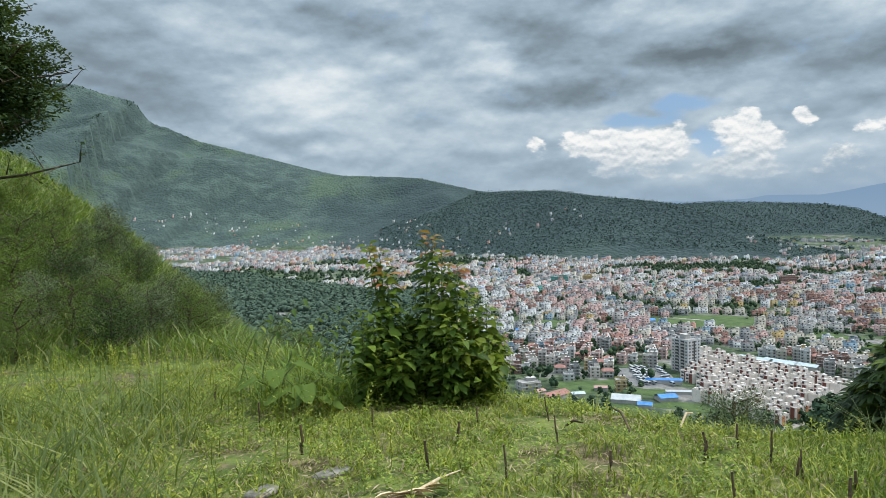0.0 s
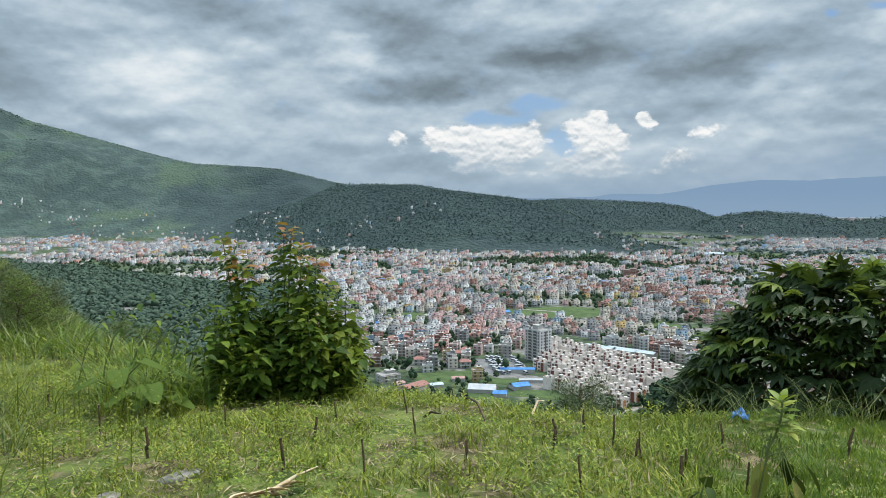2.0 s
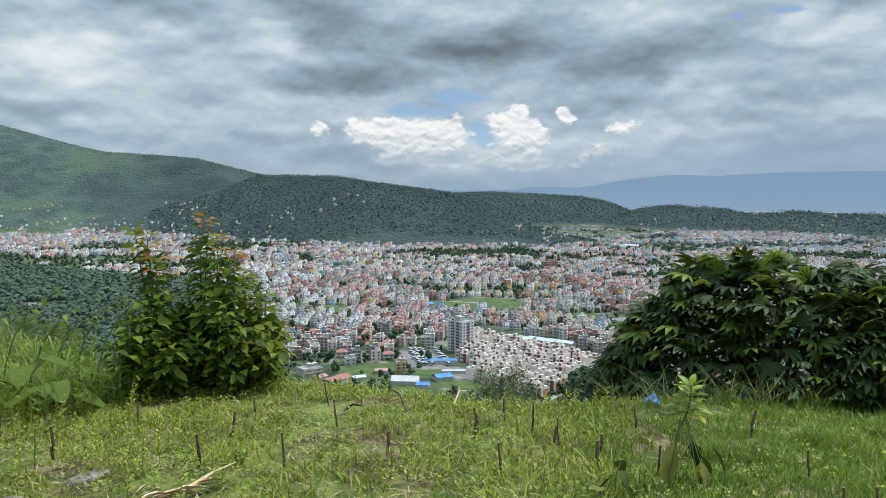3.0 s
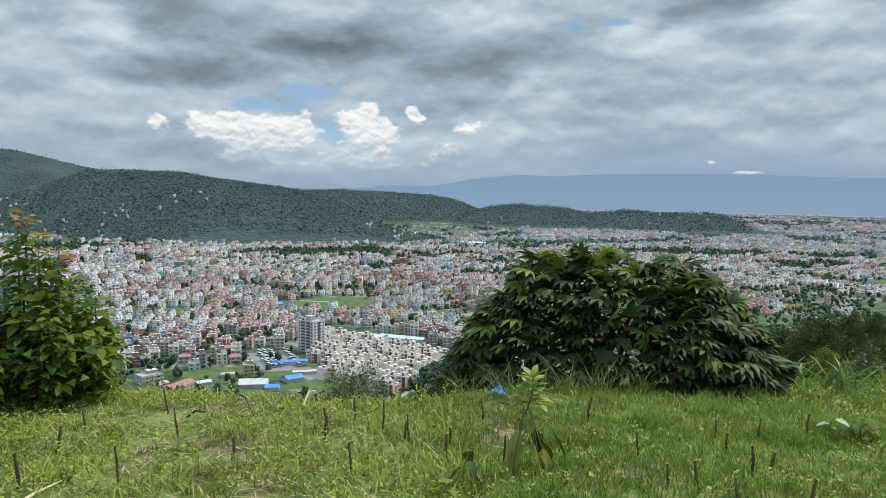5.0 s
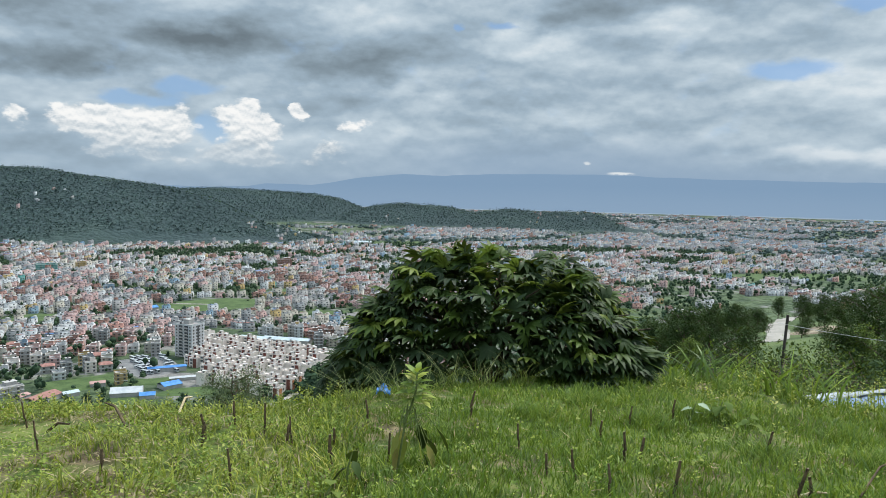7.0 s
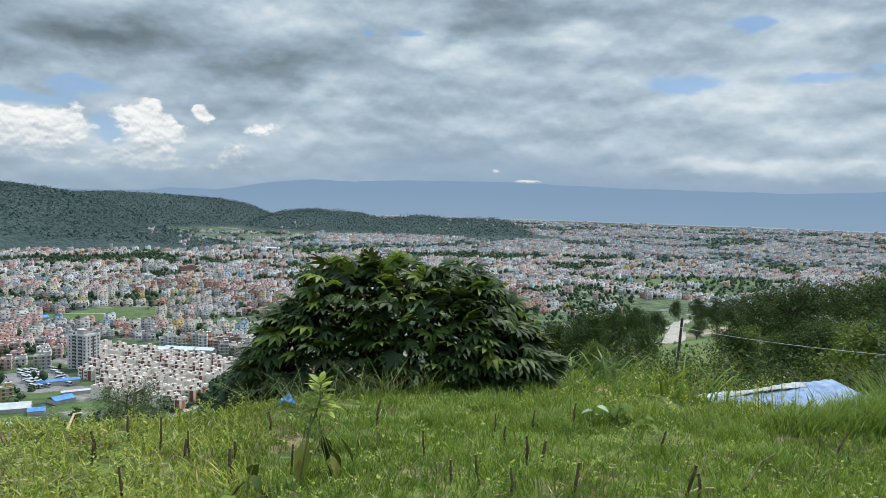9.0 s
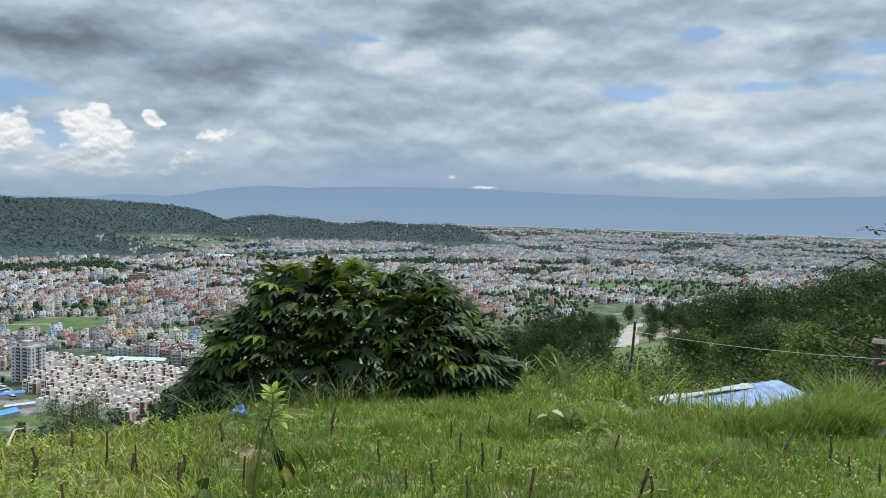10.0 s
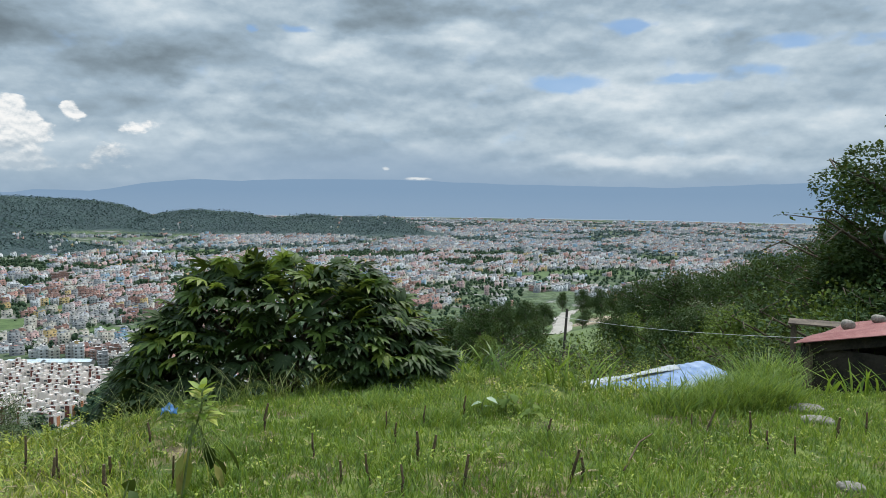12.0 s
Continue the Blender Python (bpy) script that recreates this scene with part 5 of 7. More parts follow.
TREES = {
    "round": tree_kind(6.0, 2.3, 0.130, 0.62, 11000, "tree_leaf", 0.3, 0.12, 14, 0.85),
    "tall": tree_kind(8.0, 2.2, 0.090, 0.6, 32000, "tree_leaf", 0.15, 0.06, 20, 0.95),
    "overhang": tree_kind(8.0, 2.4, 0.12, 0.55, 26000, "tree_leaf", 0.12, 0.10, 22, 0.95),
    "light": tree_kind(5.0, 1.7, 0.12, 0.6, 9000, "tree_bright", 0.55, 0.10, 12, 0.75),
    "airy": tree_kind(4.0, 1.3, 0.085, 0.45, 7000, "tree_grey", 0.6, 0.1, 12, 0.30),
    "scrub": tree_kind(4.0, 1.5, 0.085, 0.40, 7500, "tree_bright", 0.6, 0.0, 20, 0.55),
    "darkscrub": tree_kind(4.0, 1.7, 0.10, 0.45, 7000, "tree_leaf", 0.6, 0.0, 20, 0.55),
}
SIZE_ = {"overhang": 8.4, "round": 6.4, "tall": 8.3, "light": 5.3, "airy": 4.2, "scrub": 4.2, "darkscrub": 4.2}
TREE_WORDS = {"overhang": "large dark leafy tree overhanging the slope", "round": "broad dark green leafy tree on the wooded slope", "tall": "tall dense dark green tree beside the shed", "light": "fresh green young tree on the wooded slope",
              "airy": "slender airy tree with fine grey-green leaves", "scrub": "bright green leafy shrub on the slope", "darkscrub": "dark green dense shrub on the slope"}


def plant_tree(az_, r, el_top, kind, stretch=1.0, turn=None, label=""):
    """A tree at a heading and distance whose top reaches the height angle."""
    x, y = polar(az_, r)
    z = gz(x, y)
    s = max((1.45 + r * tan(radians(el_top)) - z) / SIZE_[kind], 0.25)
    t = empty("tree" if "scrub" not in kind else "shrub", Matrix.Translation((x, y, z - 0.05)) @ Matrix.Rotation(random.uniform(0, 6.3) if turn is None else turn, 4, "Z") @ Matrix.Diagonal((s * stretch, s * stretch, s, 1)))
    trunk, crown = TREES[kind]
    part("trunk", trunk, t)
    part("crown", crown, t)
    tagged(t, label or TREE_WORDS[kind], "tree" if "scrub" not in kind else "shrub", "trees on the slope" if "scrub" not in kind else "shrubs on the slope")


RIGHT = [(-54.5, 62, -8.6, "round", 1.0), (-56.6, 58, -7.7, "round", 1.1), (-58.4, 66, -7.5, "round", 1.0), (-60.2, 60, -7.4, "round", 1.0), (-61.6, 70, -7.6, "round", 1.0), (-57.0, 38, -10.2, "light", 1.1), (-59.4, 34, -10.4, "round", 1.0), (-61.0, 44, -9.6, "round", 1.0),
         (-64.6, 95, -6.4, "round", 0.8), (-66.0, 80, -6.3, "round", 0.9), (-67.4, 62, -6.0, "round", 1.0), (-69.2, 48, -5.1, "round", 1.1), (-71.4, 44, -4.4, "round", 1.1), (-73.4, 48, -4.5, "round", 1.0), (-75.6, 42, -3.7, "round", 1.1), (-77.6, 38, -3.0, "round", 1.1),
         (-79.6, 34, -2.2, "round", 1.1), (-82.0, 31, -1.2, "tall", 1.1), (-68.4, 30, -8.0, "light", 1.1), (-70.6, 26, -8.0, "round", 0.9), (-72.8, 26, -6.9, "round", 1.0), (-75.4, 22, -6.7, "light", 1.0), (-77.8, 25, -5.4, "round", 1.1), (-80.2, 24, -4.4, "round", 1.0),
         (-85.0, 20, 4.6, "tall", 1.25), (-87.6, 19, 7.6, "tall", 1.25), (-83.4, 22, 1.2, "tall", 1.1), (-91.0, 21, 7.0, "tall", 1.0), (-82.0, 17, -5.0, "light", 1.0), (-86.0, 16, -3.0, "round", 1.0), (-63.0, 120, -6.8, "round", 0.8), (-60.6, 30, -8.8, "round", 0.9), (-67.4, 30, -8.0, "round", 1.1),
         (-74.4, 30, -6.9, "airy", 1.3), (-73.0, 31, -7.4, "airy", 1.3)]
for a, r, e, kind, wide in RIGHT:
    plant_tree(a, r, e, kind, wide)
for a, r, e, kind in [(-57.5, 11, -12.6, "scrub"), (-59.5, 12, -11.9, "scrub"), (-61.5, 12.5, -11.4, "scrub"), (-63.5, 11.5, -11.8, "scrub"), (-65.2, 10.2, -11.0, "scrub"), (-67.0, 12, -10.9, "darkscrub"), (-62.2, 16, -10.6, "darkscrub"), (-65.0, 17, -10.2, "scrub"),
                      (-69.0, 15, -10.3, "darkscrub"), (-71.5, 14, -10.5, "scrub"), (-74.0, 13, -10.0, "darkscrub"), (-76.0, 14, -9.2, "scrub"), (-78.5, 13, -8.8, "scrub"), (-81.0, 14, -7.0, "darkscrub"), (-84.0, 12.5, -6.5, "darkscrub"), (-58.0, 20, -11.2, "darkscrub"), (-60.5, 24, -10.8, "darkscrub"), (-62.6, 11.2, -10.3, "scrub"), (-64.2, 14, -9.9, "darkscrub")]:
    plant_tree(a, r, e, kind, 1.2)
# low growth on both sides of the dirt road
for a, r in ((-64.9, 88), (-65.6, 104), (-67.0, 96), (-61.2, 92), (-60.8, 80), (-60.0, 104), (-61.6, 116), (-65.0, 122), (-61.8, 130), (-58.6, 86), (-57.0, 76), (-66.6, 112), (-59.6, 122), (-68.2, 88), (-56.4, 90), (-64.6, 74), (-66.0, 66), (-61.0, 64)):
    plant_tree(a, r, -8.25 - 0.9 * abs(random.gauss(0, 0.5)) - max(0, 80 - r) * 0.03, "round" if r > 70 else "darkscrub", 1.5)
# the slope to the left of the clearing
plant_tree(33.2, 24.0, 15.5, "overhang", 1.55, 0.4)
plant_tree(36.0, 22.0, 19.0, "overhang", 1.5, 2.6)
for a, r, e, kind, wide in [(24.6, 19, 1.2, "airy", 1.0), (26.6, 20, -0.2, "airy", 1.0), (22.9, 20, -2.0, "airy", 0.9), (30.5, 15, 1.3, "scrub", 1.1), (28.4, 16, 0.5, "scrub", 1.1), (33.5, 13, 1.0, "scrub", 1.2), (25.6, 16, -2.4, "scrub", 1.2), (28.0, 14, -2.0, "darkscrub", 1.3), (31.0, 13, -1.6, "scrub", 1.3),
                            (24.5, 13, -6.2, "scrub", 1.3), (27.5, 12, -6.5, "scrub", 1.3), (31.0, 11, -6.0, "scrub", 1.3), (13.4, 15, -9.3, "scrub", 1.2), (11.5, 12, -10.2, "scrub", 1.3), (19.6, 12, -8.0, "scrub", 1.3), (22.4, 11.5, -8.0, "airy", 1.3), (17.5, 22, -6.2, "darkscrub", 0.8), (30.0, 26, 2.6, "scrub", 1.3), (27.6, 26, 1.4, "scrub", 1.2), (32.5, 24, 3.4, "scrub", 1.2), (29.0, 19, -0.6, "darkscrub", 1.3),
                            (24.0, 24, -2.3, "darkscrub", 1.1), (22.0, 26, -3.4, "airy", 1.0), (25.4, 27, -1.6, "airy", 1.2), (20.6, 15, -6.9, "airy", 1.4), (18.4, 13, -8.6, "airy", 1.4), (25.8, 14, -4.4, "airy", 1.4), (29.4, 12, -4.2, "airy", 1.3),
                            (25.5, 17, -0.9, "darkscrub", 1.2), (27.4, 15, -3.4, "darkscrub", 1.3), (30.6, 17, 0.8, "darkscrub", 1.2), (23.0, 18, -3.8, "darkscrub", 1.1), (31.4, 20, 2.6, "light", 1.2), (21.0, 13, -8.2, "darkscrub", 1.2), (25.0, 11, -7.6, "darkscrub", 1.2)]:
    plant_tree(a, r, e, kind, wide)


plant_tree(-21.6, 7.6, -14.6, "airy", 1.2, label="thin dry twiggy shrub below the brink")


# ---- the leafy bush at the brink ----
def bush():
    cx, cy = polar(1.6, 6.25)
    z0 = gz(cx, cy) - 0.02
    b = empty("bush", Matrix.Translation((cx, cy, z0)))
    stems = []
    # side offset, depth offset, height, lean
    for u, top in [(-0.52, 1.36), (-0.43, 1.30), (-0.36, 1.12), (-0.02, 1.40), (0.05, 1.44), (0.12, 1.30), (0.20, 1.12), (0.25, 1.20), (0.33, 0.95), (0.42, 0.90), (0.50, 0.80), (0.56, 0.66), (0.62, 0.52), (-0.60, 0.72), (-0.25, 0.82), (-0.12, 0.90), (0.64, 0.34), (-0.66, 0.42)]:
        stems.append((u, random.uniform(-0.18, 0.18), top))
    for k in range(46):
        u = random.uniform(-0.64, 0.58)
        limit = (1.0 if u < 0.15 else 1.0 - 0.85 * (u - 0.15)) * random.uniform(0.3, 0.82)
        stems.append((u, random.uniform(-0.36, 0.36), limit))
    green, young, red = [], [], []
    for u, v, top in stems:
        base = Vector((u * (0.45 if top > 1 else 0.8) + random.gauss(0, 0.03), v * 0.6 + random.gauss(0, 0.03), -0.03))
        tip = Vector((u, v, top))
        mid = base.lerp(tip, 0.5) + Vector((u * 0.12, v * 0.1, 0.04))
        q = Heap().tube([base, mid, tip], [0.011, 0.008, 0.003], 5)
        part("stem", q.mesh("stem", [M["stem"]], True), b)
        n = int(14 + 50 * top)
        for i in range(n):
            t = 0.10 + 0.90 * i / (n - 1)
            p = base * (1 - t) ** 2 + mid * 2 * t * (1 - t) + tip * t * t
            a = i * 2.4 + random.uniform(-0.5, 0.5)
            d = Vector((cos(a), sin(a), random.uniform(-0.35, 0.25) + (0.5 if t > 0.93 else 0)))
            size = (0.115 if t < 0.9 else 0.095) * random.uniform(0.7, 1.15)
            p = p + d * 0.02
            if t > 0.90 and top > 1.08 and u > -0.45 and random.random() < 0.6:
                red.append((p, d, size * 1.25))
            # tips are young; right-hand leaves get the lighter colour for the sun there
            elif (u > 0.22 and random.random() < 0.6) or (t > 0.9 and random.random() < 0.6) or (top > 1.3 and t > 0.8 and random.random() < 0.3):
                young.append((p, d, size))
            else:
                green.append((p, d, size))
    for k in range(700):
        u, v = random.uniform(-0.62, 0.60), random.uniform(-0.4, 0.4)
        lid = ((0.92 - 0.35 * math.exp(-((u + 0.2) / 0.12) ** 2)) if u < 0.12 else 0.90 - 0.75 * (u - 0.12)) * (1 - 0.5 * abs(v)) - (0.15 if u < -0.5 else 0)
        a = random.uniform(0, 6.3)
        row = (Vector((u, v, random.uniform(0.04, 1) ** 0.8 * lid)), Vector((cos(a), sin(a), random.uniform(-0.4, 0.3))), random.uniform(0.07, 0.125))
        # more of the lighter colour on the right, standing for sunlight
        (young if random.random() < (0.4 if u > 0.2 else 0.12) else green).append(row)
    for name, rows, mat in (("leaves", green, "bush"), ("young_leaves", young, "bush_light"), ("shoot_leaves", red, "tip")):
        P = np.array([r[0][:] for r in rows])
        D = np.array([r[1][:] for r in rows])
        L = np.array([r[2] for r in rows])
        N = unit(np.array([0, 0, 1.0]) + rng.normal(0, 0.35, P.shape))
        V, F = ovate(P, D, N, L, L * 0.62, 0.35, 0.12)
        ob = part(name, mesh(name, V, F, [M[mat]]), b, {"leaves": "", "young_leaves": "yellow-green leaves: young tips, and right-side sunlight put into the colour", "shoot_leaves": "reddish young shoots"}[name])
        tagged(ob, kind="stuff")
    tagged(b, "upright leafy green bush with reddish shoot tips at the brink", "bush")


bush()


# ---- the spreading shrub with lobed leaves ----
def lobed_shrub():
    cx, cy = polar(-41.6, 7.15)
    z0 = -0.95
    b = empty("large_shrub", Matrix.Translation((cx, cy, gz(cx, cy))) @ Matrix.Rotation(radians(-41.6), 4, "Z"))
    foot = gz(cx, cy)
    ends = []
    for k in range(16):
        a = k * 2.4
        u, v = cos(a) * random.uniform(0.5, 1.5), sin(a) * random.uniform(0.2, 0.8)
        top = (0.85 * (1 - abs(u / 1.8) ** 2.2)) * random.uniform(0.75, 1.0) - 0.1
        pts = [Vector((u * 0.06, v * 0.06, -0.1)), Vector((u * 0.4, v * 0.4, (top - foot) * 0.6)), Vector((u * 0.8, v * 0.8, (top - foot) * 0.92)), Vector((u * 1.05, v * 1.05, top - foot))]
        part("branch", Heap().tube(pts, [0.03, 0.02, 0.013, 0.006], 6).mesh("branch", [M["bark"]], True), b)
    n = 2500
    u = rng.uniform(-1, 1, n)
    u = np.sign(u) * np.abs(u) ** 0.85
    v = rng.uniform(-1, 1, n)
    roof = (np.clip(1 - np.abs(u) ** 2.3, 0, 1)) ** 0.62 * (np.clip(1 - np.abs(v) ** 2.4, 0, 1)) ** 0.5
    roof = roof * (1 + 0.16 * (value_noise(u * 4.5 + 9, v * 3 + 4, 3) - 0.5)) - 0.05 * np.exp(-((u - 0.17) / 0.10) ** 2)
    depth = np.where(rng.random(n) < 0.6, rng.uniform(0.86, 1.02, n), rng.uniform(0.2, 0.9, n))
    # leaves hang lower on the downhill left end
    low = z0 - 0.25 * np.clip(-u, 0, 1)
    P = np.stack([u * 1.76 + 0.03, v * 0.95, low + (0.88 - low) * roof * depth - foot], -1)
    keep = ~((np.abs(u - 0.12) < 0.16) & (P[:, 2] + foot < -0.15) & (P[:, 2] + foot > -0.75) & (rng.random(n) < 0.75))
    keep = keep & ~((u > -0.35) & (u < 0.95) & (P[:, 2] + foot < -0.42) & (rng.random(n) < 0.72))
    P, n = P[keep], int(keep.sum())
    out_ = unit(P - np.array([0, 0, -0.4 - foot]) * np.array([1, 1, 1.0]))
    axis = unit(out_ * np.array([1, 1, 0.6]) + rng.normal(0, 0.4, (n, 3)) + np.array([0, 0, -0.22]))
    N = unit(out_ * 0.5 + np.array([0, 0, 1.0]) + rng.normal(0, 0.25, (n, 3)))
    D, S, U = frames(axis, N)
    size = rng.uniform(0.12, 0.21, n)
    VV, FF, base = [], [], 0
    for k, ang in enumerate((-100, -62, -30, 0, 30, 62, 100)):
        t = radians(ang)
        d = D * cos(t) + S * sin(t)
        L = size * (1.0 - 0.0035 * abs(ang))
        V, F = ovate(P + d * 0.012, unit(d - U * 0.18), U, L, L * 0.33, 0.34, 0.10)
        VV.append(V.reshape(n, 8, 3))
        FF.append(np.array(F).reshape(n, 8, 3))
    # order by leaf, so that each leaf is one island: lobes share the stalk point
    V = np.concatenate(VV, 1)
    T = np.array([(0, 2, 1), (0, 3, 2), (1, 2, 5), (1, 5, 4), (2, 3, 6), (2, 6, 5), (4, 5, 7), (5, 6, 7)])
    T = np.concatenate([T + 8 * k for k in range(7)])
    T = np.where(T % 8 == 0, 0, T)
    # the outer top leaves take the lighter colour: sunlight painted on the crown
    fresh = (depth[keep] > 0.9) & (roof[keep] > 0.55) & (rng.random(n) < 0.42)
    for name, sel, mat, label in (("leaves", ~fresh, "palm_leaf", ""), ("young_leaves", fresh, "palm_lit", "lighter top leaves, sunlight put into their colour")):
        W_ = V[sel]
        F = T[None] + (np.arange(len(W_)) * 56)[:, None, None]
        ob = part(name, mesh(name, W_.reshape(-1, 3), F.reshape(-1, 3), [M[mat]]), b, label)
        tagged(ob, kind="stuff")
    tagged(b, "wide dark green shrub with drooping lobed leaves", "shrub")


lobed_shrub()


# ---- single small plants in the clearing ----
def ring_of(rows, mat, name, width=0.4, droop=0.3):
    P = np.array([r[0] for r in rows], float)
    D = np.array([r[1] for r in rows], float)
    L = np.array([r[2] for r in rows], float)
    N = unit(np.array([0, 0, 1.0]) + rng.normal(0, 0.2, P.shape))
    V, F = ovate(P, D, N, L, L * width, droop, 0.12)
    return mesh(name, V, F, [M[mat]])


def wilting_plant():
    x, y = polar(-35.5, 3.85)
    p = empty("weed_plant", Matrix.Translation((x, y, gz(x, y))))
    part("stalk", Heap().tube([(-0.10, 0, -0.03), (-0.07, 0, 0.14), (-0.04, 0, 0.30), (-0.03, 0.0, 0.36)], [0.007, 0.006, 0.005, 0.004], 7).mesh("stalk", [M["stem"]], True), p, "pale lower stalk")
    part("stalk", Heap().tube([(-0.06, 0, 0.26), (-0.01, 0, 0.34), (0.02, 0, 0.42), (0.03, 0, 0.52)], [0.007, 0.006, 0.005, 0.003], 7).mesh("stalk", [M["stem"]], True), p, "pale green stalk")
    fresh = []
    for i in range(30):
        a, t = i * 2.4, i / 29
        fresh.append(((0.02 + cos(a) * 0.008, sin(a) * 0.008, 0.36 + 0.17 * t), (cos(a), sin(a), 0.10 + 1.0 * t * t), (0.118 - 0.045 * t) * random.uniform(0.8, 1.15)))
    part("fresh_leaves", ring_of(fresh, "weed", "fresh_leaves", 0.52, 0.25), p, "fresh light green top leaves")
    limp, brown = [], []
    for i in range(11):
        a = i * 2.4
        foot = Vector((cos(a) * 0.02 - 0.03, sin(a) * 0.02, 0.33 - 0.010 * i))
        reach = random.uniform(0.05, 0.17) * (1 if i % 3 else 1.25)
        out_ = Vector((abs(cos(a)) * reach if i % 4 else -reach * 0.5, sin(a) * 0.05, 0))
        tip = foot + out_ + Vector((0, 0, -random.uniform(0.06, 0.16)))
        part("leaf_stalk", Heap().tube([foot, foot + out_ * 0.55 + Vector((0, 0, 0.02)), tip], [0.004, 0.003, 0.002], 5).mesh("leaf_stalk", [M["stem"]], True), p)
        (brown if i % 2 else limp).append((tip[:], (out_.x * 0.6, out_.y, -0.16), random.uniform(0.12, 0.20)))
    part("wilted_leaves", ring_of(limp, "wilted", "wilted_leaves", 0.36, 0.05), p, "yellowing wilted leaves hanging down")
    part("dead_leaves", ring_of(brown, "palm_leaf", "dead_leaves", 0.42, 0.05), p, "dark limp leaves hanging down")
    tagged(p, "tall weed with fresh top leaves above wilted yellow ones", "plant")


wilting_plant()


def seedling(az_, r, tall, n, size, mat, label, tilt=0.2, wide=0.75):
    x, y = polar(az_, r)
    p = empty("seedling", Matrix.Translation((x, y, gz(x, y))))
    part("stalk", Heap().tube([(0, 0, -0.02), (0.01, 0.01, tall * 0.6), (0.03, 0, tall)], [0.006, 0.005, 0.003], 6).mesh("stalk", [M["stem"]], True), p)
    rows = [((cos(i * 2.4) * 0.015 + 0.02, sin(i * 2.4) * 0.015, tall * (0.45 + 0.55 * i / max(n - 1, 1))), (cos(i * 2.4), sin(i * 2.4), tilt), size * random.uniform(0.75, 1.1)) for i in range(n)]
    part("leaf_crown", ring_of(rows, mat, "leaf_crown", wide, 0.45), p)
    tagged(p, label, "plant")


seedling(-30.3, 3.45, 0.19, 4, 0.12, "palm_leaf", "small drooping broad-leaved seedling in the grass", -0.6, 0.55)
seedling(-59.2, 5.4, 0.15, 8, 0.11, "tree_bright", "low broad-leaved herb in the grass", 0.05)
seedling(-61.0, 5.2, 0.10, 6, 0.09, "tree_bright", "low broad-leaved herb in the grass", 0.05)
seedling(-28.6, 3.3, 0.09, 4, 0.09, "tree_bright", "small leafy seedling in the grass", 0.3)
seedling(-85.0, 3.6, 0.12, 5, 0.10, "tree_bright", "small leafy seedling in the grass", 0.2)


def arching_plant(az_, r, tall, lean, leaves, size, mat, label):
    """A thin stem that bows over to one side, with drooping leaves in pairs along it."""
    x, y = polar(az_, r)
    p = empty("arching_plant", Matrix.Translation((x, y, gz(x, y))))
    bow = [Vector((lean * t ** 2.2, 0.04 * sin(3 * t), tall * (t - 0.22 * t * t) / 0.78)) for t in (0.0, 0.25, 0.5, 0.75, 1.0)]
    bow[0].z = -0.03
    part("stem", Heap().tube(bow, [0.008, 0.007, 0.006, 0.004, 0.002], 6).mesh("stem", [M["stem"]], True), p)
    rows = []
    for i in range(leaves):
        t = 0.35 + 0.65 * i / (leaves - 1)
        k = min(int(t * 4), 3)
        at = bow[k].lerp(bow[k + 1], t * 4 - k)
        a = (0.9 if i % 2 else -0.9) + random.uniform(-0.5, 0.5)
        rows.append((at[:], (cos(a) * (1 if lean > 0 else -1), sin(a), random.uniform(-0.35, 0.1)), size * random.uniform(0.75, 1.15) * (1.15 - 0.4 * t)))
    part("leaves", ring_of(rows, mat, "leaves", 0.40, 0.45), p)
    tagged(p, label, "plant")


for row in ((16.4, 6.6, 0.80, 0.28, 9, 0.19), (14.8, 6.8, 0.92, 0.42, 11, 0.20), (13.2, 6.6, 0.86, 0.50, 11, 0.19), (12.0, 6.7, 0.78, 0.55, 10, 0.18), (10.4, 6.6, 0.84, 0.40, 10, 0.19), (9.0, 6.5, 0.74, 0.30, 9, 0.17), (15.6, 6.3, 0.62, -0.30, 8, 0.17)):
    arching_plant(*row[:5], row[5] * 0.72, "bush", "olive green plant with bowed stems and drooping leaves")


def broad_plant(az_, r, rows, label):
    """Large heart-shaped leaves on single stalks from one foot."""
    x, y = polar(az_, r)
    p = empty("broad_plant", Matrix.Translation((x, y, gz(x, y))))
    for a, reach, tall, size in rows:
        t = radians(a)
        tip = (cos(t) * reach, sin(t) * reach, tall)
        q = Heap().tube([(0, 0, -0.03), (tip[0] * 0.35, tip[1] * 0.35, tall * 0.7), tip], [0.009, 0.007, 0.005], 6)
        stalk_ = part("stalk", q.mesh("stalk", [M["stem"]], True), p)
        n = 13
        V, F = [tip], []
        for ring, k in ((1, 0.5), (2, 1.0)):
            for i in range(n):
                b = 2 * pi * i / n
                far_ = size * k * (0.62 + 0.38 * cos(b)) * (1.0 if abs(b - pi) > 0.35 else 0.55)
                u, v = far_ * cos(b) * 1.15 + size * 0.1 * k, far_ * 0 + size * k * 0.48 * sin(b)
                V.append((tip[0] + u * cos(t) - v * sin(t), tip[1] + u * sin(t) + v * cos(t), tip[2] - 0.45 * max(u, 0) + 0.12 * abs(v) - 0.05 * k * size))
        for i in range(n):
            j = (i + 1) % n
            F.append((0, 1 + i, 1 + j))
            F += [(1 + i, 1 + n + i, 1 + n + j), (1 + i, 1 + n + j, 1 + j)]
        part("leaf", mesh("leaf", V, np.array(F), [M["weed" if size > 0.2 else "tree_bright"]], smooth=True), stalk_)
    tagged(p, label, "plant")


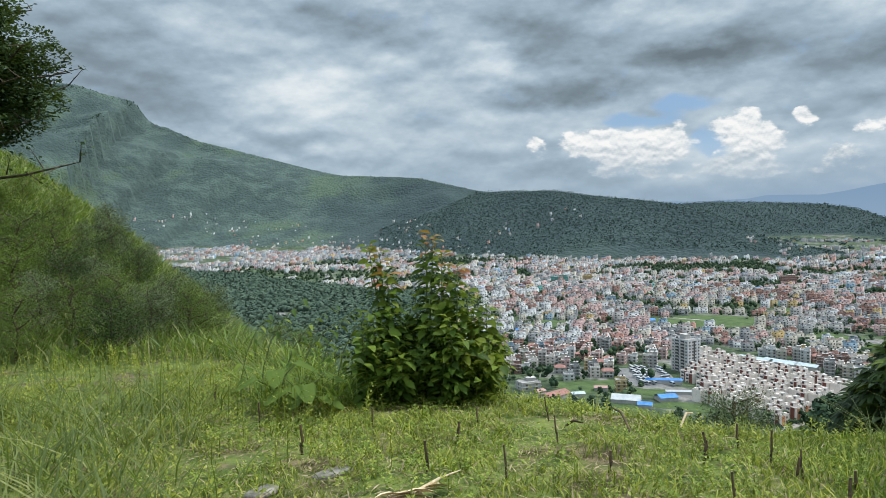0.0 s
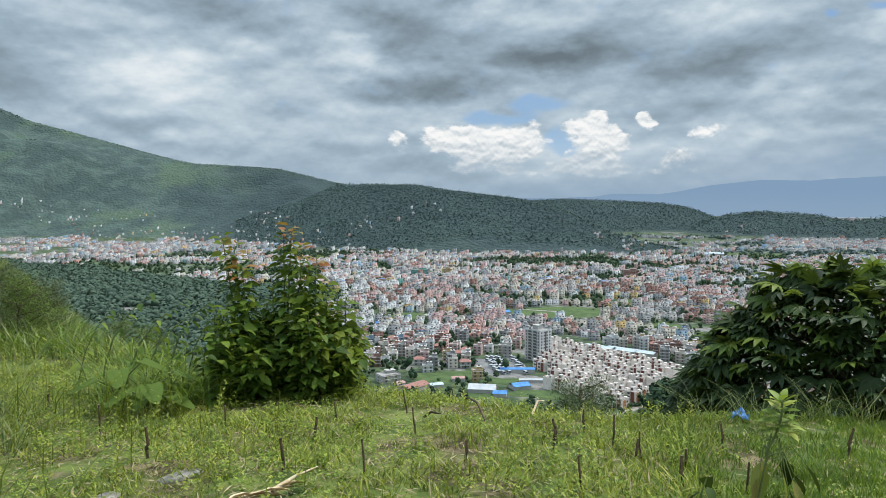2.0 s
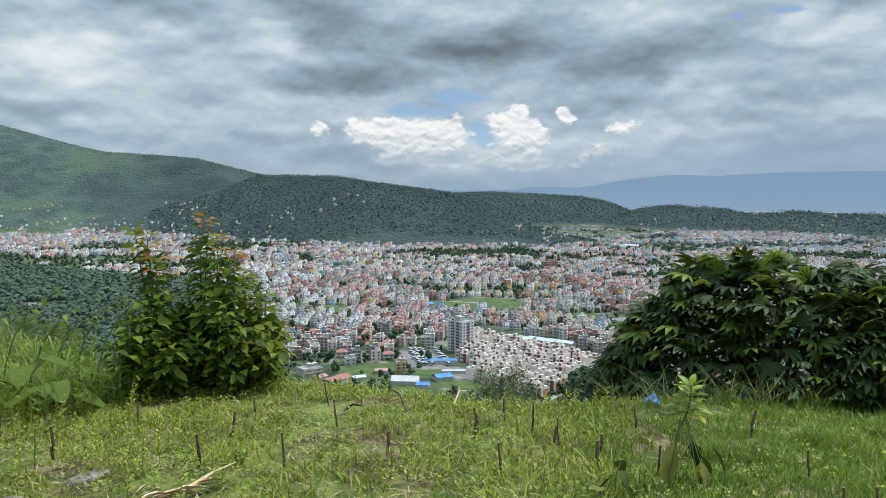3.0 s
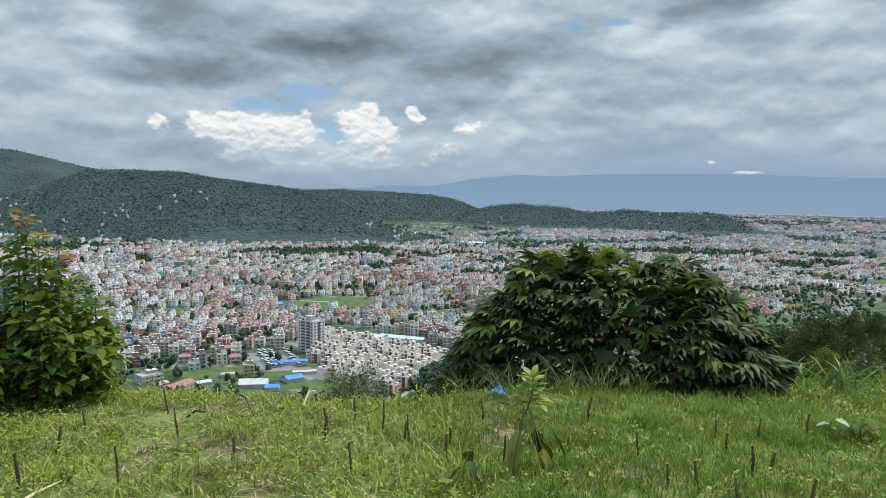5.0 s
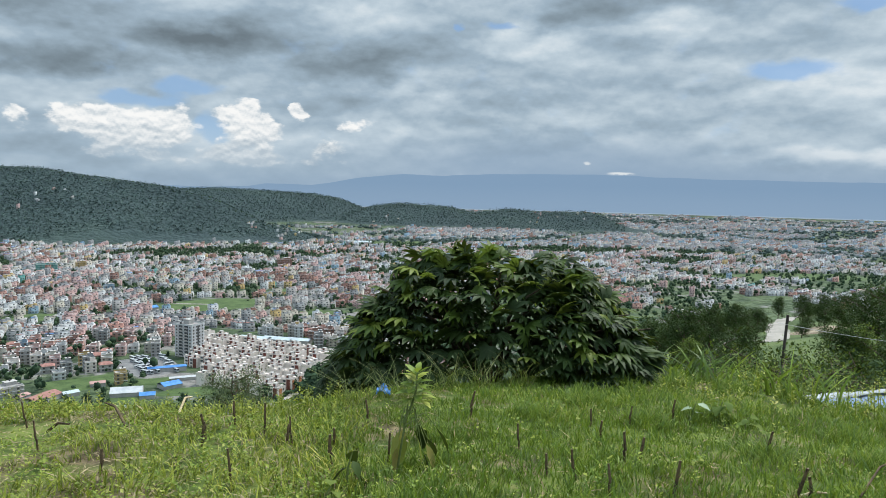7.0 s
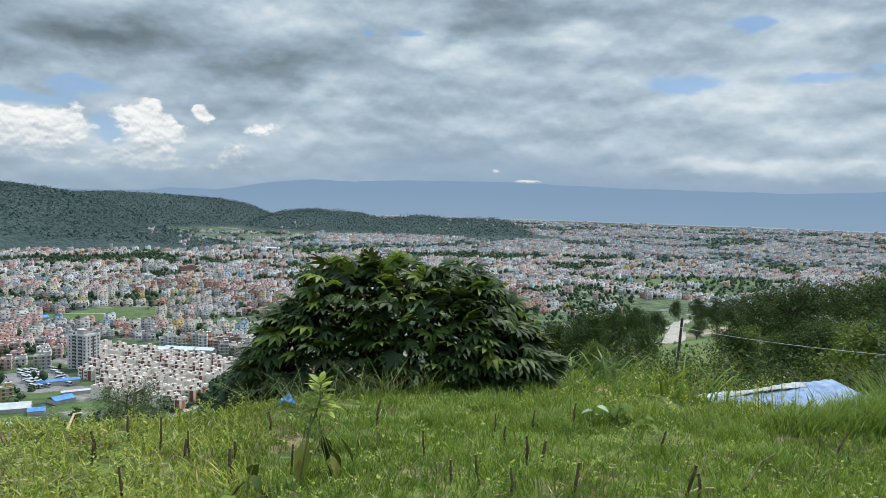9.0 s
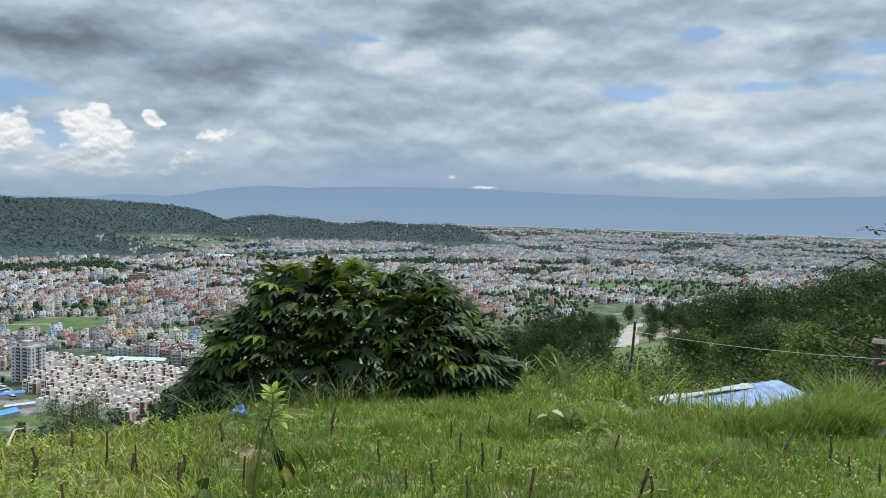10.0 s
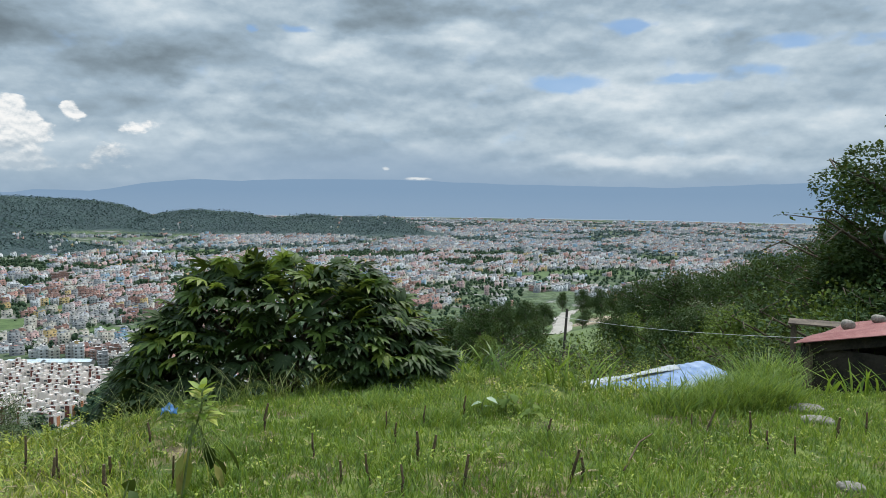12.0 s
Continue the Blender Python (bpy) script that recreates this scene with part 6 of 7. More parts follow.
broad_plant(11.8, 5.9, [(-70, 0.16, 0.26, 0.17), (-130, 0.18, 0.22, 0.15), (10, 0.2, 0.30, 0.16), (-30, 0.24, 0.16, 0.15), (160, 0.2, 0.30, 0.14), (-100, 0.08, 0.16, 0.14)], "bright green plant with broad heart-shaped leaves")
broad_plant(13.6, 6.1, [(-80, 0.16, 0.36, 0.16), (-150, 0.18, 0.28, 0.14), (-10, 0.18, 0.40, 0.15), (-50, 0.22, 0.22, 0.13)], "bright green plant with broad heart-shaped leaves")


# ---- cut stalks left standing in the clearing: heading, distance ----
STUBS = [(12.0, 4.53), (6.4, 5.2), (-0.3, 4.7), (-8.3, 4.71), (2.2, 3.97), (-4.1, 3.89), (-12.2, 4.06), (-2.1, 5.18), (15.1, 5.39), (18.3, 6.7), (23.4, 8.4), (-7.7, 5.4), (-26.0, 4.31), (-29.4, 4.24), (-19.6, 4.58),
         (-19.2, 4.4), (-21.4, 3.67), (-21.7, 4.83), (-23.9, 4.54), (-25.6, 4.27), (-29.1, 3.97), (-32.0, 4.8), (-33.6, 3.99), (-40.1, 4.84), (-44.1, 4.19), (-49.7, 4.87), (-50.4, 4.54), (-52.6, 4.92), (-53.5, 4.23), (-55.8, 5.26)]
STUBS += [(-73.2, 5.44), (-74.2, 5.42), (-77.3, 5.42), (-78.5, 5.23), (-80.3, 5.19), (-82.8, 5.77), (-84.6, 6.08), (-64.4, 3.89), (-65.5, 3.96), (-62.4, 4.63), (-56.1, 3.73), (-52.4, 4.17), (-51.3, 3.58), (-46.3, 3.76), (-48.6, 3.75)]


def stub(k):
    q, h_ = Heap(), 0.205
    bend = 0.006 * (k - 1)
    q.tube([(0, 0, -0.04), (bend, 0.003, h_ * 0.4), (-bend, 0.002, h_ * 0.45), (bend, -0.002, h_)], [0.0125, 0.0105, 0.0118, 0.0095], 7, 0, 1)
    q.tube([(0.006, 0, h_ * 0.5), (0.022, 0.008, h_ * 0.62)], [0.006, 0.002], 4, 0)
    return q.mesh("stub", [M["stub"], M["stub_top"]])


stub_meshes = [stub(k) for k in range(3)]
for i, (a, r) in enumerate(STUBS):
    x, y = polar(a, r)
    k = random.uniform(0.62, 1.15)
    s = new("cut_stalk", stub_meshes[i % 3])
    lean = 38 if i in (31,) else random.gauss(0, 6)
    s.matrix_basis = pose(x, y, gz(x, y) - 0.01, random.gauss(0, 5), lean, random.uniform(0, 360)) @ Matrix.Diagonal((random.uniform(0.48, 0.85), random.uniform(0.48, 0.85), k, 1))
    tagged(s, "dark brown cut crop stalk standing in the grass", "stalk", "cut stalks in the clearing")


def stick(az0, r0, az1, r1, lift, rad, mat, label):
    (x0, y0), (x1, y1) = polar(az0, r0), polar(az1, r1)
    q = Heap().tube([(x0, y0, gz(x0, y0) + 0.02), ((x0 + x1) / 2, (y0 + y1) / 2, (gz(x0, y0) + gz(x1, y1)) / 2 + 0.03 + lift), (x1, y1, gz(x1, y1) + 0.03 + lift)], [rad, rad * 0.9, rad * 0.5], 6)
    tagged(new("stick", q.mesh("stick", [M[mat]], True)), label, "stick")


stick(-8.9, 5.1, -10.3, 5.0, 0.05, 0.010, "stub", "dark broken stick lying in the grass")
stick(-14.0, 5.0, -12.6, 5.4, 0.10, 0.010, "stub", "dark broken stick lying in the grass")
stick(-17.6, 5.2, -18.6, 5.4, 0.10, 0.009, "dry", "pale dry branch leaning over the brink")
stick(-64.6, 3.95, -66.6, 3.98, 0.02, 0.008, "dry", "pale dry stick lying in the grass")
stick(-68.5, 4.1, -70.5, 4.6, 0.10, 0.006, "stub", "thin dark twig in the grass")
stick(10.5, 6.0, 8.6, 6.1, 0.03, 0.012, "dry", "pale dry stick lying in the grass")


# ---- dry husk, stones ----
def husk():
    x, y = polar(3.6, 3.52)
    h = empty("dry_husk", pose(x, y, gz(x, y) + 0.03, 0, 0, 18))
    for k in range(9):
        a = radians(-14 + 3.5 * k + random.uniform(-6, 6))
        P = np.array([[0.02 * k - 0.10, 0.01 * (k % 3), 0.012 * (k % 4)]])
        d = np.array([[cos(a) * (1 if k % 2 else -1) * 0.9, sin(a), 0.05 * (k % 3)]])
        V, F = ovate(P, d, np.array([[0, 0.25, 1.0]]), np.array([random.uniform(0.13, 0.20)]), np.array([0.045]), 0.12, 0.3)
        part("husk_leaf", mesh("husk_leaf", V, F, [M["dry"]], smooth=True), h)
    part("husk_tail", Heap().tube([(0.03, 0, 0.03), (0.16, 0.05, 0.06), (0.30, 0.12, 0.06)], [0.014, 0.008, 0.003], 6).mesh("husk_tail", [M["dry"]], True), h)
    tagged(h, "pale dried crop husk lying on the grass", "husk")


husk()


def rock(az_, r, sx, sy, sz, label, mat="stone", z=None, name="stone"):
    x, y = polar(az_, r)
    V, F = icosphere(3)
    V = V * (1 + 0.35 * fbm(V[:, 0] * 1.3 + az_, V[:, 1] * 1.3 + V[:, 2] * 1.7, 3, 4))[:, None]
    V = np.sign(V) * np.abs(V) ** 0.8 * np.array([sx, sy, sz]) / 2
    ob = new(name, mesh(name, V, F, [M[mat]], smooth=True))
    ob.matrix_basis = pose(x, y, (gz(x, y) if z is None else z) + sz * 0.2, 0, 0, az_ * 3)
    tagged(ob, label, "stone")


rock(9.8, 4.1, 0.24, 0.11, 0.045, "flat pale grey stone half sunk in the turf")
rock(15.2, 3.9, 0.20, 0.13, 0.04, "flat grey-brown stone half sunk in the turf")
rock(-80.8, 6.6, 0.30, 0.18, 0.09, "flat grey stone by the grass clump")
rock(-81.6, 6.2, 0.24, 0.16, 0.07, "flat grey stone by the grass clump")
rock(-84.0, 4.6, 0.16, 0.12, 0.05, "flat grey stone half sunk in the turf")

def scrap():
    """A crumpled corner of blue plastic sheet at the foot of the shrub."""
    x, y = polar(-33.2, 5.55)
    n, V = 7, []
    for side in (0, 1):
        for i in range(n):
            for j in range(n):
                u, v = i / (n - 1) - 0.5, j / (n - 1) - 0.5
                V.append((u * 0.11, v * 0.08, 0.05 - 0.08 * abs(u) + 0.018 * sin(9 * u + 5 * v) + 0.012 * sin(13 * v) - 0.003 * side))
    F = [(i * n + j, (i + 1) * n + j, (i + 1) * n + j + 1, i * n + j + 1) for i in range(n - 1) for j in range(n - 1)]
    F += [(n * n + d, n * n + c, n * n + b, n * n + a) for a, b, c, d in F]
    ob = new("plastic_scrap", mesh("plastic_scrap", np.array(V), np.array(F), [M["blue_tin"]], smooth=True))
    ob.matrix_basis = pose(x, y, gz(x, y) + 0.03, 20, 10, -34)
    tagged(ob, "crumpled scrap of bright blue plastic in the grass", "plastic sheet")


scrap()
M["pale_leaf"] = leafy("pale_leaf", [(0.0, (0.18, 0.26, 0.14)), (1.0, (0.30, 0.38, 0.24))], 0.2, 0.6)
seedling(-57.3, 5.3, 0.13, 3, 0.10, "pale_leaf", "low plant with a pale grey-green leaf in the grass", 0.1, 0.6)

# ---- the sheds on the lower terrace ----
M["red_tin"] = material("red_tin", worn((0.22, 0.075, 0.07), (0.36, 0.16, 0.14), 2.0, 14.0), 0.5, bump=0.2)
M["blue_sheet"] = material("blue_sheet", worn((0.11, 0.18, 0.32), (0.26, 0.33, 0.44), 1.1, 9.0), 0.65, bump=0.2)
M["old_wood"] = material("old_wood", worn((0.05, 0.038, 0.028), (0.13, 0.10, 0.075), 3.0, 40.0), 0.9, bump=0.5)
M["old_tin"] = material("old_tin", worn((0.26, 0.28, 0.29), (0.38, 0.40, 0.41), 1.5, 12.0), 0.7)
# near black: painted shade inside the red shed, and the dark post's wood
M["dark_wood"] = material("near_black_wood", worn((0.010, 0.008, 0.007), (0.035, 0.028, 0.022), 4.0, 40.0), 0.9, bump=0.4)
M["cloth"] = material("grey_cloth", worn((0.26, 0.28, 0.30), (0.40, 0.42, 0.43), 6.0, 60.0), 0.9)
M["wire"] = material("wire", worn((0.30, 0.31, 0.30), (0.42, 0.42, 0.40), 3.0, 40.0), 0.6)


def corrugated(length, depth, rise, waves, mat, name, thick=0.006, ripple=0.008):
    """A rippled roof sheet: ripples run down its depth."""
    n = waves * 6
    u = np.linspace(-0.5, 0.5, n + 1)
    V = []
    for dz in (0, -thick):
        for v in (0.0, 0.5, 1.0):
            V.append(np.stack([u * length, np.full(n + 1, (v - 0.5) * depth), ripple * np.sin(u * waves * 2 * pi) + rise * (v - 0.5) + dz + 0.01 * np.sin(u * 9 + v * 4)], -1))
    i = np.arange(n)
    m = n + 1
    F = [np.stack([k * m + i, k * m + i + 1, (k + 1) * m + i + 1, (k + 1) * m + i], -1) for k in (0, 1)]
    F += [np.stack([k * m + i, (k + 1) * m + i, (k + 1) * m + i + 1, k * m + i + 1], -1) for k in (3, 4)]
    F.append(np.stack([i, 3 * m + i, 3 * m + i + 1, i + 1], -1))
    F.append(np.stack([2 * m + i, 2 * m + i + 1, 5 * m + i + 1, 5 * m + i], -1))
    return mesh(name, np.concatenate(V), np.concatenate(F), [M[mat]], smooth=True)


def red_shed():
    """Shed whose open front is closed by dark planks for shade; its roof falls towards the near left eave."""
    x, y, turn = 9.19, 0.20, -8.3
    ground = gz(x, y)
    s = empty("tin_shed", pose(x, y, ground, 0, 0, turn))
    mid = 0.28 - ground
    part("roof_sheet", corrugated(1.85, 2.4, -0.58, 20, "red_tin", "roof_sheet"), s, "faded red corrugated roof sheet", pose(0, 0, mid))
    for u in (-0.82, 0.82):
        for v in (-1.05, 1.08):
            part("post", Heap().tube([(u, v, -0.4), (u, v, mid - 0.242 * v - 0.03)], [0.05, 0.045], 8).mesh("post", [M["old_wood"]]), s)
        part("rafter", Heap().box((u, 0, mid - 0.075), (0.07, 2.3, 0.10), 0, 0.0, (-0.237, 0)).mesh("rafter", [M["dark_wood"]]), s)
    part("beam", Heap().box((0, 1.1, mid - 0.38), (1.8, 0.07, 0.12)).mesh("beam", [M["dark_wood"]]), s)
    # near-black planks stand for the unlit hollow under the roof
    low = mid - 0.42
    part("plank_wall", Heap().box((0, 1.12, low / 2 - 0.2), (1.6, 0.04, low + 0.3)).mesh("plank_wall", [M["dark_wood"]]), s)
    part("plank_wall", Heap().box((0.86, 0, low / 2 - 0.2), (0.04, 2.1, low + 0.3)).mesh("plank_wall", [M["dark_wood"]]), s)
    part("plank_wall", Heap().box((-0.80, 0.02, low / 2 - 0.1), (0.04, 2.12, low + 0.4)).mesh("plank_wall", [M["dark_wood"]]), s, "near-black plank front, shade put into its colour")
    tagged(s, "low dark shed under a faded red corrugated roof", "shed")


red_shed()
for u, v, a, b, c, label in ((1.05, 0.22, 0.15, 0.12, 0.12, "grey stone weighing down the red tin roof"), (1.50, 0.42, 0.15, 0.13, 0.11, "reddish stone weighing down the red tin roof"), (1.30, 0.14, 0.12, 0.11, 0.10, "grey stone weighing down the red tin roof")):
    px, py = 8.47 + 0.99 * u - 0.145 * v, 1.52 - 0.145 * u - 0.99 * v
    rock(math.degrees(atan2(-px, py)), sqrt(px * px + py * py), a, b, c, label, z=0.0 + 0.242 * v + 0.01, name="roof_stone")


def old_roof():
    x, y = polar(-81.0, 11.2)
    g = gz(x, y)
    s = empty("lean_to", pose(x, y, g, 0, 0, -81))
    part("roof_sheet", Heap().box((0.08, 0, 0), (0.8, 0.42, 0.02)).mesh("roof_sheet", [M["old_wood"]]), s, "dark plank roof", pose(0, 0, -0.16 - g, 1.5, 0, 0))
    for u in (-0.25, 0.42):
        for v in (-0.16, 0.16):
            part("post", Heap().tube([(u, v, -0.3), (u, v, -0.19 - g + 0.06 * v)], [0.04, 0.035], 7).mesh("post", [M["old_wood"]]), s)
    tagged(s, "small lean-to under a thin dark plank roof", "lean-to")


old_roof()


def blue_roof():
    x, y, tilt = 7.33, 2.83, 8.0
    ground = gz(x, y)
    s = empty("low_shed", pose(x, y, ground, 0, 0, -41.8))
    z = -0.52 - ground
    part("roof_sheet", corrugated(2.2, 1.0, 0.03, 20, "blue_sheet", "roof_sheet", ripple=0.004), s, "weathered blue roof sheet", pose(0, 0, z, 0, -tilt, 0))
    part("ridge_strip", corrugated(1.3, 0.14, 0.004, 12, "old_tin", "ridge_strip", thick=0.003, ripple=0.003), s, "pale grey strip along the ridge", pose(0.1, 0.43, z + 0.042, 0, -tilt, 0))
    for u in (-0.95, 0.95):
        for v in (-0.4, 0.4):
            part("post", Heap().tube([(u, v, gz(x + 0.745 * u + 0.667 * v, y - 0.667 * u + 0.745 * v) - ground - 0.2), (u, v, z - 0.02 + 0.162 * u)], [0.035, 0.03], 7).mesh("post", [M["old_wood"]]), s)
    tagged(s, "low shed under a weathered blue sheet roof", "shed")


blue_roof()


def post_and_wire():
    x, y = polar(-62.9, 12.6)
    g = gz(x, y)
    top = 1.45 + 12.6 * tan(radians(-8.25))
    q = Heap().tube([(x, y, g - 0.2), (x - 0.02, y, g + 0.9), (x + 0.07, y - 0.12, top)], [0.034, 0.030, 0.022], 7, 0, 0)
    tagged(new("wooden_post", q.mesh("wooden_post", [M["dark_wood"]], True)), "dark weathered leaning wooden post on the slope", "post")
    x1, y1 = polar(-80.6, 8.9)
    a, b = Vector((x + 0.03, y + 0.03, top - 0.14)), Vector((x1, y1, 1.45 + 8.9 * tan(radians(-9.25))))
    pts = []
    for k in range(17):
        t = k / 16
        p = a.lerp(b, t)
        pts.append((p.x, p.y, p.z - 0.12 * 4 * t * (1 - t) * 0.5))
    tagged(new("wire", Heap().tube(pts, [0.0035] * 17, 5).mesh("wire", [M["wire"]])), "thin pale wire strung from the post to the shed", "wire")


post_and_wire()


def hung_cloth():
    """A cloth drooping from a leaning pole at the end of the shed."""
    x, y = polar(-86.0, 10.9)
    g, top = gz(x, y), 1.45 + 10.9 * tan(radians(-0.9))
    q = Heap().tube([(x, y, g - 0.1), (x - 0.03, y, (g + top) / 2), (x - 0.02, y + 0.02, top + 0.05)], [0.03, 0.026, 0.02], 7, 0, 0)
    tagged(new("pole", q.mesh("pole", [M["old_wood"]], True)), "thin dark wooden pole behind the shed", "pole")
    n, m, V = 9, 13, []
    for side in (0, 1):
        for i in range(n):
            for j in range(m):
                u, v = i / (n - 1), j / (m - 1)
                wide = 0.03 + 0.15 * sin(pi * min(v * 1.1, 1.0)) ** 0.8
                V.append((u * wide, 0.03 * sin(9 * u + 3 * v) + 0.004 * side, -0.50 * v - 0.05 * sin(5 * u) * v))
    F = [(i * m + j, i * m + j + 1, (i + 1) * m + j + 1, (i + 1) * m + j) for i in range(n - 1) for j in range(m - 1)]
    F += [(n * m + d, n * m + c, n * m + b, n * m + a) for a, b, c, d in F]
    ob = new("hung_cloth", mesh("hung_cloth", np.array(V), np.array(F), [M["cloth"]], smooth=True))
    ob.matrix_basis = pose(x - 0.05, y + 0.03, top, 0, 0, 95)
    tagged(ob, "pale grey cloth hanging from a thin pole", "cloth")


hung_cloth()


def ribbon(name, pts, wide, mat, label, lift=0.10):
    V = []
    knots_ = [Vector((*polar(a, r), 0)) for a, r in pts]
    P = [a.lerp(b, i / 6) for a, b in zip(knots_, knots_[1:]) for i in range(6)] + knots_[-1:]
    for k, p in enumerate(P):
        d = (P[min(k + 1, len(P) - 1)] - P[max(k - 1, 0)]).normalized()
        s = Vector((d.y, -d.x, 0)) * wide / 2
        for u in (-1, -0.33, 0.33, 1):
            q = p + s * u
            V.append((q.x, q.y, gz(q.x, q.y) + lift))
    F = [(k * 4 + i, k * 4 + i + 1, k * 4 + 5 + i, k * 4 + 4 + i) for k in range(len(P) - 1) for i in range(3)]
    tagged(new(name, mesh(name, V, np.array(F), [M[mat]], smooth=True)), label, name, kind="structure")


ribbon("road", [(-64.4, 150), (-63.9, 132), (-63.4, 116), (-63.0, 104), (-62.9, 96), (-63.1, 88), (-63.0, 80), (-62.2, 73), (-60.6, 66), (-57.8, 59), (-55.0, 54)], 2.3, "lane", "pale winding dirt road on the wooded slope")
M["bare_earth"] = material("bare_earth", worn((0.20, 0.155, 0.11), (0.34, 0.28, 0.20), 0.8, 6.0), 0.95, bump=0.5, bump_scale=8.0)
patch_xy = polar(-65.6, 86)
patch("clearing", patch_xy[0], patch_xy[1], 3.4, 2.6, 0, "bare_earth", "bare tan earth beside the road", 0.12)

# ---- turf of the clearing ----
def spots(n, a0, a1, r0, r1, power=0.5):
    a = np.radians(rng.uniform(a0, a1, n))
    r = np.sqrt(rng.uniform(0, 1, n) ** (power / 0.5) * (r1 ** 2 - r0 ** 2) + r0 ** 2)
    return -np.sin(a) * r, np.cos(a) * r


def on_land(x, y):
    return np.stack([x, y, height(x, y)], -1)


def inside_edge(x, y, extra=0.9):
    a, r = np.degrees(np.arctan2(-x, y)), np.hypot(x, y)
    return r < np.interp(a, AZ_, EDGE) + extra


def turf():
    # lush side
    x, y = spots(62000, -92, -24, 2.3, 8.2)
    a = np.degrees(np.arctan2(-x, y))
    thick = value_noise(x * 1.6, y * 1.6, 51) * 0.6 + value_noise(x * 5, y * 5, 52) * 0.4
    keep = inside_edge(x, y) & (thick > 0.34) & (rng.random(len(x)) < np.clip((-22 - a) / 10, 0.15, 1))
    x, y, thick = x[keep], y[keep], thick[keep]
    n = len(x)
    H = rng.uniform(0.04, 0.11, n) * (0.4 + 0.9 * thick)
    V, F = blades(on_land(x, y), H, rng.uniform(0.004, 0.009, n), rng.uniform(0.2, 0.9, n), rng.uniform(0.1, 0.8, n))
    tagged(new("grass", mesh("grass", V, F, [M["grass"]])), "lush short green grass of the clearing", "grass", kind="stuff")
    # weedy side
    x, y = spots(58000, -32, 40, 2.3, 9.2)
    thick = value_noise(x * 1.9, y * 1.9, 53) * 0.55 + value_noise(x * 6, y * 6, 54) * 0.45
    keep = inside_edge(x, y) & (thick > 0.45)
    x, y, thick = x[keep], y[keep], thick[keep]
    n = len(x)
    H = rng.uniform(0.04, 0.11, n) * (0.4 + thick)
    V, F = blades(on_land(x, y), H, rng.uniform(0.004, 0.010, n), rng.uniform(0.3, 1.2, n), rng.uniform(0.2, 1.0, n))
    tagged(new("grass", mesh("grass", V, F, [M["grass_dry"]])), "thin weedy grass with bare patches", "grass", kind="stuff")
    # straw and dead stems lying about
    x, y = spots(24000, -90, 40, 2.3, 7.5)
    keep = inside_edge(x, y, 0.2) & ((np.degrees(np.arctan2(-x, y)) > -28) | (rng.random(len(x)) < 0.25))
    P = on_land(x[keep], y[keep]) + np.array([0, 0, 0.012])
    n = len(P)
    D = rand_dirs(n) * np.array([1, 1, 0.15]) + np.array([0, 0, 0.05])
    V, F = rhomb(P, D, unit(np.array([0, 0, 1.0]) + rng.normal(0, 0.2, (n, 3))), rng.uniform(0.03, 0.14, n), rng.uniform(0.003, 0.009, n) * 1.2)
    tagged(new("litter", mesh("litter", V, F, [M["straw"]])), "dry straw and dead stems on the soil", "straw", kind="stuff")


def fine_turf():
    """Short fine blades, each one narrow triangle, that close the sward between the longer ones."""
    for name, label, a0, a1, count, mat, low in (("short_grass", "short fine green grass of the clearing", -92, -26, 170000, "grass", 0.30), ("short_grass", "short yellow-green grass with bare spots", -34, 40, 130000, "grass_dry", 0.43)):
        x, y = spots(count, a0, a1, 2.3, 8.4)
        thick = value_noise(x * 2.6, y * 2.6, 57) * 0.5 + value_noise(x * 9, y * 9, 58) * 0.5
        a = np.degrees(np.arctan2(-x, y))
        blend = np.clip((a + 34) / 8, 0, 1) if a0 < -50 else np.clip((-26 - a) / 8, 0, 1)
        keep = inside_edge(x, y, 0.5) & (thick > low) & (rng.random(count) > blend)
        P = on_land(x[keep], y[keep]) - np.array([0, 0, 0.004])
        n, thick = len(P), thick[keep]
        H = rng.uniform(0.018, 0.070, n) * (0.15 + 1.5 * np.clip(thick - low, 0, 1))
        t, b = rng.uniform(0, 2 * pi, n), rng.uniform(0, pi, n)
        lean = H * rng.uniform(0.1, 1.1, n)
        S = np.stack([np.cos(b), np.sin(b), np.zeros(n)], -1) * rng.uniform(0.0020, 0.0042, n)[:, None]
        tip = P + np.stack([np.cos(t) * lean, np.sin(t) * lean, H], -1)
        V = np.stack([P - S, P + S, tip], 1).reshape(-1, 3)
        tagged(new(name, mesh(name, V, np.arange(3 * n).reshape(-1, 3), [M[mat]])), label, "grass", kind="stuff")


turf()
fine_turf()


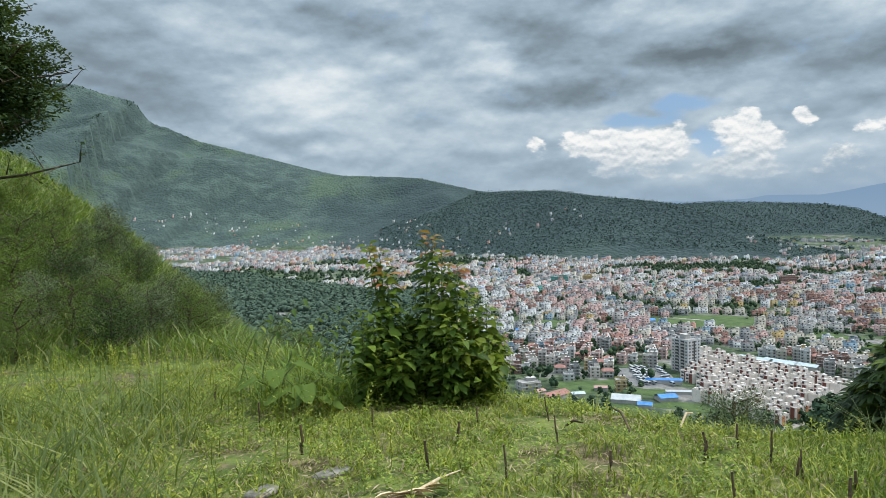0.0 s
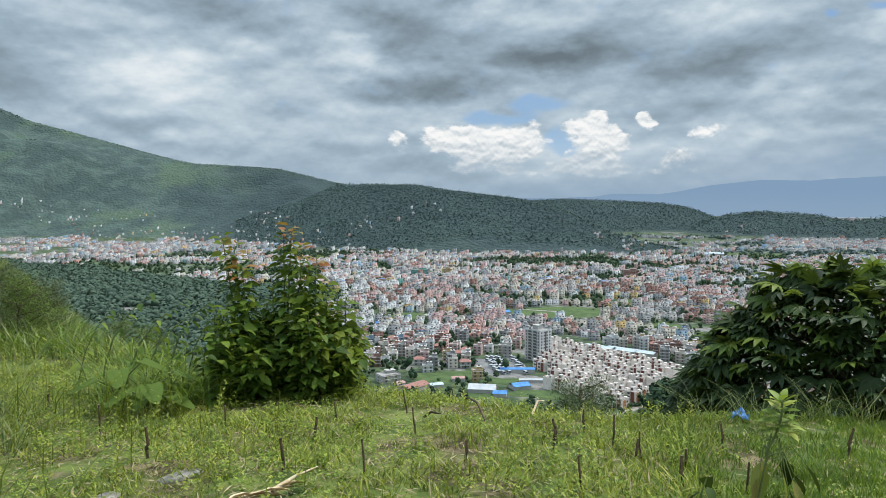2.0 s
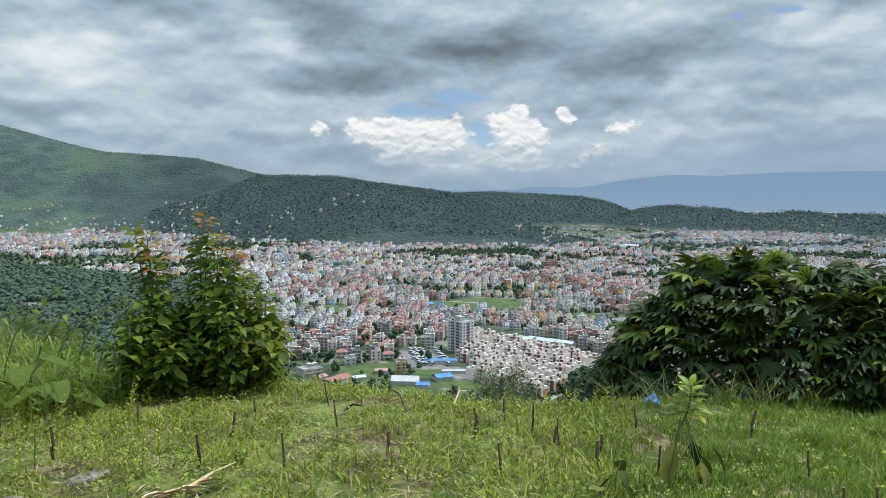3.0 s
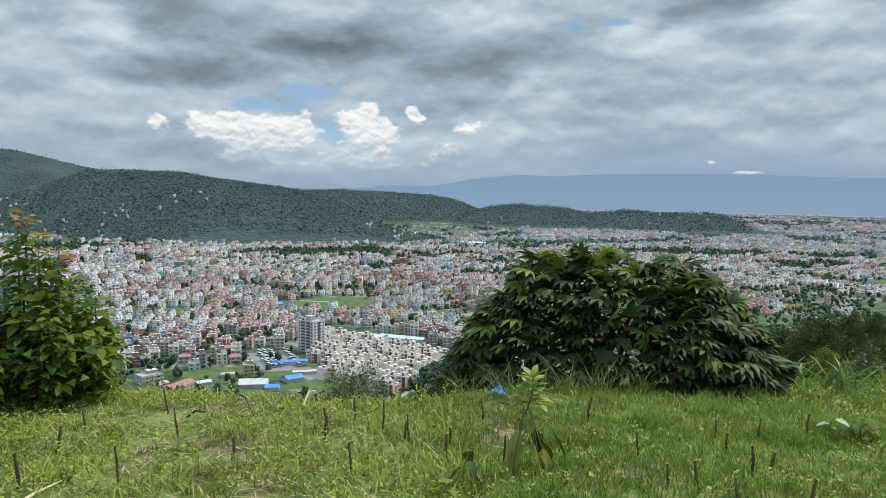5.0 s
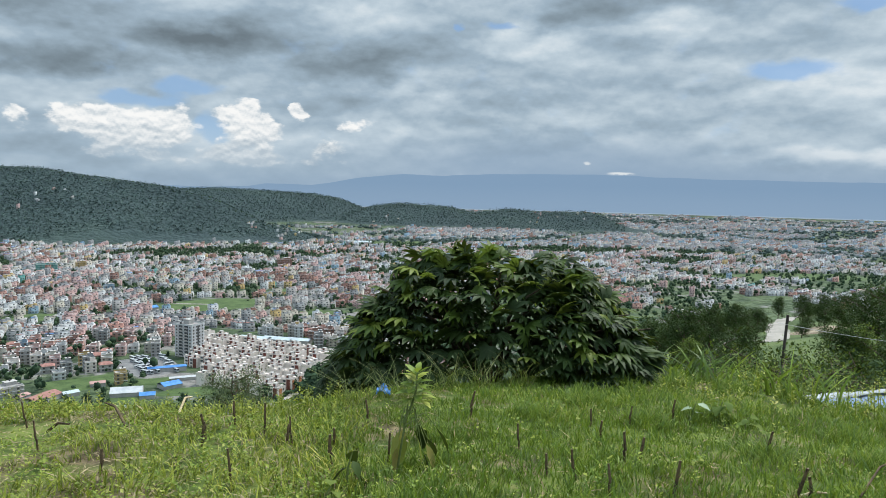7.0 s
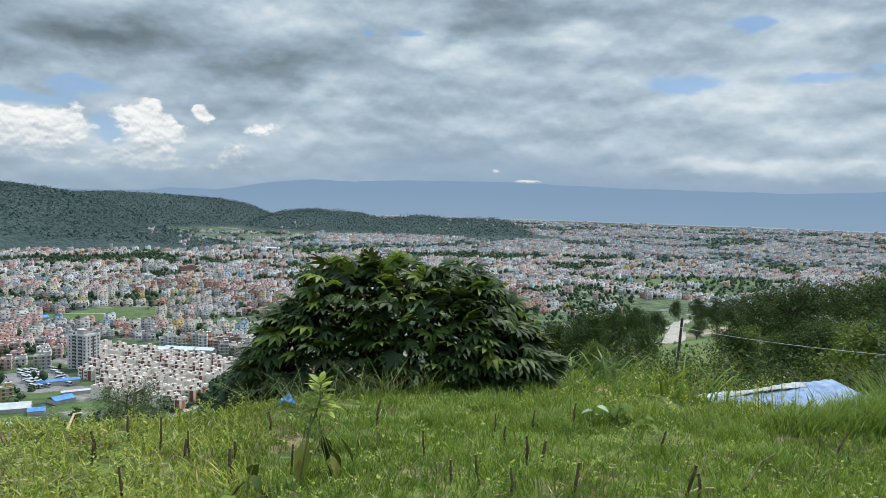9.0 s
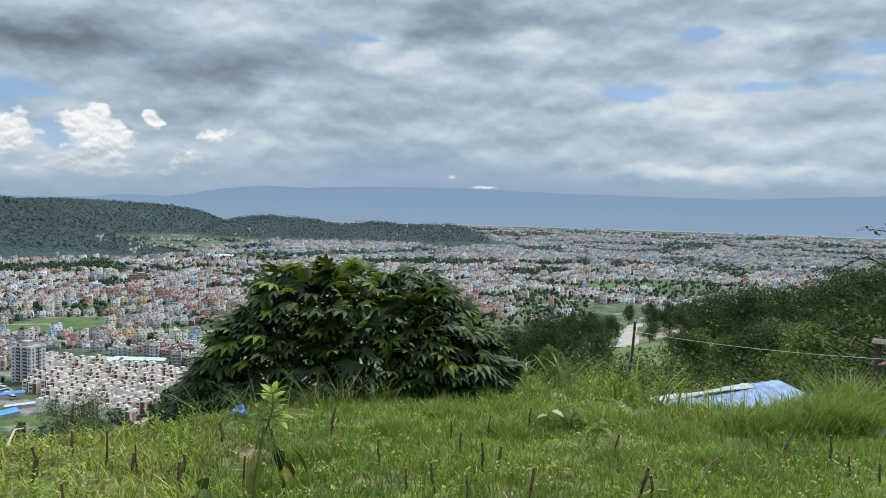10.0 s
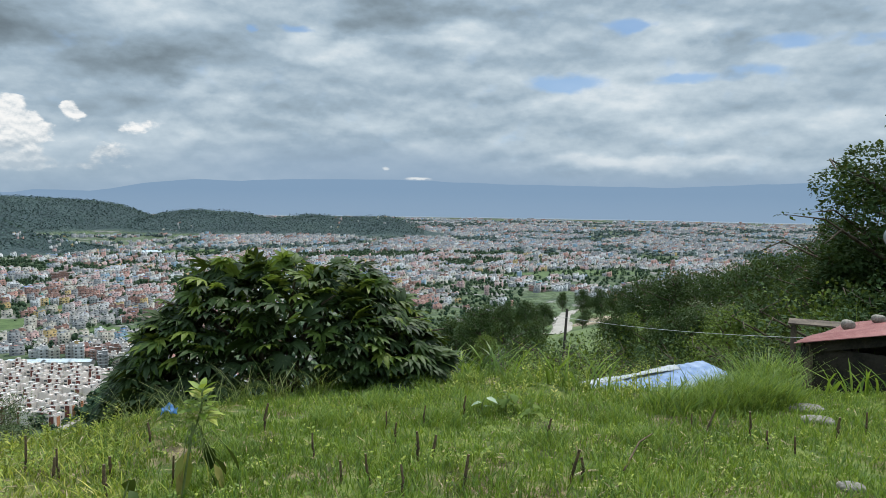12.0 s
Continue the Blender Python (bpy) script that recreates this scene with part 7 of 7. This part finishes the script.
def weeds():
    # low rosettes
    x, y = spots(19000, -90, 40, 2.4, 8.5)
    a = np.degrees(np.arctan2(-x, y))
    keep = inside_edge(x, y, 0.5) & ((value_noise(x * 2.3, y * 2.3, 61) > 0.38)) & (rng.random(len(x)) < np.where(a < -30, 0.22, 1.0))
    C = on_land(x[keep], y[keep])
    per = 8
    n = len(C) * per
    P = np.repeat(C, per, 0) + np.array([0, 0, 1.0]) * rng.uniform(0.005, 0.07, n)[:, None]
    ang = rng.uniform(0, 2 * pi, n)
    D = np.stack([np.cos(ang), np.sin(ang), rng.uniform(-0.1, 0.7, n)], -1)
    size = np.repeat(rng.uniform(0.5, 1.4, len(C)), per) * rng.uniform(0.013, 0.026, n)
    V, F = rhomb(P + D * 0.012, D, unit(np.array([0, 0, 1.0]) + rng.normal(0, 0.3, (n, 3))), size, size * 0.55)
    tagged(new("weeds", mesh("weeds", V, F, [M["weed"]])), "low leafy weeds between the cut stalks", "weeds", kind="stuff")
    # taller weedy stems with leaves, on the left and along the brink
    x, y = spots(1500, -8, 40, 3.2, 10.5)
    keep = inside_edge(x, y, 1.2) & (rng.random(len(x)) < np.clip((np.degrees(np.arctan2(-x, y)) + 6) / 20, 0.08, 1) * np.clip((np.hypot(x, y) - 2.8) / 3, 0.15, 1))
    x, y = x[keep], y[keep]
    x2, y2 = spots(500, -30, 8, 4.6, 7.4)
    a2, r2 = np.degrees(np.arctan2(-x2, y2)), np.hypot(x2, y2)
    near_edge = np.abs(r2 - np.interp(a2, AZ_, EDGE) - 0.15) < 0.35
    x3, y3 = spots(100, -73, -55, 6.0, 7.3)
    x, y = np.concatenate([x, x2[near_edge], x3]), np.concatenate([y, y2[near_edge], y3])
    C = on_land(x, y)
    tall = np.where((np.degrees(np.arctan2(-x, y)) > 4) | (np.degrees(np.arctan2(-x, y)) < -60), rng.uniform(0.12, 0.42, len(C)), rng.uniform(0.06, 0.18, len(C)))
    per = 16
    t = np.tile(np.linspace(0.15, 1, per), len(C))
    lean = np.repeat(rng.normal(0, 0.18, (len(C), 2)), per, 0)
    hh = np.repeat(tall, per) * t
    P = np.repeat(C, per, 0) + np.column_stack([lean * (hh * t)[:, None], hh])
    n = len(P)
    ang = np.tile(np.arange(per) * 2.4, len(C))
    D = np.stack([np.cos(ang), np.sin(ang), np.full(n, 0.45)], -1)
    size = np.repeat(rng.uniform(0.03, 0.06, len(C)), per) * (1.1 - 0.6 * t)
    V1, F1 = rhomb(P, D, unit(np.array([0, 0, 1.0]) + rng.normal(0, 0.3, (n, 3))), size, size * 0.4)
    S, FS = blades(C, tall, np.full(len(C), 0.006), np.full(len(C), 0.12), np.full(len(C), 0.0))
    tagged(new("tall_weeds", joined("tall_weeds", [(V1, F1, 0), (S, FS, 0)], [M["grass_dry"]])), "tall leafy weeds along the brink", "weeds", kind="stuff")


weeds()


def tuft(name, label, az_, r, spread, count, tall, width, mat="grass", lean=(0.3, 0.9), stretch=1.0, curl=(0.2, 0.9)):
    """A clump of long grass."""
    x, y = polar(az_, r)
    k = np.sqrt(rng.random(count)) * spread
    a = rng.uniform(0, 2 * pi, count)
    px, py = x + np.cos(a) * k * stretch, y + np.sin(a) * k
    H = rng.uniform(*tall, count) * (1.1 - 0.45 * k / spread)
    V, F = blades(on_land(px, py) - np.array([0, 0, 0.01]), H, rng.uniform(*width, count), rng.uniform(*lean, count), rng.uniform(*curl, count))
    V = V - np.array([x, y, gz(x, y)])
    ob = new(name, mesh(name, V, F, [M[mat]]))
    ob.matrix_basis = Matrix.Translation((x, y, gz(x, y)))
    tagged(ob, label, "grass", "grass clumps")


M["reed"] = leafy("long_grass", [(0.0, (0.07, 0.13, 0.016)), (0.6, (0.16, 0.26, 0.034)), (1.0, (0.30, 0.37, 0.06))], 0.4, 0.5)
M["wisp"] = leafy("grey_grass", [(0.0, (0.06, 0.09, 0.018)), (0.6, (0.14, 0.19, 0.04)), (1.0, (0.33, 0.33, 0.12))], 0.4, 0.6)
for a, r, s, n, tall in [(-74.0, 6.2, 0.24, 900, (0.18, 0.38)), (-76.0, 6.5, 0.34, 1500, (0.20, 0.42)), (-78.0, 6.7, 0.30, 1400, (0.20, 0.46)), (-77.6, 7.4, 0.34, 1000, (0.35, 0.70)), (-71.6, 6.0, 0.22, 500, (0.16, 0.36))]:
    tuft("grass_clump", "thick clump of long bright green grass", a, r, s, n, tall, (0.004, 0.009), "reed")
for a, r in [(-62.5, 4.6), (-57.5, 5.4), (-54.0, 5.0), (-67.5, 5.4), (-49.0, 5.6), (-45.0, 5.0), (-70.0, 4.8), (-38.0, 4.4), (-60.0, 6.6), (-64.0, 6.7), (-56.0, 6.6), (-52.0, 6.5)]:
    tuft("grass_clump", "small clump of lush green grass", a, r, 0.16, 260, (0.10, 0.24), (0.003, 0.006), "reed")
for a, r in [(-31.0, 5.3), (-34.0, 5.5), (-38.5, 6.0), (-41.0, 6.0), (-44.0, 6.2), (-36.0, 5.4), (-47.5, 6.5)]:
    tuft("wispy_grass", "wispy grey-green grass before the shrub", a, r, 0.12, 60, (0.25, 0.50), (0.003, 0.005), "wisp", (0.6, 1.3))
for a, r in [(11.0, 6.3), (13.0, 6.5), (9.4, 6.2), (14.0, 7.0)]:
    tuft("long_grass", "long arching grass beside the bush", a, r, 0.22, 80, (0.3, 0.6), (0.008, 0.015), "reed", (0.7, 1.5))
for a, r in [(14.2, 6.0), (9.4, 5.9), (7.6, 6.0), (12.0, 6.1)]:
    tuft("long_grass", "long arching grass beside the bush", a, r, 0.09, 16, (0.45, 0.85), (0.007, 0.013), "reed", (1.0, 1.9))
for a, r, n in [(29.0, 2.2, 70), (33.0, 2.0, 90), (26.0, 2.6, 60), (31.0, 2.7, 80), (35.0, 2.5, 80), (28.0, 3.2, 80), (33.0, 3.4, 110), (24.5, 3.4, 60), (29.5, 4.0, 120), (35.0, 4.2, 120), (25.0, 4.4, 100), (31.0, 5.0, 140), (27.0, 5.4, 140), (22.0, 5.2, 90), (20.0, 6.2, 120), (24.0, 6.6, 150), (29.0, 6.6, 180), (33.0, 7.0, 200)]:
    tuft("wispy_grass", "tall wispy grass at the edge of the clearing", a, r, 0.28, n // 2, (0.35, 0.85), (0.006, 0.012), "wisp", (0.5, 1.3))
tuft("roof_grass", "tuft of long grass behind the red roof", -83.9, 10.3, 0.20, 90, (2.3, 2.95), (0.012, 0.020), "reed", (0.02, 0.20), curl=(0.0, 0.15))


def slope_cover():
    """Rough growth on the slope past the brink and on the shoulder to the left."""
    x, y = spots(52000, -92, 40, 6.5, 40, 0.75)
    a = np.degrees(np.arctan2(-x, y))
    keep = (~inside_edge(x, y, 0.3)) & ((a > 4) | (a < -50)) & (value_noise(x / 1.3, y / 1.3, 66) > 0.3)
    x, y = x[keep], y[keep]
    n, r = len(x), np.hypot(x, y)
    V, F = blades(on_land(x, y), rng.uniform(0.2, 0.5, n), 0.010 + 0.0016 * r, rng.uniform(0.3, 1.1, n), rng.uniform(0.2, 0.9, n))
    tagged(new("rough_grass", mesh("rough_grass", V, F, [M["grass"]])), "rough long grass on the slopes", "grass", kind="stuff")


slope_cover()


def shoulder_cover():
    """Long pale grass on the shoulder beside the clearing."""
    x, y = spots(26000, 11, 42, 8.5, 42, 0.7)
    keep = ~inside_edge(x, y, 0.3)
    x, y = x[keep], y[keep]
    n, r = len(x), np.hypot(x, y)
    V, F = blades(on_land(x, y), rng.uniform(0.18, 0.55, n), 0.006 + 0.0010 * r, rng.uniform(0.3, 1.2, n), rng.uniform(0.2, 0.9, n))
    tagged(new("rough_grass", mesh("rough_grass", V, F, [M["wisp"]])), "long pale grass on the shoulder of the hill", "grass", kind="stuff")


shoulder_cover()
